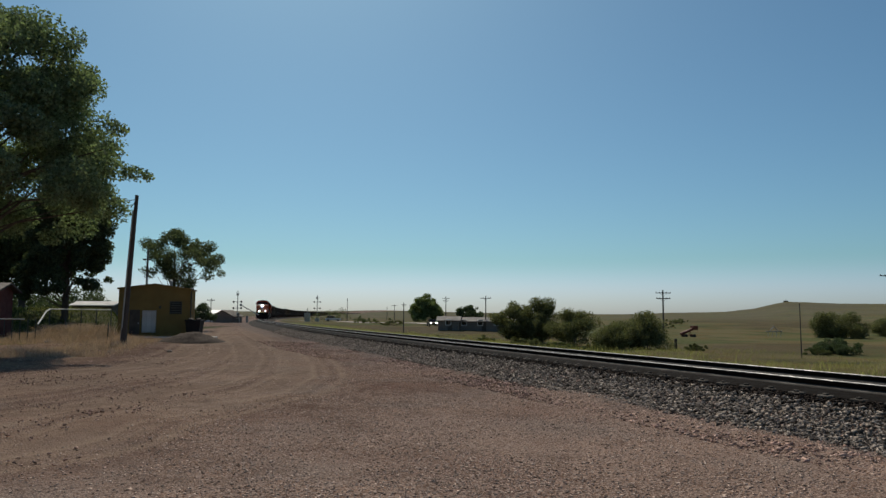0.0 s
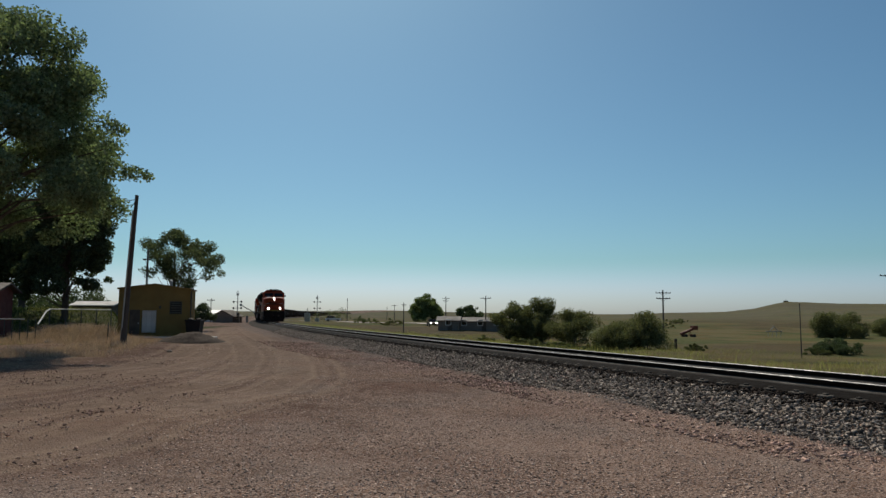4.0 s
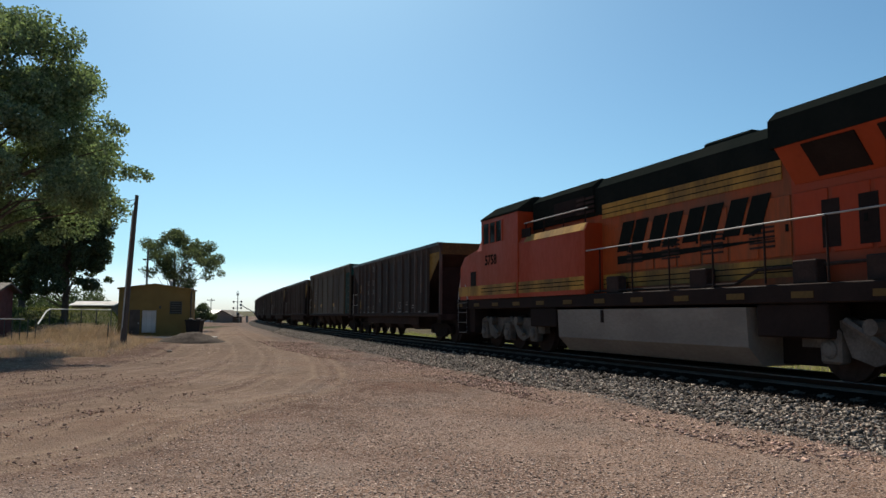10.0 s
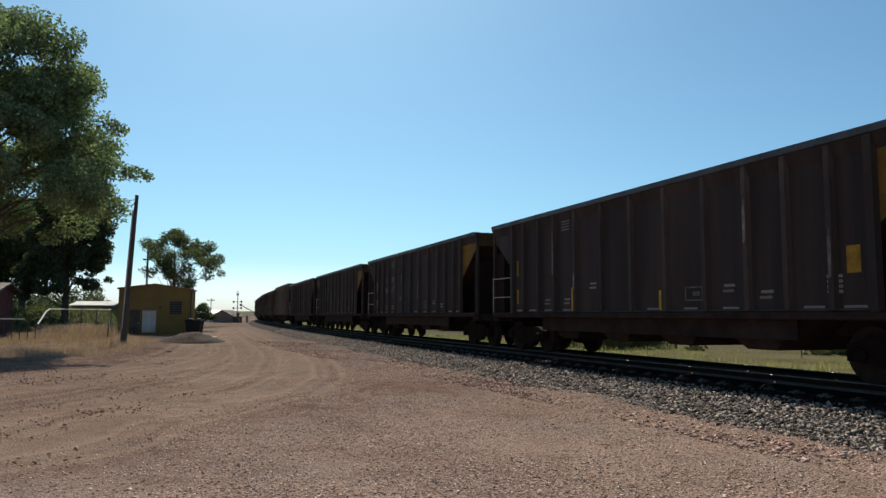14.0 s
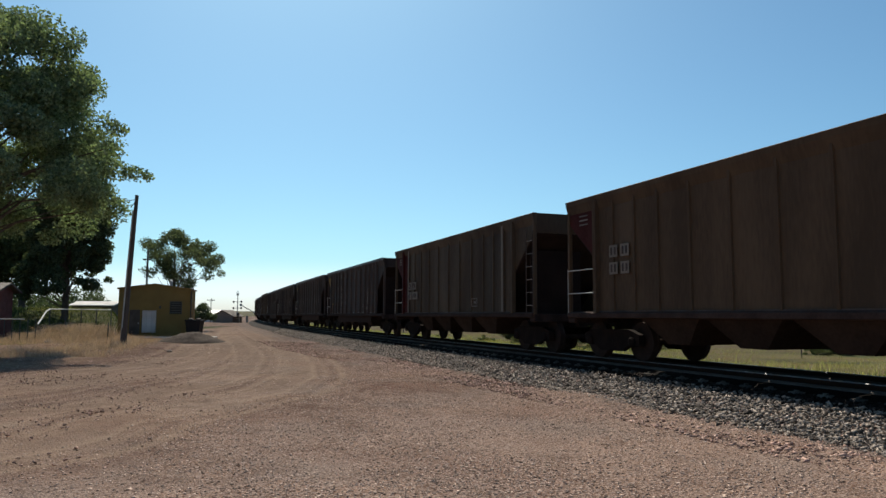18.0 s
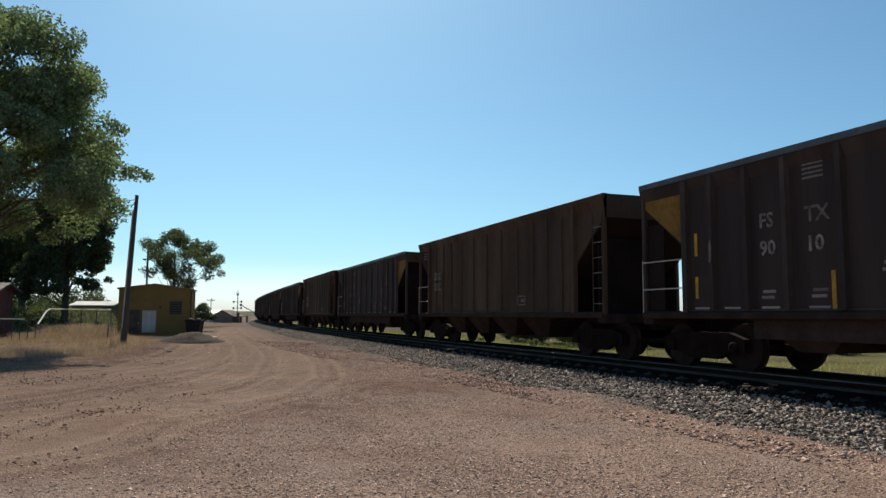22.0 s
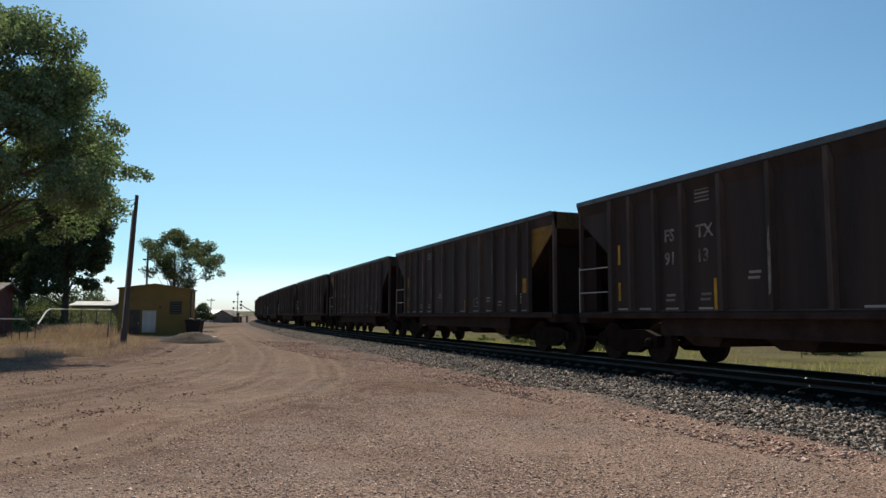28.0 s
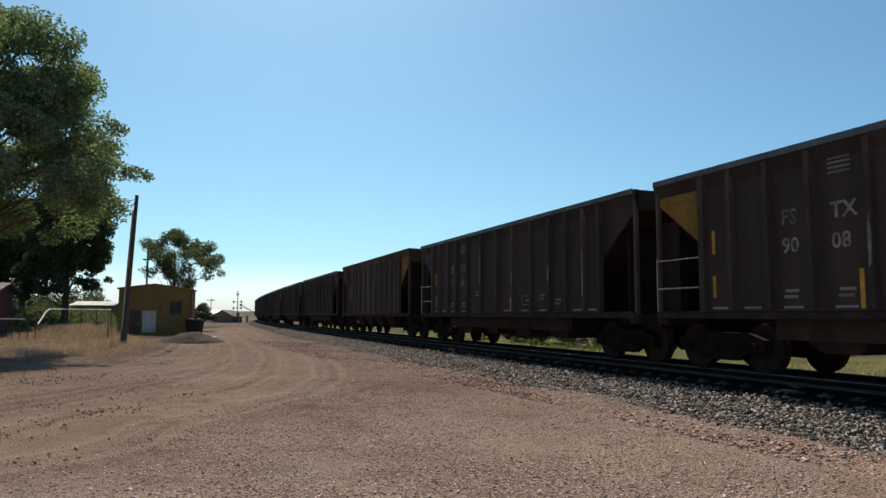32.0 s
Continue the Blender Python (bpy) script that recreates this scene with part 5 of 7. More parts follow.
    for y in (-0.12, 0.0, 0.12):
        put("horn", "horn", "loco_black", lambda s: s.disc((0, 0, 0), "x", [(-0.25, 0.03), (0.1, 0.035), (0.2, 0.09), (0.28, 0.13)], 10), eng, pose(X(10.9), y * 1.6 - 0.75, 4.5))
    part("horn_bracket", Shape().box(X(10.98), X(10.86), -1.0, -0.5, 4.0, 4.46), "loco_black", eng)
    for z0, z1 in ((3.3, 3.4), (3.46, 3.56), (1.7, 1.8)):
        part("end_stripe", Shape().box(X(21.165), X(20.1), -1.062, 1.062, z0, z1), "loco_yellow", hood, "yellow stripe")
    part("rear_door_panel", bx(19.5, 20.15, -1.1, -1.07, 1.8, 3.05), "maroon", eng, "dark red panel")
    drum = [(1.44 * math.copysign(abs(math.cos(a)) ** 0.7, math.cos(a)), 0.63 + 0.5 * math.copysign(abs(math.sin(a)) ** 0.7, math.sin(a))) for a in np.arange(0, 2 * math.pi, math.pi / 12)]
    part("fuel_tank", Shape().prism(drum, "x", X(14.3), X(8.2)), "tank_grey", eng, "dusty brown-grey fuel tank")
    for i in range(5):
        put("tank_strap", "tank_strap", "white_mark", lambda s: s.box(-0.22, 0.22, -0.01, 0.01, 1.0, 1.035), eng, pose(X(8.7 + 1.3 * i), -1.44, 0))
    for k in (-1, 1):
        for a, b in ((8.1, 11.2), (11.8, 13.9)):
            part("air_reservoir", Shape().disc((X(b), 1.28 * k, 1.24), "x", [(0, 0.1), (0.08, 0.17), (b - a - 0.08, 0.17), (b - a, 0.1)], 14), "tank_grey", eng, "grey air reservoir")
    part("centre_fill", bx(2.2, 20.2, -0.62, 0.62, 0.2, 1.3), "loco_black", eng, "dark underframe")
    part("underframe_box", bx(6.6, 8.0, -1.2, 1.2, 0.55, 1.3, 0.03), "loco_black", eng)
    part("rear_underframe_box", bx(14.1, 15.1, -1.2, 1.2, 0.55, 1.3, 0.03), "loco_black", eng)
    loco_truck(eng, X(4.55), False)
    loco_truck(eng, X(17.75), False)
    loco_rails(eng, L, 9.8, 20.1, 1.25)
    loco_ends(eng, L)
    for k in (-1, 1):
        part("mirror", bx(3.2, 3.4, *sorted((1.56 * k, 1.75 * k)), 3.75, 4.0, 0.02), "loco_black", cab_ob)
    part("nose_hatch", Shape().add([(X(2.1), -1.0, 3.68), (X(2.1), -0.62, 3.72), (X(2.5), -0.62, 3.81), (X(2.5), -1.0, 3.78), (X(2.1), -1.0, 3.62), (X(2.1), -0.62, 3.66), (X(2.5), -0.62, 3.73), (X(2.5), -1.0, 3.7)], [(0, 1, 2, 3), (4, 7, 6, 5), (0, 4, 5, 1), (1, 5, 6, 2), (2, 6, 7, 3), (3, 7, 4, 0)]), "fence_metal", nose_ob, "pale hatch")
    return eng, L


def second_locomotive():
    L = 22.3
    X = lambda d: L / 2 - d
    eng = tagged(new("locomotive"), "orange, black and yellow diesel locomotive running cab-last, overhanging radiator roof", "locomotive", group="locomotives of the train")
    bx = lambda d0, d1, y0, y1, z0, z1, c=0.0: Shape().box(X(d1), X(d0), y0, y1, z0, z1, c)
    part("frame", bx(0.75, 21.6, -1.5, 1.5, 1.28, 1.6, 0.02), "loco_black", eng)
    for k in (-1, 1):
        for d in np.arange(1.8, 21.4, 1.5):
            put("sill_block", "sill_block2", "yellow_dirty", lambda s: s.box(-0.22, 0.22, -0.006, 0.006, 1.36, 1.47), eng, pose(X(float(d)), 1.507 * k, 0))
    hood = part("engine_hood", Shape().prism([(-1.0, 1.6), (1.0, 1.6), (1.0, 4.3), (0.75, 4.56), (-0.75, 4.56), (-1.0, 4.3)], "x", X(16.6), X(2.2)), "orange_dirty", eng)
    part("hood_top", Shape().prism([(-1.02, 3.62), (-1.02, 4.32), (-0.76, 4.59), (0.76, 4.59), (1.02, 4.32), (1.02, 3.62)], "x", X(16.6), X(7.1)), "loco_green", hood, "dark green hood roof")
    end = part("hood_end", Shape().prism([(X(6.9), -1.006), (X(2.05), -1.006), (X(1.72), -0.68), (X(1.72), 0.68), (X(2.05), 1.006), (X(6.9), 1.006)], "z", 1.62, 3.95), "orange", eng, "cleaner orange hood end")
    for z0, z1 in ((3.52, 3.6), (3.64, 3.72), (3.76, 3.84), (1.72, 1.8), (1.84, 1.92), (1.96, 2.04)):
        part("end_stripe", Shape().prism([(X(2.6), -1.018), (X(2.05), -1.018), (X(1.708), -0.69), (X(1.708), 0.69), (X(2.05), 1.018), (X(2.6), 1.018)], "z", z0, z1), "loco_yellow", end, "yellow stripe")
    part("end_door", Shape().box(X(1.72), X(1.69), -0.4, 0.35, 1.66, 3.45, 0.01), "orange", end)
    for y in (-0.12, 0.12):
        put("end_light", "end_light", "glass_dark", lambda s: s.disc((0, 0, 0), "x", [(0, 0.09), (0.04, 0.09), (0.05, 0.06)], 12), end, pose(X(1.69), y, 3.62))
    # radiator roof with slanted ends
    wing = Shape().add([(X(0.95), -1.0, 4.12), (X(0.95), 1.0, 4.12), (X(0.95), 1.0, 4.4), (X(0.95), -1.0, 4.4), (X(1.6), -1.5, 4.0), (X(1.6), 1.5, 4.0), (X(1.6), 1.5, 4.45), (X(1.6), -1.5, 4.45), (X(1.9), 1.3, 4.64), (X(1.9), -1.3, 4.64),
                        (X(6.9), -1.5, 3.95), (X(6.9), 1.5, 3.95), (X(6.9), 1.5, 4.45), (X(6.9), -1.5, 4.45), (X(6.9), 1.3, 4.64), (X(6.9), -1.3, 4.64)],
                       [(0, 1, 2, 3), (1, 5, 6, 2), (0, 3, 7, 4), (2, 6, 8, 9, 7, 3), (0, 4, 5, 1), (4, 10, 11, 5), (5, 11, 12, 6), (4, 7, 13, 10), (6, 12, 14, 8), (7, 9, 15, 13), (8, 14, 15, 9), (10, 13, 15, 14, 12, 11)])
    wing_ob = part("radiator_roof", wing, "loco_green", eng, "overhanging dark green radiator roof")
    for k in (-1, 1):
        part("wing_underside", Shape().prism([(1.0 * k, 3.35), (1.02 * k, 3.35), (1.48 * k, 3.97), (1.0 * k, 3.97)], "x", X(6.8), X(2.2)), "orange", wing_ob)
        for a, b in ((2.5, 3.6), (3.8, 4.9), (5.2, 6.3)):
            put("radiator_grille", "wing_grille", "loco_black", lambda s: s.add([(-0.5, 0.03, 3.42), (0.5, 0.03, 3.42), (0.5, 0.42, 3.92), (-0.5, 0.42, 3.92), (-0.5, 0.05, 3.4), (0.5, 0.05, 3.4), (0.5, 0.45, 3.9), (-0.5, 0.45, 3.9)], [(0, 1, 2, 3), (4, 7, 6, 5), (0, 4, 5, 1), (1, 5, 6, 2), (2, 6, 7, 3), (3, 7, 4, 0)]), wing_ob, pose(X((a + b) / 2), 1.02 * k, 0, 0, 0, 0 if k > 0 else 180))
        part("upper_stripe", bx(7.1, 12.85, *sorted((1.0 * k, 1.024 * k)), 3.5, 3.86), "yellow_worn", hood, "yellow stripe")
        for z in (3.6, 3.73):
            part("stripe_line", bx(7.1, 12.85, *sorted((1.024 * k, 1.028 * k)), z, z + 0.02), "loco_green", hood)
        part("lower_stripe", bx(6.95, 12.85, *sorted((1.0 * k, 1.012 * k)), 1.75, 2.08), "yellow_worn", hood, "yellow stripe")
        for z in (1.84, 1.95):
            part("stripe_line", bx(6.95, 12.85, *sorted((1.012 * k, 1.016 * k)), z, z + 0.022), "loco_green", hood)
        for d in np.arange(2.6, 12.6, 0.78):
            door = put("hood_door", "hood_door2", "orange" if d < 7 else "orange_dirty", lambda s: s.box(-0.35, 0.35, -0.012, 0.012, 2.12, 3.2, 0.008), hood, pose(X(float(d)), 1.015 * k, 0))
            put("latch", "hood_latch2", "loco_green", lambda s: s.box(-0.03, 0.03, -0.012, 0.012, 2.55, 2.68), door, pose(0.27, 0.014 * k, 0))
        for d, w, z0, z1 in ((3.2, 0.5, 2.5, 3.1), (4.2, 0.6, 2.3, 3.2), (5.4, 0.35, 2.2, 3.0), (6.1, 0.35, 2.2, 3.0)):
            part("door_opening", bx(d - w / 2, d + w / 2, *sorted((1.02 * k, 1.032 * k)), z0, z1), "loco_black", hood, "dark screened opening")
        for d in (11.4, 10.2, 9.0, 7.8):
            for a in (-0.56, -0.02):
                put("emblem_shape", "emblem_shape2", "loco_green", lambda s: s.prism([(-0.25, 2.6), (0.2, 2.6), (0.48, 3.3), (0.03, 3.3)], "y", -0.006, 0.006), hood, pose(X(d) + a, 1.036 * k, 0), "dark slanted lettering shape")
        part("emblem_underline", Shape().prism([(X(12.2), 2.3), (X(8.6), 2.4), (X(7.2), 2.46), (X(8.6), 2.48), (X(12.2), 2.5)], "y", *sorted((1.024 * k, 1.036 * k))), "loco_green", hood, "dark slanted underline")
    for k in (-1, 1):
        for d in (7.6, 8.9, 10.2, 11.5):
            put("hood_louvre", "hood_louvre", "underframe", lambda s: [s.box(-0.3, 0.3, -0.008, 0.008, 2.3 + 0.09 * r, 2.34 + 0.09 * r) for r in range(5)], hood, pose(X(d), 1.032 * k, 0))
        part("deck_pipe", Shape().tube([(X(12.8), 1.3 * k, 1.66), (X(8.0), 1.3 * k, 1.66), (X(7.6), 1.15 * k, 1.9), (X(3.0), 1.15 * k, 1.95)], 0.035, 6), "underframe", eng)
        for d in (5.0, 6.4, 9.0, 12.0):
            put("deck_box", "deck_box", "underframe", lambda s: s.box(-0.25, 0.25, -0.12, 0.12, 1.6, 2.0, 0.02), eng, pose(X(d), 1.22 * k, 0))
    # wide body ahead of the cab: smooth sides, striped upper edge, a rail on its ledge
    wide = part("equipment_cabin", Shape().prism([(-1.52, 1.6), (1.52, 1.6), (1.52, 3.2), (1.42, 3.4), (-1.42, 3.4), (-1.52, 3.2)], "x", X(16.6), X(12.9)), "orange", eng, "smooth orange equipment cabin")
    for k in (-1, 1):
        part("lower_stripe", bx(12.95, 16.58, *sorted((1.52 * k, 1.532 * k)), 1.72, 2.05), "yellow_worn", wide, "yellow stripe")
        for z in (1.82, 1.93):
            part("stripe_line", bx(12.95, 16.58, *sorted((1.532 * k, 1.536 * k)), z, z + 0.022), "loco_green", wide)
        part("upper_stripe", Shape().prism([(1.523 * k, 3.2), (1.53 * k, 3.21), (1.43 * k, 3.41), (1.423 * k, 3.4)], "x", X(16.2), X(12.95)), "yellow_worn", wide, "yellow stripe on the sloping edge")
        part("ledge_rail", Shape().tube([(X(16.5), 1.36 * k, 3.8), (X(13.0), 1.36 * k, 3.8)], 0.018, 6), "handrail", wide, "pale ledge rail")
        for d in (13.1, 14.2, 15.3, 16.4):
            put("rail_post", "ledge_post", "loco_black", lambda s: s.tube([(0, 0, 3.38), (0, 0, 3.8)], 0.02, 6), wide, pose(X(d), 1.36 * k, 0))
        for d in (13.3, 13.75):
            put("louvre", "cabin_louvre", "underframe", lambda s: [s.box(-0.2, 0.2, -0.01, 0.01, 3.72 + 0.12 * r, 3.78 + 0.12 * r) for r in range(4)], wide, pose(X(d), 1.1 * k, 0))
        part("side_hatch", bx(15.95, 16.5, *sorted((1.43 * k, 1.46 * k)), 3.36, 3.62), "loco_black", wide, "dark opening behind the cab")
    part("exhaust_housing", bx(8.2, 9.6, -0.6, 0.6, 4.56, 4.74, 0.05), "loco_green", eng)
    part("brake_housing", Shape().prism([(-1.05, 3.62), (1.05, 3.62), (1.08, 4.4), (0.8, 4.62), (-0.8, 4.62), (-1.08, 4.4)], "x", X(16.5), X(13.2)), "loco_green", eng)
    for k in (-1, 1):
        part("brake_grille", bx(13.6, 15.2, *sorted((1.07 * k, 1.09 * k)), 3.75, 4.2), "loco_black", eng)
    for y in (-0.25, 0.0, 0.25):
        put("horn", "horn", "loco_black", lambda s: s.disc((0, 0, 0), "x", [(-0.25, 0.03), (0.1, 0.035), (0.2, 0.09), (0.28, 0.13)], 10), eng, pose(X(11.2), y, 4.6))
    # cab and nose at the trailing end
    cab = part("cab", Shape().prism([(-1.54, 1.6), (1.54, 1.6), (1.54, 4.2), (0.95, 4.62), (-0.95, 4.62), (-1.54, 4.2)], "x", X(19.3), X(16.6)), "orange", eng)
    part("cab_front", Shape().add([(X(19.3), -1.54, 3.2), (X(19.3), 1.54, 3.2), (X(19.3), 1.54, 4.2), (X(19.3), 0.95, 4.62), (X(19.3), -0.95, 4.62), (X(19.3), -1.54, 4.2), (X(19.75), -1.5, 3.2), (X(19.75), 1.5, 3.2), (X(19.5), 1.2, 4.2), (X(19.5), -1.2, 4.2)],
                                  [(0, 6, 9, 5), (1, 2, 8, 7), (6, 7, 8, 9), (5, 9, 8, 2, 3, 4), (0, 1, 7, 6), (0, 5, 4, 3, 2, 1)]), "orange", eng)
    part("cab_roof", Shape().prism([(-1.56, 4.18), (1.56, 4.18), (1.56, 4.24), (0.97, 4.65), (-0.97, 4.65), (-1.56, 4.24)], "x", X(19.32), X(16.58)), "loco_green", cab, "dark cab roof")
    nose = part("nose", Shape().prism([(X(19.3), 1.6), (X(21.35), 1.6), (X(21.3), 2.75), (X(20.9), 3.1), (X(19.3), 3.35)], "y", -1.48, 1.48), "orange", eng)
    part("nose_stripe", bx(16.7, 21.3, -1.556, -1.542, 1.72, 2.05), "yellow_worn", cab, "yellow stripe")
    for z in (1.82, 1.93):
        part("stripe_line", bx(16.7, 19.3, -1.56, -1.556, z, z + 0.022), "loco_green", cab)
    part("toilet_door", bx(19.9, 20.35, -1.492, -1.478, 1.9, 2.55), "loco_black", nose, "dark access door")
    for k in (-1, 1):
        win = part("side_window", bx(17.7, 19.1, *sorted((1.54 * k, 1.552 * k)), 3.4, 4.05), "glass_dark", cab, "dark cab side windows")
        for d in (17.68, 18.15, 18.62, 19.12):
            put("window_post", "window_post2", "orange", lambda s: s.box(-0.03, 0.03, -0.012, 0.012, 3.38, 4.08), win, pose(X(d), 1.555 * k, 0))
        words("number_5758", "5758", 0.45, "loco_green", cab, X(19.0 if k < 0 else 17.6), 1.546 * k, 2.7, k, "dark painted unit number")
    part("fuel_tank", Shape().prism([(-1.1, 0.16), (1.1, 0.16), (1.42, 0.5), (1.46, 1.22), (-1.46, 1.22), (-1.42, 0.5)], "x", X(14.4), X(7.6)), "tank_pale", eng, "pale grey flat-sided fuel tank")
    part("centre_fill", bx(2.2, 20.2, -0.62, 0.62, 0.2, 1.3), "loco_black", eng, "dark underframe")
    part("tank_gauge", bx(12.2, 12.3, -1.48, -1.455, 0.9, 1.2), "loco_black", eng)
    for k in (-1, 1):
        part("air_filter_box", bx(14.5, 16.0, *sorted((0.9 * k, 1.45 * k)), 0.75, 1.28, 0.03), "loco_black", eng)
        part("brake_gear_box", bx(5.9, 7.4, *sorted((0.9 * k, 1.42 * k)), 0.7, 1.28, 0.03), "loco_black", eng)
    loco_truck(eng, X(4.3), True)
    loco_truck(eng, X(18.0), True)
    loco_rails(eng, L, 1.9, 16.2, 1.3)
    loco_ends(eng, L)
    return eng, L


def build_train():
    a, la = lead_locomotive()
    TRAIN.append((a, 0.62 + la / 2, 6.4))
    b, lb = second_locomotive()
    TRAIN.append((b, 0.45 + la + lb / 2, 6.85))
    rng = random.Random(9)
    for i in range(50):
        if i < len(CARS):
            c = hopper_car(*CARS[i], dashes=i % 3 == 2)
        else:
            c = hopper_car(rng.choice(["black"] * 6 + ["rust", "brown"]), rng.choice([None, "yellow_end"]), None, None, False)
        TRAIN.append((c, LOCOS + PITCH * (i + 0.5) + SLACK.get(i, 0.0), 6.17))


def front_at(t):
    """Where along the line the train's front coupler is at t seconds."""
    return 186.9 - 20.25 * t - 0.048 * t * t if t < 9 else 191.36 - 21.16 * t + 0.001 * t * t


def motions():
    for thing, q, half in TRAIN:
        rows = []
        for t in range(0, 33):
            s = front_at(t) + q
            x0, y0, _ = on_line(s - half)
            x1, y1, _ = on_line(s + half)
            rows.append((t, pose(float(x0 + x1) / 2, float(y0 + y1) / 2, 0, 0, 0, math.degrees(math.atan2(y0 - y1, x0 - x1)))))
        walk(thing, rows)


build_train()


# ---- trees, bushes and weeds ----
def leaves(centres, radii, count, size, seed, droop=0.3, flat=0.75):
    """Leaf blades in clumps: centres and radii of the clumps, count in all."""
    rng = np.random.RandomState(seed)
    c, r = np.array(centres, float), np.array(radii, float)
    w = r ** 2
    pick = rng.choice(len(c), count, p=w / w.sum())
    d = rng.normal(size=(count, 3))
    d /= np.linalg.norm(d, axis=1)[:, None]
    p = c[pick] + d * (r[pick] * rng.uniform(0.2, 1.0, count) ** 0.55 * rng.uniform(0.88, 1.12, count))[:, None] * np.array([1, 1, flat])
    a = rng.normal(size=(count, 3))
    a[:, 2] -= droop
    a /= np.linalg.norm(a, axis=1)[:, None]
    b = np.cross(a, rng.normal(size=(count, 3)))
    b /= np.linalg.norm(b, axis=1)[:, None]
    n = np.cross(a, b)
    L = (size[0] + (size[1] - size[0]) * rng.rand(count))[:, None]
    v = np.stack([p - a * L * 0.5, p + b * L * 0.36 + n * L * 0.08, p + a * L * 0.55, p - b * L * 0.36 + n * L * 0.08], 1).reshape(-1, 3)
    return v, np.arange(4 * count).reshape(-1, 4)


def tree(name, label, base, height, spread, count, size, leaf, seed, crown_low=0.22, trunk=0.3, clumps=60, clump=0.16, lean=0.0, gaps=0.0, category="tree", profile=None, extra=()):
    """A tree: tapered trunk, limbs to its clumps, and a crown of leaf clumps with an uneven outline."""
    rng = random.Random(seed)
    x0, y0 = base
    z0 = float(ground_height(np.array([x0]), np.array([y0]))[0])
    thing = tagged(new(name), label, category)
    thing.matrix_world = pose(x0, y0, z0)
    centres, radii = [], []
    low, mid = height * crown_low, height * (0.5 + crown_low / 2)
    half = (height - low) / 2
    while len(centres) < clumps:
        u, v, w = rng.uniform(-1, 1), rng.uniform(-1, 1), rng.uniform(-1, 1)
        q = math.sqrt(u * u + v * v + w * w)
        if not 0.45 < q < 1.0 or rng.random() < gaps * (w < 0):
            continue
        narrow = 1.0 - 0.35 * max(0, w) - 0.2 * max(0, -w)
        if profile:
            ring = math.hypot(u, v)
            if ring < 0.05:
                continue
            k = rng.uniform(0.35, 1.0) ** 0.5
            u, v, narrow = u / ring * k, v / ring * k, float(np.interp((w + 1) / 2, *profile)) / spread
        bump = 1 + 0.22 * math.sin(3.1 * u + 5 * w + seed) + 0.12 * math.sin(7 * v + 3 * w)
        if profile:
            bump = 1 + 0.25 * (bump - 1)
        centres.append((u * spread * narrow * bump + lean * height * 0.1, v * spread * narrow * bump, mid + w * half * (0.88 + 0.12 * bump)))
        radii.append(height * clump * rng.uniform(0.55, 1.1))
    for dx, dy, dz, r in extra:
        centres.append((dx, dy, dz))
        radii.append(r)
    wood = Shape()
    top = mid + half * 0.2
    stem = [(0.12 * trunk * math.sin(i * 1.9 + seed), 0.12 * trunk * math.cos(i * 2.3), top * i / 7 - 0.1) for i in range(8)]
    wood.tube(stem, trunk, 9, trunk * 0.3)
    part("trunk", wood, "bark", thing)
    for c in sorted(centres, key=lambda c: rng.random())[: max(5, clumps // 3)]:
        k = rng.uniform(0.3, 0.75)
        f = Vector((0, 0, min(c[2] * k, top * 0.95)))
        t = Vector(c)
        m = f.lerp(t, 0.5) + Vector((rng.uniform(-0.1, 0.1) * spread, rng.uniform(-0.1, 0.1) * spread, 0.05 * height))
        part("limb", Shape().tube([f, f.lerp(m, 0.55), m, t], trunk * 0.2, 6, trunk * 0.04), "bark", thing)
    v, f = leaves(centres, radii, count, size, seed)
    ob = new("crown", big_mesh("crown", v, f, M[leaf]))
    ob.parent = thing
    return thing


def bush(label, base, width, height, count, size, leaf, seed, name="bush", thick=1.0):
    """A low bush: short stems and leaf clumps down to the ground."""
    rng = random.Random(seed)
    x0, y0 = base
    z0 = float(ground_height(np.array([x0]), np.array([y0]))[0])
    thing = tagged(new(name), label, "bush")
    thing.matrix_world = pose(x0, y0, z0)
    centres, radii = [], []
    for i in range(34):
        a, r = rng.uniform(0, 2 * math.pi), math.sqrt(rng.random())
        z = rng.uniform(0.12, 0.95) * (1 - 0.45 * r * r) * (0.8 + 0.3 * rng.random())
        centres.append((math.cos(a) * r * width / 2, math.sin(a) * r * width / 2, z * height))
        radii.append(height * rng.uniform(0.13, 0.24) * thick)
    stems = Shape()
    for c in centres[:12]:
        stems.tube([(c[0] * 0.2, c[1] * 0.2, -0.05), (c[0] * 0.6, c[1] * 0.6, c[2] * 0.5), c], 0.05, 5, 0.012)
    part("stems", stems, "bark", thing)
    v, f = leaves(centres, radii, count, size, seed)
    ob = new("foliage", big_mesh("foliage", v, f, M[leaf]))
    ob.parent = thing
    return thing


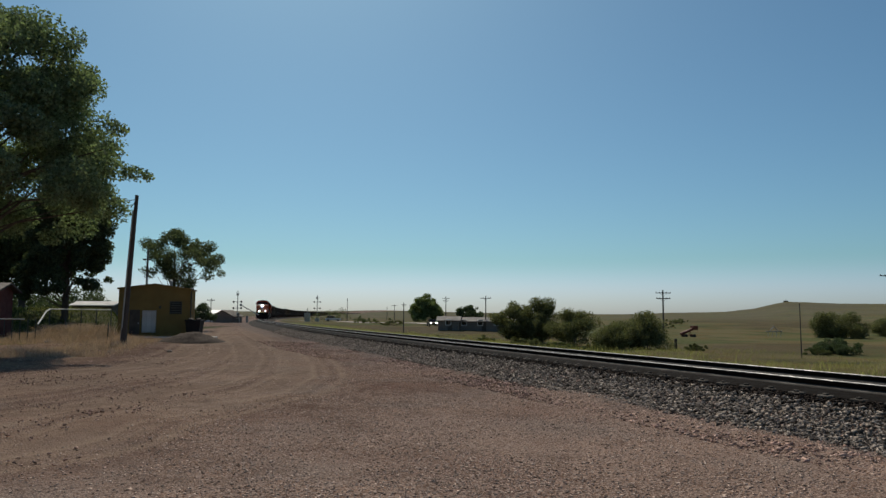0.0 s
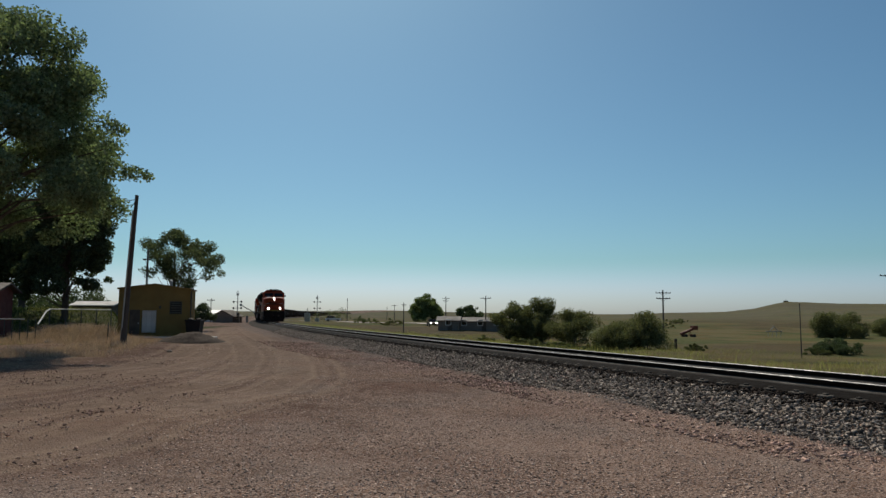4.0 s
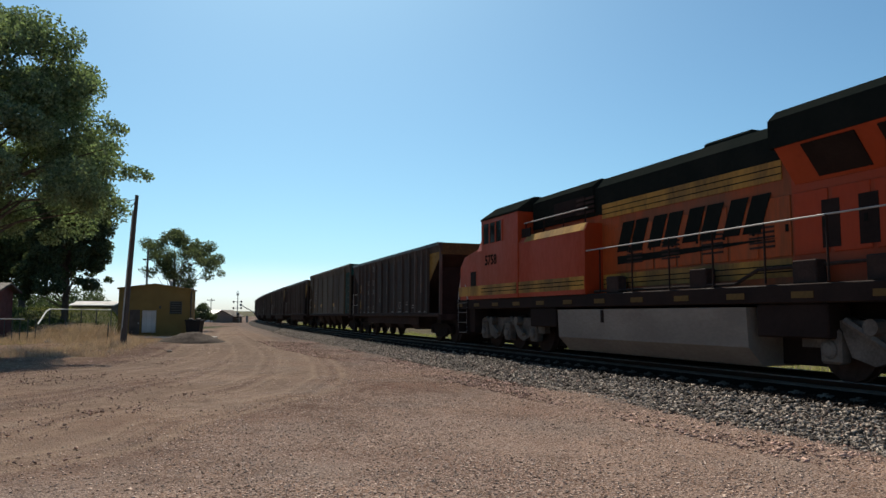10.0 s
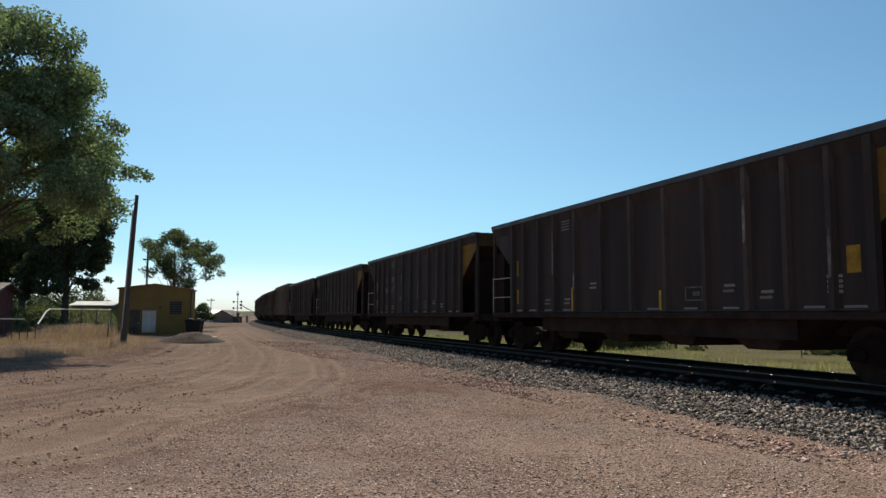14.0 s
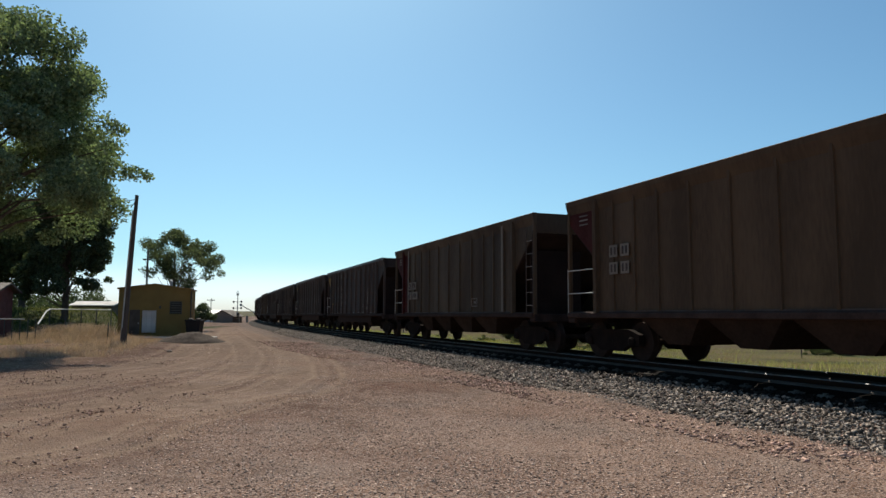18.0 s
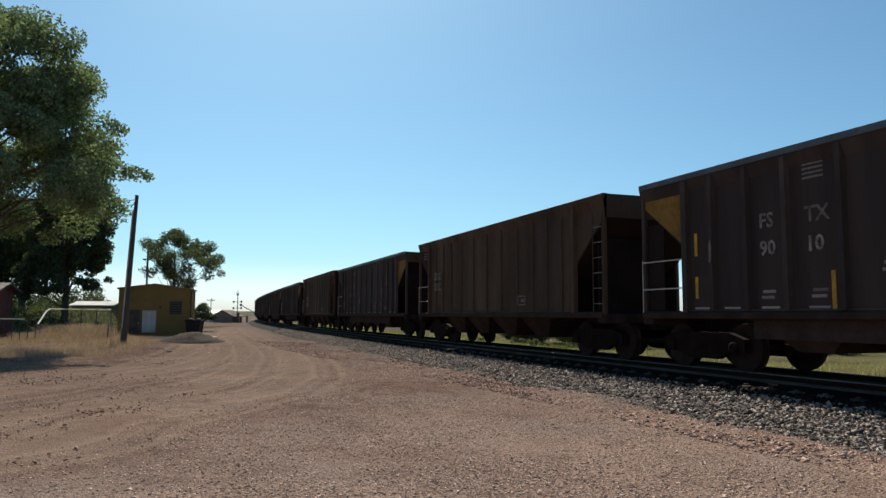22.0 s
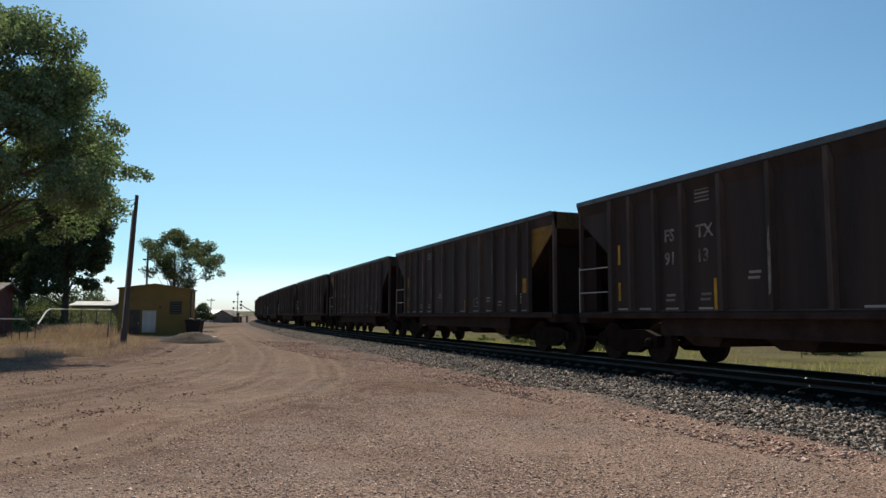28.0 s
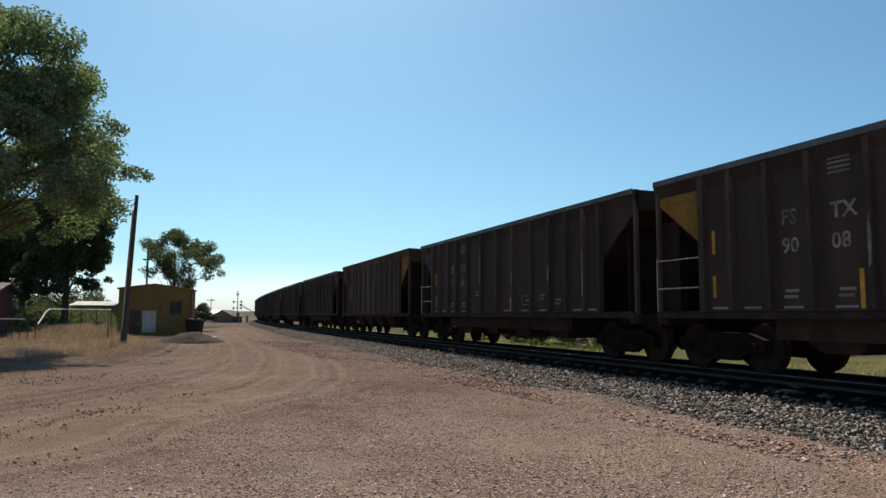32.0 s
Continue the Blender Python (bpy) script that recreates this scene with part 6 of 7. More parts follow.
def blades(name, label, place, count, height, width, material, seed):
    """Grass and weeds: many thin bent blades standing on the ground."""
    rng = np.random.RandomState(seed)
    x, y = place(rng, count)
    count = len(x)
    z = ground_height(x, y)
    h = (height[0] + (height[1] - height[0]) * rng.rand(count) ** 1.6)
    a = rng.uniform(0, 2 * math.pi, count)
    tilt = rng.normal(scale=0.35, size=(count, 2)) * h[:, None]
    w = width * rng.uniform(0.6, 1.4, count)
    dx, dy = np.cos(a) * w, np.sin(a) * w
    v = np.stack([np.stack([x - dx, y - dy, z - 0.02], 1), np.stack([x + dx, y + dy, z - 0.02], 1), np.stack([x + tilt[:, 0] + dx * 0.3, y + tilt[:, 1] + dy * 0.3, z + h], 1), np.stack([x + tilt[:, 0] - dx * 0.3, y + tilt[:, 1] - dy * 0.3, z + h * 0.97], 1)], 1).reshape(-1, 3)
    tagged(new(name, big_mesh(name, v, np.arange(4 * count).reshape(-1, 4), M[material])), label, "grass", kind="stuff")


# ---- the yellow hut and what stands round it ----
def ground_at(x, y):
    return float(ground_height(np.array([x]), np.array([y]))[0])


def hut():
    x0, x1, y0, y1 = -4.75, 0.14, 0.0, 4.2
    z0 = ground_at(-21, 54)
    h = tagged(new("hut"), "small yellow-painted block hut with a low pitched roof", "hut")
    h.matrix_world = pose(-18.75, 53.3, z0, 0, 0, 14)
    eave, ridge, t = 3.5, 3.8, 0.18
    xm = (x0 + x1) / 2
    wx0, wx1, wz0, wz1 = -1.22, -0.46, 1.68, 2.56
    dx0, dx1, dz = -3.15, -2.15, 1.95
    part("front_wall", Shape().box(x0, dx0, y0, y0 + t, 0, eave).box(dx0, dx1, y0, y0 + t, dz, eave).box(dx0, dx1, y0, y0 + t, 0, 0.3).box(dx1, wx0, y0, y0 + t, 0, eave).box(wx0, wx1, y0, y0 + t, 0, wz0).box(wx0, wx1, y0, y0 + t, wz1, eave).box(wx1, x1, y0, y0 + t, 0, eave).prism([(x0, eave), (x1, eave), (xm, ridge)], "y", y0, y0 + t), "yellow_wall", h)
    part("side_wall", Shape().box(x1 - t, x1, y0 + t, y1, 0, eave), "yellow_wall", h)
    part("side_wall", Shape().box(x0, x0 + t, y0 + t, y1, 0, eave), "yellow_wall", h)
    part("back_wall", Shape().box(x0 + t, x1 - t, y1 - t, y1, 0, eave).prism([(x0, eave), (x1, eave), (xm, ridge)], "y", y1 - t, y1), "yellow_wall", h)
    for k in (-1, 1):
        e = x0 - 0.1 if k < 0 else x1 + 0.1
        part("roof_slope", Shape().prism([(xm, ridge + 0.01), (xm, ridge + 0.09), (e, eave + 0.05), (e, eave - 0.04)], "y", y0 - 0.12, y1 + 0.12), "roof_dark", h)
        part("fascia", Shape().prism([(xm, ridge - 0.03), (xm, ridge + 0.07), (e, eave + 0.04), (e, eave - 0.08)], "y", y0 - 0.15, y0 - 0.122), "yellow_wall", h)
    door = part("door", Shape().box(dx0 + 0.02, dx1 - 0.02, y0 + 0.05, y0 + 0.1, 0.32, dz - 0.02, 0.008), "white_door", h, "white boarded door")
    for i in range(3):
        put("door_board", "door_board", "white_door", lambda s: s.box(-0.15, 0.15, -0.012, 0.012, 0.38, dz - 0.1, 0.006), door, pose(dx0 + 0.18 + 0.32 * i, y0 + 0.04, 0))
    side = part("side_door", Shape().box(dx0 - 0.82, dx0 - 0.12, y0 - 0.03, y0 - 0.002, 0.04, dz + 0.02, 0.006), "roof_dark", h, "dark brown boarded panel beside the door")
    part("hasp", Shape().box(dx0 - 0.24, dx0 - 0.16, y0 - 0.05, y0 - 0.03, 0.95, 1.05), "fence_metal", side)
    part("wall_lamp", Shape().box(dx1 + 0.18, dx1 + 0.3, y0 - 0.12, y0 - 0.002, dz + 0.1, dz + 0.3, 0.01), "fence_dark", h)
    part("roof_vent", Shape().disc((xm + 0.9, y0 + 1.6, ridge - 0.1), "z", [(0, 0.1), (0.45, 0.1), (0.46, 0.16), (0.55, 0.05)], 10), "fence_metal", h)
    win = part("window", Shape().box(wx0, wx1, y0 + 0.1, y0 + 0.12, wz0, wz1), "glass_dark", h, "dark window")
    for i in range(5):
        zb = wz0 + (i + 0.5) * (wz1 - wz0) / 5
        part("window_bar", Shape().box(wx0, wx1, y0 + 0.05, y0 + 0.08, zb - 0.03, zb + 0.03), "fence_dark", win)
    part("window_frame", Shape().box(wx0 - 0.04, wx0, y0 - 0.015, y0 + 0.1, wz0, wz1).box(wx1, wx1 + 0.04, y0 - 0.015, y0 + 0.1, wz0, wz1).box(wx0 - 0.04, wx1 + 0.04, y0 - 0.015, y0 + 0.1, wz1, wz1 + 0.04), "fence_dark", win)
    part("window_sill", Shape().box(wx0 - 0.06, wx1 + 0.06, y0 - 0.04, y0 + 0.1, wz0 - 0.05, wz0, 0.01), "yellow_wall", win)
    part("door_frame", Shape().box(dx0 - 0.1, dx0, y0 - 0.03, y0 + 0.05, 0.3, dz + 0.1).box(dx1, dx1 + 0.1, y0 - 0.03, y0 + 0.05, 0.3, dz + 0.1).box(dx0, dx1, y0 - 0.03, y0 + 0.05, dz, dz + 0.1), "yellow_wall", door)
    part("downpipe", Shape().tube([(x1 + 0.06, y0 + 0.1, 0.1), (x1 + 0.06, y0 + 0.1, eave - 0.2), (x1 + 0.22, y0 - 0.1, eave)], 0.05, 7), "fence_dark", h)
    part("foundation", Shape().box(x0 - 0.06, x1 + 0.06, y0 - 0.06, y1 + 0.06, -0.3, 0.06), "concrete", h, "pale concrete footing")
    tagged(part("doorstep", Shape().box(-22.4, -18.9, 49.9, 51.3, z0 - 0.2, z0 + 0.06, 0.02), "concrete"), "pale concrete slab in front of the hut door", "slab")
    tagged(part("kerb_slab", Shape().box(-18.4, -16.0, 51.0, 51.7, z0 - 0.2, z0 + 0.1, 0.02), "concrete"), "pale concrete slab beside the dark bin", "slab")
    b = tagged(new("waste_bin"), "dark plastic waste bin with a wide rim, beside the hut", "bin")
    b.matrix_world = pose(-17.9, 52.4, ground_at(-17.9, 52.4)) @ Matrix.Diagonal((0.82, 0.82, 0.95, 1))
    part("body", Shape().add([(-0.5, -0.45, 0), (0.5, -0.45, 0), (0.5, 0.45, 0), (-0.5, 0.45, 0), (-0.66, -0.55, 1.25), (0.66, -0.55, 1.25), (0.66, 0.55, 1.25), (-0.66, 0.55, 1.25)], [(0, 3, 2, 1), (4, 5, 6, 7), (0, 1, 5, 4), (1, 2, 6, 5), (2, 3, 7, 6), (3, 0, 4, 7)]), "bin", b)
    part("lid", Shape().box(-0.72, 0.72, -0.6, 0.6, 1.25, 1.36, 0.03), "bin", b)
    for sx in (-0.35, 0.35):
        part("bag", Shape().disc((sx, 0, 1.36), "z", [(0, 0.22), (0.06, 0.24), (0.12, 0.12)], 10), "bin", b)
    # heap of gravel
    rng = np.random.RandomState(8)
    r, a = np.meshgrid(np.linspace(0, 1, 14), np.linspace(0, 2 * math.pi, 37)[:-1], indexing="ij")
    hx, hy = r * np.cos(a) * 2.6, r * np.sin(a) * 1.6
    hz = 0.8 * (1 - r) ** 0.8 * (1 + 0.12 * soft_noise(hx, hy, 1.1, 4)) + rng.normal(scale=0.02, size=r.shape) * (r < 1) - 0.05
    i, j = np.arange(13)[:, None] * 36, np.arange(36)[None, :]
    f = np.stack([i + j, i + (j + 1) % 36, i + 36 + (j + 1) % 36, i + 36 + j], -1).reshape(-1, 4)[:, ::-1]
    heap = tagged(new("mound", big_mesh("mound", np.stack([hx, hy, hz], -1).reshape(-1, 3), f, M["gravel_pile"])), "low heap of grey-brown gravel before the hut", "heap")
    heap.matrix_world = pose(-15.1, 43.7, ground_at(-15.1, 43.7)) @ Matrix.Diagonal((0.82, 0.85, 0.9, 1))
    for x, y, w in ((-24.4, 45.5, 0.35), (-22.0, 40.6, 0.22), (-12.0, 32.0, 0.12)):
        v = Shape().disc((0, 0, 0), "z", [(-0.05, w * 0.8), (w * 0.35, w), (w * 0.7, w * 0.55)], 8)
        st = tagged(part("rock", v, "stone"), "single grey stone lying on the dirt", "stone", group="loose rocks in the yard")
        st.matrix_world = pose(x, y, ground_at(x, y), 0, 0, 40 * x)


hut()


def utility_pole(label, x, y, height, r=0.14, arms=(), lean=(0, 0), insulators=True, name="utility_pole"):
    """A wooden pole; arms: (height, half length, turn in degrees)."""
    p = tagged(new(name), label, "utility pole", group="utility poles")
    p.matrix_world = pose(x, y, ground_at(x, y))
    part("post", Shape().tube([(0, 0, -0.3), (lean[0] * 0.5, lean[1] * 0.5, height / 2), (lean[0], lean[1], height)], r, 10, r * 0.7), "pole_wood", p)
    for z, half, turn in arms:
        arm = part("crossarm", Shape().box(-half, half, -0.05, 0.05, -0.06, 0.06, 0.01), "pole_wood", p)
        arm.matrix_local = pose(lean[0] * z / height, lean[1] * z / height - r, z, 0, 0, turn)
        if insulators:
            for k in (-0.92, -0.45, 0.45, 0.92):
                put("insulator", "insulator", "fence_dark", lambda s: s.disc((0, 0, 0), "z", [(0, 0.03), (0.05, 0.055), (0.12, 0.05), (0.16, 0.02)], 8), arm, pose(half * k, 0, 0.06))
        part("brace", Shape().tube([(-half * 0.5, 0, 0), (0, 0, -0.5), (half * 0.5, 0, 0)], 0.02, 5), "pole_wood", arm)
    return p


pole = utility_pole("weathered wooden utility pole leaning slightly, conduit up its side", -17.55, 40.0, 8.3, 0.135, lean=(0.4, 0.0))
part("conduit", Shape().tube([(-0.13, -0.06, 0), (0.07, -0.06, 4.1), (0.245, -0.06, 7.4)], 0.045, 6), "fence_metal", pole, "pale grey conduit")
part("wire", Shape().tube([(0.42, 0, 8.05), (-1.0, 0, 7.92), (-2.6, 0, 7.9), (-6, 0, 8.1)], 0.02, 5), "wire", pole)
part("base_guard", Shape().disc((0, 0, 0), "z", [(-0.1, 0.19), (0.5, 0.16), (0.9, 0.13)], 10), "pole_wood", pole)
part("wire_bracket", Shape().tube([(0.42, 0, 8.0), (0.2, -0.1, 7.7)], 0.03, 5), "fence_dark", pole)
p2 = utility_pole("thin wooden pole behind the hut with a side arm", -24.6, 60.0, 7.0, 0.1, arms=((6.2, 0.35, 0),), insulators=False)

tree("cottonwood_tree", "large dark green cottonwood tree with ragged edge", (-21.2, 29.5), 16.2, 7.3, 200000, (0.095, 0.18), "leaf_cottonwood", 3, crown_low=0.32, trunk=0.5, clumps=340, clump=0.068, profile=([0, 0.2, 0.35, 0.576, 0.726, 0.85, 1.0], [6.7, 7.4, 7.0, 6.0, 4.8, 2.6, 0.3]), extra=((6.9, 0, 7.7, 0.8), (7.6, 0.2, 7.6, 0.6), (8.3, 0.3, 7.5, 0.5), (8.8, 0.3, 7.4, 0.3), (6.9, 0, 9.5, 0.8), (7.5, 0.2, 9.4, 0.5), (6.6, -0.5, 6.3, 0.7), (6.3, 0, 11.2, 0.6), (5.6, 0, 13.2, 0.6), (7.2, 0, 8.5, 0.5)))
tree("tree", "tall dark green tree beyond the fence", (-29.2, 56.0), 11.6, 3.8, 70000, (0.12, 0.24), "leaf_dark", 5, crown_low=0.12, trunk=0.28, clumps=300, clump=0.058, profile=([0, 0.15, 0.35, 0.7, 1.0], [3.3, 3.5, 3.0, 2.6, 1.2]))
tree("tree", "dark green leafy tree beyond the fence", (-37.5, 62.0), 10.0, 5.0, 26000, (0.18, 0.32), "leaf_dark", 6, crown_low=0.26, trunk=0.3, clumps=90, clump=0.17)
tree("tree", "broad dark green tree behind the lawn", (-43.0, 74.0), 11.5, 5.6, 30000, (0.2, 0.36), "leaf_dark", 16, crown_low=0.33, trunk=0.35, clumps=140, clump=0.13)
tree("tree", "open-crowned green tree behind the hut, bare twigs showing", (-28.3, 76.0), 10.6, 4.3, 22000, (0.11, 0.21), "leaf_elm", 7, crown_low=0.4, trunk=0.26, clumps=80, clump=0.09, lean=0.4, gaps=0.4)
tree("tree", "small dark round tree in the town", (-39.8, 120.0), 3.2, 1.8, 5000, (0.16, 0.3), "leaf_dark", 8, crown_low=0.1, trunk=0.15, clumps=36, clump=0.24)

for i, (x, y, w, h) in enumerate(((-66.0, 108.0, 8.5, 6.8), (-60.0, 110.0, 8.0, 6.2), (-54.0, 108.0, 8.0, 6.4), (-73.0, 112.0, 9.0, 7.4))):
    bush("tall dark green hedge bush behind the town houses", (x, y), w, h, 9000, (0.18, 0.34), "leaf_dark", 80 + i, thick=1.3)


def dry_patch(rng, n):
    x, y = rng.uniform(-33, -11, n), rng.uniform(27, 49, n)
    off = -x - 11.8 - np.maximum(0, y - 24) * 0.27 + 0.9 * soft_noise(x, y, 3.0, 5)
    keep = (off > rng.uniform(-0.5, 2.5, n)) & ~((x > -24.6) & (y > 50)) & (soft_noise(x, y, 5.0, 31) > rng.uniform(-1.8, 0.2, n)) & ~((y < 39 + 2 * soft_noise(x, y, 3.0, 33)) & (x < -18.0))
    return x[keep], y[keep]


def green_patch(rng, n):
    x, y = rng.uniform(-42, -14, n), rng.uniform(27, 66, n)
    keep = (-x - 17.5 - np.maximum(0, y - 24) * 0.27 + 1.2 * soft_noise(x, y, 4.0, 9) > rng.uniform(0, 5, n)) & ~((x > -24.6) & (y > 50))
    return x[keep], y[keep]


def field(rng, n):
    s = -20 + 150 * rng.rand(n)
    o = -(4.2 + 46 * rng.rand(n) ** 1.7)
    x, y, _ = on_line(s, o)
    return x, y


def tall_weeds(rng, n):
    s = 14 + 110 * rng.rand(n)
    o = -(7.5 + 32 * rng.rand(n) ** 1.2)
    x, y, _ = on_line(s, o)
    keep = soft_noise(x, y, 9.0, 37) + 0.5 * soft_noise(x, y, 3.0, 38) > rng.uniform(-0.1, 0.9, n)
    return x[keep], y[keep]


def dry_stand(rng, n):
    x, y = rng.uniform(-25.4, -18.6, n), rng.uniform(42.0, 48.8, n)
    d = soft_noise(x, y, 2.2, 51) + 0.6 * soft_noise(x, y, 0.8, 52)
    keep = (d > rng.uniform(-1.2, 0.6, n)) & (-x - 20.5 - (48.8 - y) * 0.1 > rng.uniform(0, 1.6, n)) & ~((x > -23.6) & (y > 48.3))
    return x[keep], y[keep]


def dry_back(rng, n):
    x, y = dry_stand(rng, n)
    keep = (y > 45.2 + 0.8 * soft_noise(x, y, 1.5, 53)) & (x < -21.8)
    return x[keep], y[keep]


blades("dry_grass", "pinkish dry grass standing before the hut", dry_stand, 60000, (0.12, 0.6), 0.006, "dry_weed", 47)
blades("dry_grass", "tall pinkish dry grass along the pipe fence", dry_back, 60000, (0.3, 0.95), 0.007, "dry_weed", 48)
blades("tall_weeds", "clumps of tall green weeds beyond the track", tall_weeds, 60000, (0.1, 0.5), 0.012, "green_weed", 46)
blades("dry_weeds", "tall dry straw-coloured weeds along the fence", dry_patch, 130000, (0.05, 0.34), 0.006, "dry_weed", 41)
blades("green_weeds", "green weeds behind the fence", green_patch, 22000, (0.08, 0.34), 0.009, "green_weed", 42)
def lawn(rng, n):
    x, y = rng.uniform(-48, -23.4, n), rng.uniform(46.5, 80, n)
    keep = -x - 23.2 - (y - 47) * 0.12 > 0
    return x[keep], y[keep]


blades("lawn_grass", "green lawn grass behind the pipe fence", lawn, 26000, (0.06, 0.2), 0.02, "lawn", 44)
blades("field_grass", "yellow-green grass beside the track", field, 42000, (0.06, 0.3), 0.014, "green_weed", 43)


# ---- fence, shed and houses on the town side ----
def fences():
    f = tagged(new("fence"), "grey pipe fence round the yard with dark pickets", "fence")
    zf = -0.6
    a, b = (-22.4, 49.0), (-25.2, 46.5)
    pts = [(a[0], a[1], 1.35), (b[0], b[1], 1.37)]
    part("top_rail", Shape().tube(pts, 0.035, 7), "fence_metal", f)
    part("sloping_rail", Shape().tube([(b[0], b[1], 1.37), (-24.9, 45.5, 1.2), (-23.6, 42.3, 0.45)], 0.05, 7), "fence_metal", f, "pale sloping pipe")
    part("low_rail", Shape().tube([(-24.2, 42.0, 0.75), (-32, 41.0, 0.8)], 0.035, 7), "fence_metal", f)
    for t in np.linspace(0, 1, 5):
        x, y = a[0] + (b[0] - a[0]) * t, a[1] + (b[1] - a[1]) * t
        put("post", "fence_post", "fence_dark", lambda s: s.tube([(0, 0, 0), (0, 0, 2.0)], 0.035, 6), f, pose(float(x), float(y), zf))
    for i in range(20):
        put("picket", "fence_picket", "fence_dark", lambda s: s.tube([(0, 0, 0), (0, 0, 1.36)], 0.026, 5), f, pose(-23.6 - 0.42 * i, 42.1 - 0.055 * i, zf))
    g = tagged(new("marker_post"), "thin dark metal post among the dry weeds", "post")
    g.matrix_world = pose(-21.2, 46.0, -0.6)
    part("shaft", Shape().tube([(0, 0, -0.2), (0.02, 0, 1.15)], 0.035, 6), "fence_dark", g)


fences()


def house(name, label, x, y, w, d, eave, ridge, wall, roof, turn=0, windows=2):
    """A plain house with a pitched roof."""
    h = tagged(new(name), label, name.split("_")[-1])
    h.matrix_world = pose(x, y, ground_at(x, y), 0, 0, turn)
    part("wall", Shape().box(-w / 2, w / 2, -d / 2, d / 2, -0.6, eave).prism([(-d / 2, eave), (d / 2, eave), (0, ridge - 0.05)], "x", -w / 2, w / 2), wall, h)
    for k in (-1, 1):
        part("roof_slope", Shape().prism([(0, ridge), (0, ridge + 0.12), (k * (d / 2 + 0.4), eave), (k * (d / 2 + 0.4), eave - 0.12)], "x", -w / 2 - 0.4, w / 2 + 0.4), roof, h)
    for i in range(windows):
        wx = -w / 2 + w * (i + 0.5) / windows
        win = part("window", Shape().box(wx - 0.5, wx + 0.5, -d / 2 - 0.03, -d / 2, 1.0, 2.0), "glass_dark", h)
        part("window_frame", Shape().box(wx - 0.58, wx - 0.5, -d / 2 - 0.05, -d / 2, 0.92, 2.08).box(wx + 0.5, wx + 0.58, -d / 2 - 0.05, -d / 2, 0.92, 2.08).box(wx - 0.5, wx + 0.5, -d / 2 - 0.05, -d / 2, 2.0, 2.08).box(wx - 0.5, wx + 0.5, -d / 2 - 0.05, -d / 2, 0.92, 1.0), "white_paint", win)
    part("door", Shape().box(-0.45 + w * 0.08, 0.45 + w * 0.08, -d / 2 - 0.04, -d / 2, -0.3, 1.95), "roof_dark", h)
    return h


house("red_shed", "dark red wooden shed at the edge of the yard", -29.9, 45.5, 4.2, 3.0, 2.9, 3.3, "red_shed", "roof_dark", 12, 1)
house("long_house", "long low house with a white metal roof", -43.6, 92.0, 4.6, 5.0, 2.75, 3.15, "roof_dark", "concrete", 6, 2)
house("dark_house", "low house with a dark pitched roof", -44.5, 150.0, 4.2, 4.4, 1.3, 2.5, "grey_siding", "roof_dark", 80, 1)
house("white_house", "small white house by the road", -51.5, 165.0, 5.0, 4.0, 1.8, 2.6, "white_paint", "white_paint", 10, 2)
house("grey_house", "long grey low house across the track", 8.0, 152.0, 10.0, 6.0, 1.8, 2.5, "grey_siding", "grey_siding", -6, 3)
house("grey_house", "small grey house with a grey roof", 1.4, 150.0, 4.2, 5.0, 1.9, 2.6, "grey_siding", "grey_siding", -6, 1)
house("grey_house", "grey house with a white roof edge behind the willows", 15.5, 158.0, 9.0, 5.0, 1.9, 2.5, "grey_siding", "white_paint", -4, 3)

# ---- the far side of the line: willows, bushes, poles ----
tree("willow_tree", "grey-green willow clump in the field", (10.4, 104.0), 5.4, 3.2, 26000, (0.12, 0.23), "leaf_willow", 21, crown_low=0.0, trunk=0.14, clumps=60, clump=0.2)
tree("willow_tree", "tall grey-green willow in the field", (13.9, 102.0), 6.0, 2.8, 26000, (0.12, 0.23), "leaf_willow", 22, crown_low=0.0, trunk=0.14, clumps=60, clump=0.2)
tree("willow_tree", "broad grey-green willow in the field", (17.2, 95.0), 5.0, 2.8, 18000, (0.11, 0.21), "leaf_willow", 23, crown_low=0.0, trunk=0.14, clumps=60, clump=0.22)
bush("low spreading willow bush in the field", (21.0, 86.0), 6.4, 4.0, 22000, (0.105, 0.2), "leaf_willow", 24, thick=1.3)
bush("low willow bush at the end of the row", (24.6, 87.0), 4.2, 5.0, 19000, (0.105, 0.2), "leaf_willow", 25, thick=1.3)
tree("tree", "round green tree beyond the track", (-5.6, 236.0), 8.4, 5.6, 34000, (0.2, 0.4), "leaf_ash", 26, crown_low=0.0, trunk=0.25, clumps=120, clump=0.17, profile=([0, 0.15, 0.45, 0.75, 1.0], [4.2, 5.4, 5.0, 3.4, 1.0]))
tree("tree", "low dark tree behind the grey houses", (8.6, 230.0), 4.6, 4.6, 5000, (0.3, 0.55), "leaf_dark", 27, crown_low=0.02, trunk=0.2, clumps=44, clump=0.26)
bush("rounded grey-green bush in the dry field", (72.4, 133.0), 8.6, 5.4, 30800, (0.12, 0.24), "leaf_willow", 28, thick=1.35)
bush("grey-green bush at the end of the field", (90.5, 145.0), 8.0, 4.6, 19800, (0.12, 0.24), "leaf_willow", 29, thick=1.35)
bush("dark brush heap in the grass", (40.9, 75.5), 4.0, 1.7, 15400, (0.072, 0.15), "leaf_dark", 31, thick=1.7)
bush("low sage bush in the grass", (38.0, 74.0), 2.6, 0.9, 5500, (0.06, 0.12), "leaf_sage", 32)
bush("low sage bush at the field's edge", (47.5, 74.0), 3.0, 1.3, 6600, (0.06, 0.12), "leaf_sage", 33)
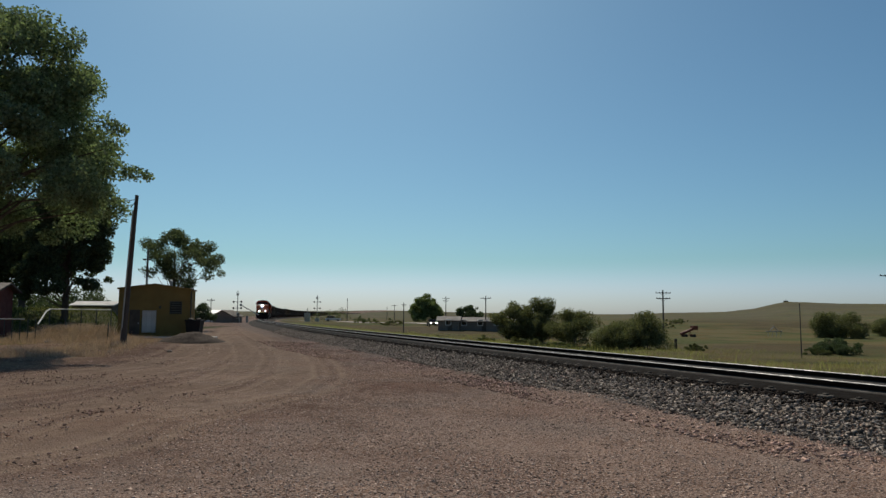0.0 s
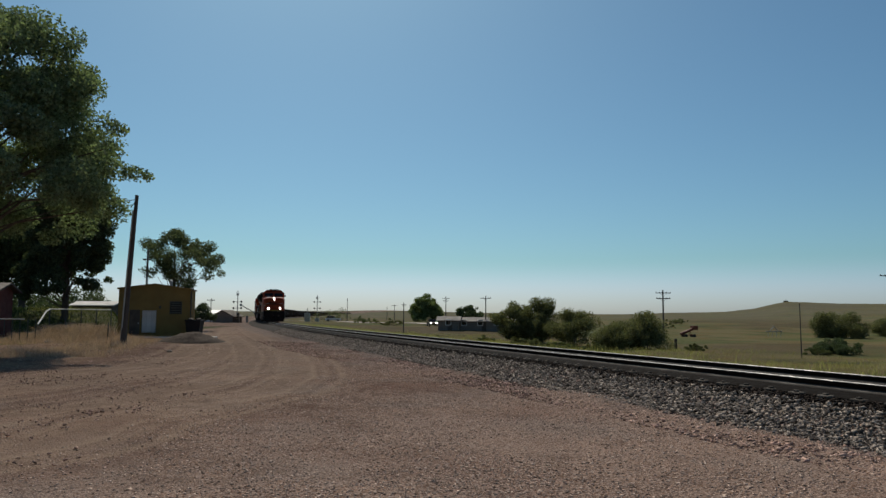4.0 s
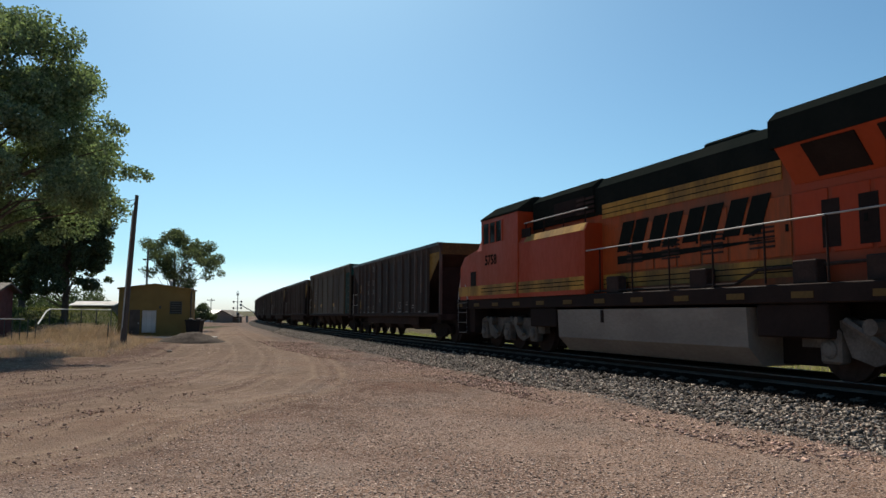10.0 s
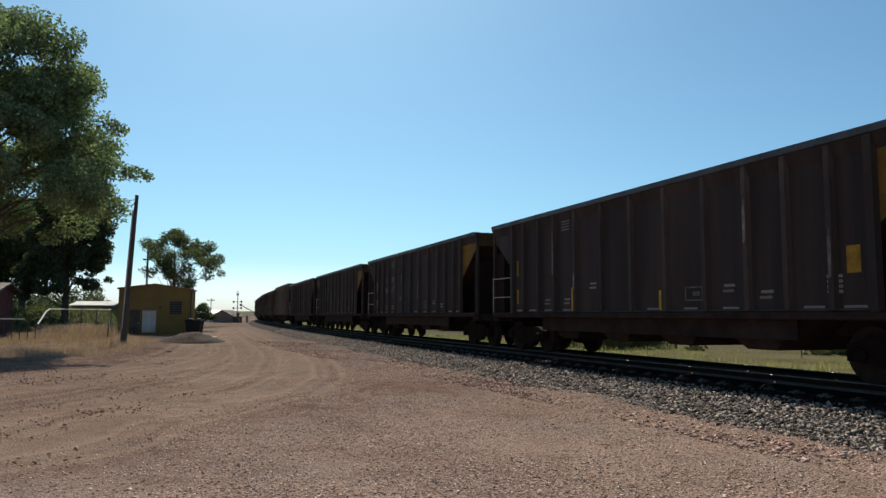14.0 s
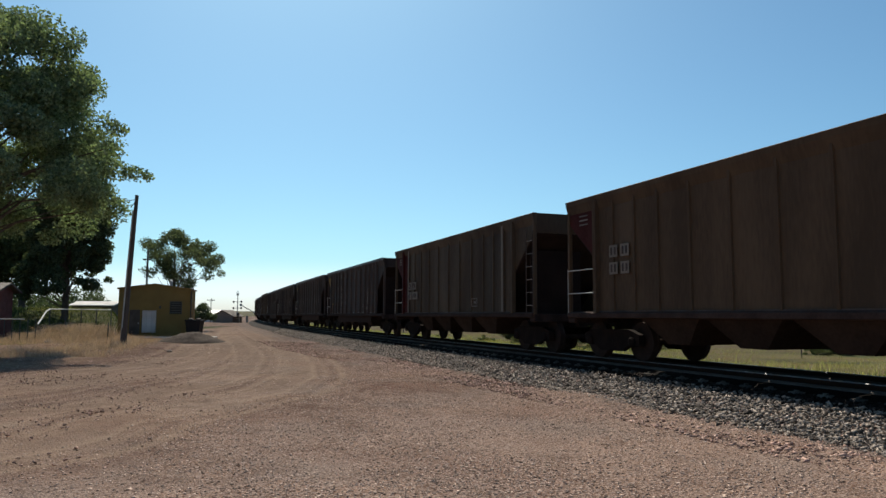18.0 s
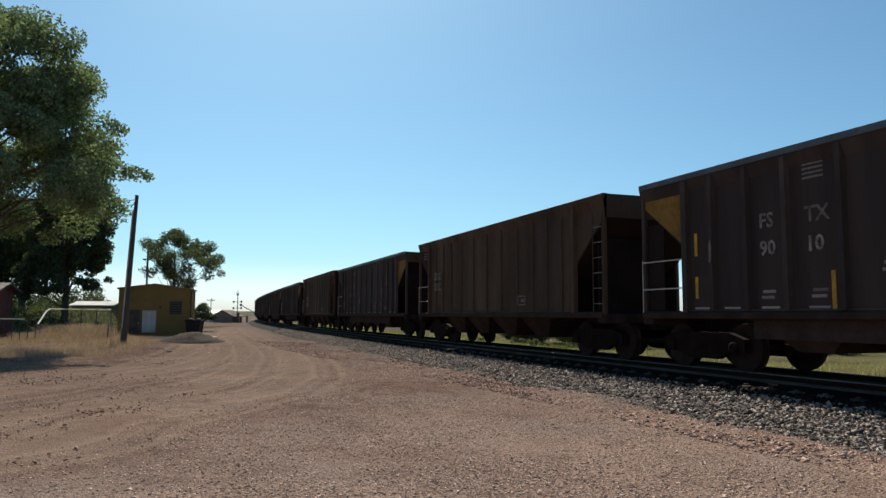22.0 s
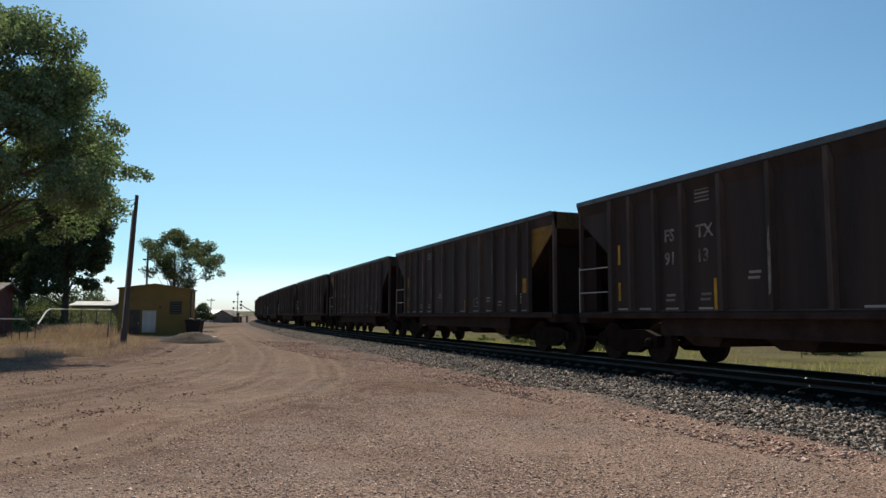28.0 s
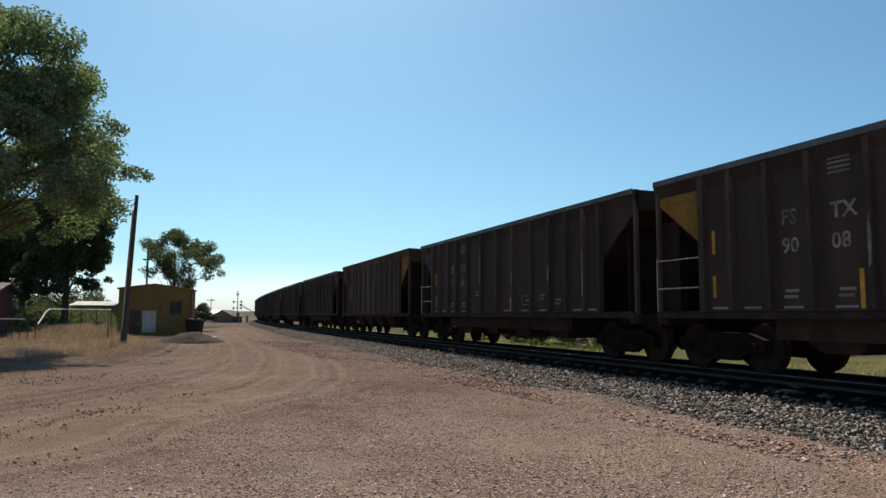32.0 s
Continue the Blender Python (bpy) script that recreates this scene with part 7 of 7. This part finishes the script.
for i, (x, y, w, h) in enumerate(((8.6, 78, 4.0, 1.5), (12.8, 80, 3.6, 1.2), (5.0, 92, 4.0, 1.2), (27.5, 79, 2.4, 0.8), (16.0, 78, 3.0, 1.0), (-0.5, 110, 4.0, 1.2), (-12, 170, 6.0, 1.6), (-20, 190, 7.0, 2.0), (-36, 260, 14.0, 4.5), (-46, 290, 12.0, 4.0), (36, 150, 4.0, 1.0), (52, 170, 6.0, 1.4), (64, 200, 7.0, 1.6))):
    bush("low grey-green bush in the rough grass", (x, y), w, h, 4000, (0.09, 0.18), "leaf_sage" if i % 3 else "leaf_willow", 50 + i)

utility_pole("wooden utility pole with two crossarms in the field", 35.6, 117.0, 8.1, 0.15, arms=((7.6, 1.3, 8), (6.7, 1.2, 8)))
utility_pole("wooden utility pole with a crossarm at the field's edge", 61.8, 100.0, 9.9, 0.15, arms=((9.5, 1.5, 10),))
utility_pole("thin grey pole in the grass", 34.0, 69.0, 5.2, 0.055, insulators=False)
utility_pole("wooden utility pole with a crossarm by the grey houses", 8.9, 150.0, 7.2, 0.14, arms=((6.7, 1.1, 5),))
utility_pole("wooden pole beside the track", -7.0, 130.0, 5.6, 0.11, arms=((5.2, 0.4, 0),), insulators=False)
utility_pole("wooden utility pole beyond the round tree", 1.0, 235.0, 8.0, 0.16, arms=((7.4, 1.2, 0), (6.6, 1.0, 0)))
utility_pole("thin pole beside the far road", -27.0, 205.0, 6.6, 0.1, insulators=False)
utility_pole("wooden utility pole far along the road", -20.0, 300.0, 6.5, 0.14, arms=((6.0, 1.2, 0),))
utility_pole("wooden utility pole far off", -25.4, 330.0, 6.0, 0.13, insulators=False)
utility_pole("wooden utility pole in the town", -48.0, 150.0, 5.0, 0.1, arms=((4.6, 0.8, 0),))
post = tagged(new("marker_post"), "short dark post in the grass", "post")
post.matrix_world = pose(28.5, 89.0, ground_at(28.5, 89.0))
part("shaft", Shape().box(-0.14, 0.14, -0.14, 0.14, -0.2, 1.25, 0.03), "brush", post)


def crossing_signal(label, x, y, height, arm, gate):
    """A railway crossing signal: mast, lamps on a cross bar, sign blades and a raised gate."""
    c = tagged(new("crossing_signal"), label, "crossing signal", group="crossing signals")
    c.matrix_world = pose(x, y, ground_at(x, y))
    part("mast", Shape().tube([(0, 0, -0.2), (0, 0, height)], 0.09, 8), "fence_metal", c)
    part("base", Shape().box(-0.5, 0.5, -0.4, 0.4, -0.2, 0.9, 0.05), "fence_metal", c)
    for z in arm:
        bar = part("lamp_bar", Shape().tube([(-0.9, 0, z), (0.9, 0, z)], 0.05, 6), "fence_metal", c)
        for k in (-0.8, 0.8):
            put("lamp_target", "lamp_target", "signal_black", lambda s: s.disc((0, 0, 0), "y", [(-0.12, 0.2), (0, 0.22), (0.1, 0.15)], 14), bar, pose(k, -0.1, z))
    for a in (40, -40):
        b = part("sign_blade", Shape().box(-0.42, 0.42, -0.02, 0.02, -0.07, 0.07), "grey_siding", c)
        b.matrix_local = pose(0, -0.14, height - 0.7, 0, a, 0)
    if gate:
        part("gate_arm", Shape().tube([(0.3, -0.3, 1.2), (0.3 + gate[0], -0.3, 1.2 + gate[1])], 0.06, 6), "white_paint", c, "pale crossing gate arm")


crossing_signal("railway crossing signal with twin lamps and a gate arm", -42.5, 150.0, 6.6, (4.3, 3.0), None)
crossing_signal("railway crossing signal with twin lamps beyond the train", -35.0, 202.0, 7.2, (5.4, 3.6), None)
gate = tagged(new("crossing_gate"), "grey crossing gate mechanism with its arm raised", "crossing gate")
gate.matrix_world = pose(-41.0, 152.0, ground_at(-41.0, 152.0))
part("stand", Shape().box(-0.2, 0.2, -0.2, 0.2, -0.2, 1.4, 0.03), "fence_metal", gate)
part("arm", Shape().tube([(-1.3, 0, 3.6), (0, 0, 2.9), (2.4, 0, 1.6)], 0.1, 6), "fence_metal", gate)
part("counterweight", Shape().box(-1.6, -1.1, -0.1, 0.1, 3.4, 3.9, 0.03), "fence_metal", gate)
cabinet = tagged(new("signal_cabinet"), "tall grey signal cabinet beside the track", "cabinet")
cabinet.matrix_world = pose(-37.0, 198.0, ground_at(-37.0, 198.0))
part("box", Shape().box(-0.7, 0.7, -0.6, 0.6, -0.3, 2.3, 0.04), "fence_metal", cabinet)
part("vent_pipe", Shape().tube([(0, 0, 2.3), (0, 0, 3.6)], 0.1, 8), "fence_metal", cabinet)


def parked_car(label, x, y, turn, paint, lit=False):
    c = tagged(new("parked_car"), label, "car", group="parked vehicles across the track")
    c.matrix_world = pose(x, y, ground_at(x, y), 0, 0, turn)
    part("body", Shape().prism([(-2.3, 0.4), (2.3, 0.4), (2.35, 0.75), (2.2, 0.95), (0.9, 1.05), (-2.2, 1.05), (-2.35, 0.8)], "y", -0.9, 0.9), paint, c)
    part("cabin", Shape().prism([(-2.0, 1.05), (0.9, 1.05), (0.3, 1.6), (-1.7, 1.62)], "y", -0.8, 0.8), "glass_dark", c)
    part("roof", Shape().box(-1.65, 0.3, -0.78, 0.78, 1.6, 1.68, 0.03), paint, c)
    for a in (-1.5, 1.5):
        for k in (-0.85, 0.85):
            put("wheel", "parked_wheel", "signal_black", lambda s: s.disc((0, 0, 0), "y", [(-0.1, 0.3), (-0.08, 0.34), (0.08, 0.34), (0.1, 0.3)], 14), c, pose(a, k, 0.34))
    for k in (-0.65, 0.65):
        # the glowing lenses stand in for a bright glint on the car
        put("headlight", "parked_light", "lamp" if lit else "chrome", lambda s: s.disc((2.3, 0, 0.78), "x", [(0, 0.13), (0.05, 0.1)], 10), c, pose(0, k, 0))


parked_car("dark car beyond the track, a glint drawn as glowing headlights", -2.4, 165.0, -80, "roof_dark", True)
parked_car("white car on the far road", -34.0, 225.0, 5, "white_paint")
parked_car("white car in the town", -65.0, 170.0, 10, "white_paint")
parked_car("pale car behind the fence", -34.0, 92.0, 10, "white_paint")


def farm_machine():
    m = tagged(new("farm_machine"), "rusty red farm elevator tilted up in the field", "farm machine")
    m.matrix_world = pose(46.0, 136.0, ground_at(46.0, 136.0) - 0.15, 0, 0, 10) @ Matrix.Scale(0.74, 4)
    part("trough", Shape().box(-2.2, 2.2, -0.5, 0.5, -0.25, 0.3, 0.04), "rust_red", m).matrix_local = pose(0, 0, 1.7, 0, -22, 0)
    part("hopper", Shape().box(0.9, 2.3, -0.7, 0.7, 1.9, 3.0, 0.06), "rust_red", m)
    part("chassis", Shape().box(-1.6, 1.8, -0.4, 0.4, 0.6, 0.8, 0.02), "rust_red", m)
    for a in (-1.1, 1.2):
        for k in (-0.7, 0.7):
            put("wheel", "machine_wheel", "signal_black", lambda s: s.disc((0, 0, 0), "y", [(-0.1, 0.38), (-0.08, 0.45), (0.08, 0.45), (0.1, 0.38)], 14), m, pose(a, k, 0.45))
    for k in (-1.0, 0.6):
        part("strut", Shape().tube([(k, 0.3, 0.7), (k, 0.3, 1.7 + k * 0.4)], 0.06, 6), "rust_red", m)
    r = tagged(new("implement"), "pale steel farm implement standing in the dry grass", "farm machine")
    r.matrix_world = pose(62.0, 136.0, ground_at(62.0, 136.0))
    part("beam", Shape().box(-1.5, 1.5, -0.08, 0.08, 0.9, 1.05, 0.02), "fence_metal", r)
    for k in (-1.2, -0.4, 0.4, 1.2):
        put("tine", "tine", "fence_metal", lambda s: s.tube([(0, 0, 1.0), (0.15, 0, 0.5), (0, 0, 0)], 0.05, 5), r, pose(k, 0, 0))
    part("frame", Shape().tube([(-0.8, 0, 1.0), (0, 0, 1.9), (0.8, 0, 1.0)], 0.06, 6), "fence_metal", r)
    k = tagged(new("hilltop_mast"), "small hut and mast on the far hilltop", "mast")
    x, y = 0.474 * 1650, 1650.0
    k.matrix_world = pose(x, y, ground_at(x, y))
    part("hut", Shape().box(-4, 4, -3, 3, -1, 4, 0.1), "roof_dark", k)
    part("mast", Shape().tube([(0, 0, 0), (0, 0, 8)], 0.5, 6), "roof_dark", k)


farm_machine()


def far_road(points, half):
    p = bend(points, 10)
    v = []
    for i, (x, y) in enumerate(p):
        a, b = p[max(0, i - 1)], p[min(len(p) - 1, i + 1)]
        d = math.hypot(b[0] - a[0], b[1] - a[1])
        nx, ny = -(b[1] - a[1]) / d * half, (b[0] - a[0]) / d * half
        for k in (-1, 1):
            v.append((x + k * nx, y + k * ny, ground_at(x + k * nx, y + k * ny) + 0.12))
    f = np.array([(2 * i, 2 * i + 1, 2 * i + 3, 2 * i + 2) for i in range(len(p) - 1)])
    tagged(new("road", big_mesh("road", np.array(v), f, M["road"])), "pale gravel road beyond the railway", "road", kind="structure")


far_road([(-110, 268), (-78, 240), (-52, 222), (-30, 205), (-10, 186), (14, 172)], 2.2)


motions()
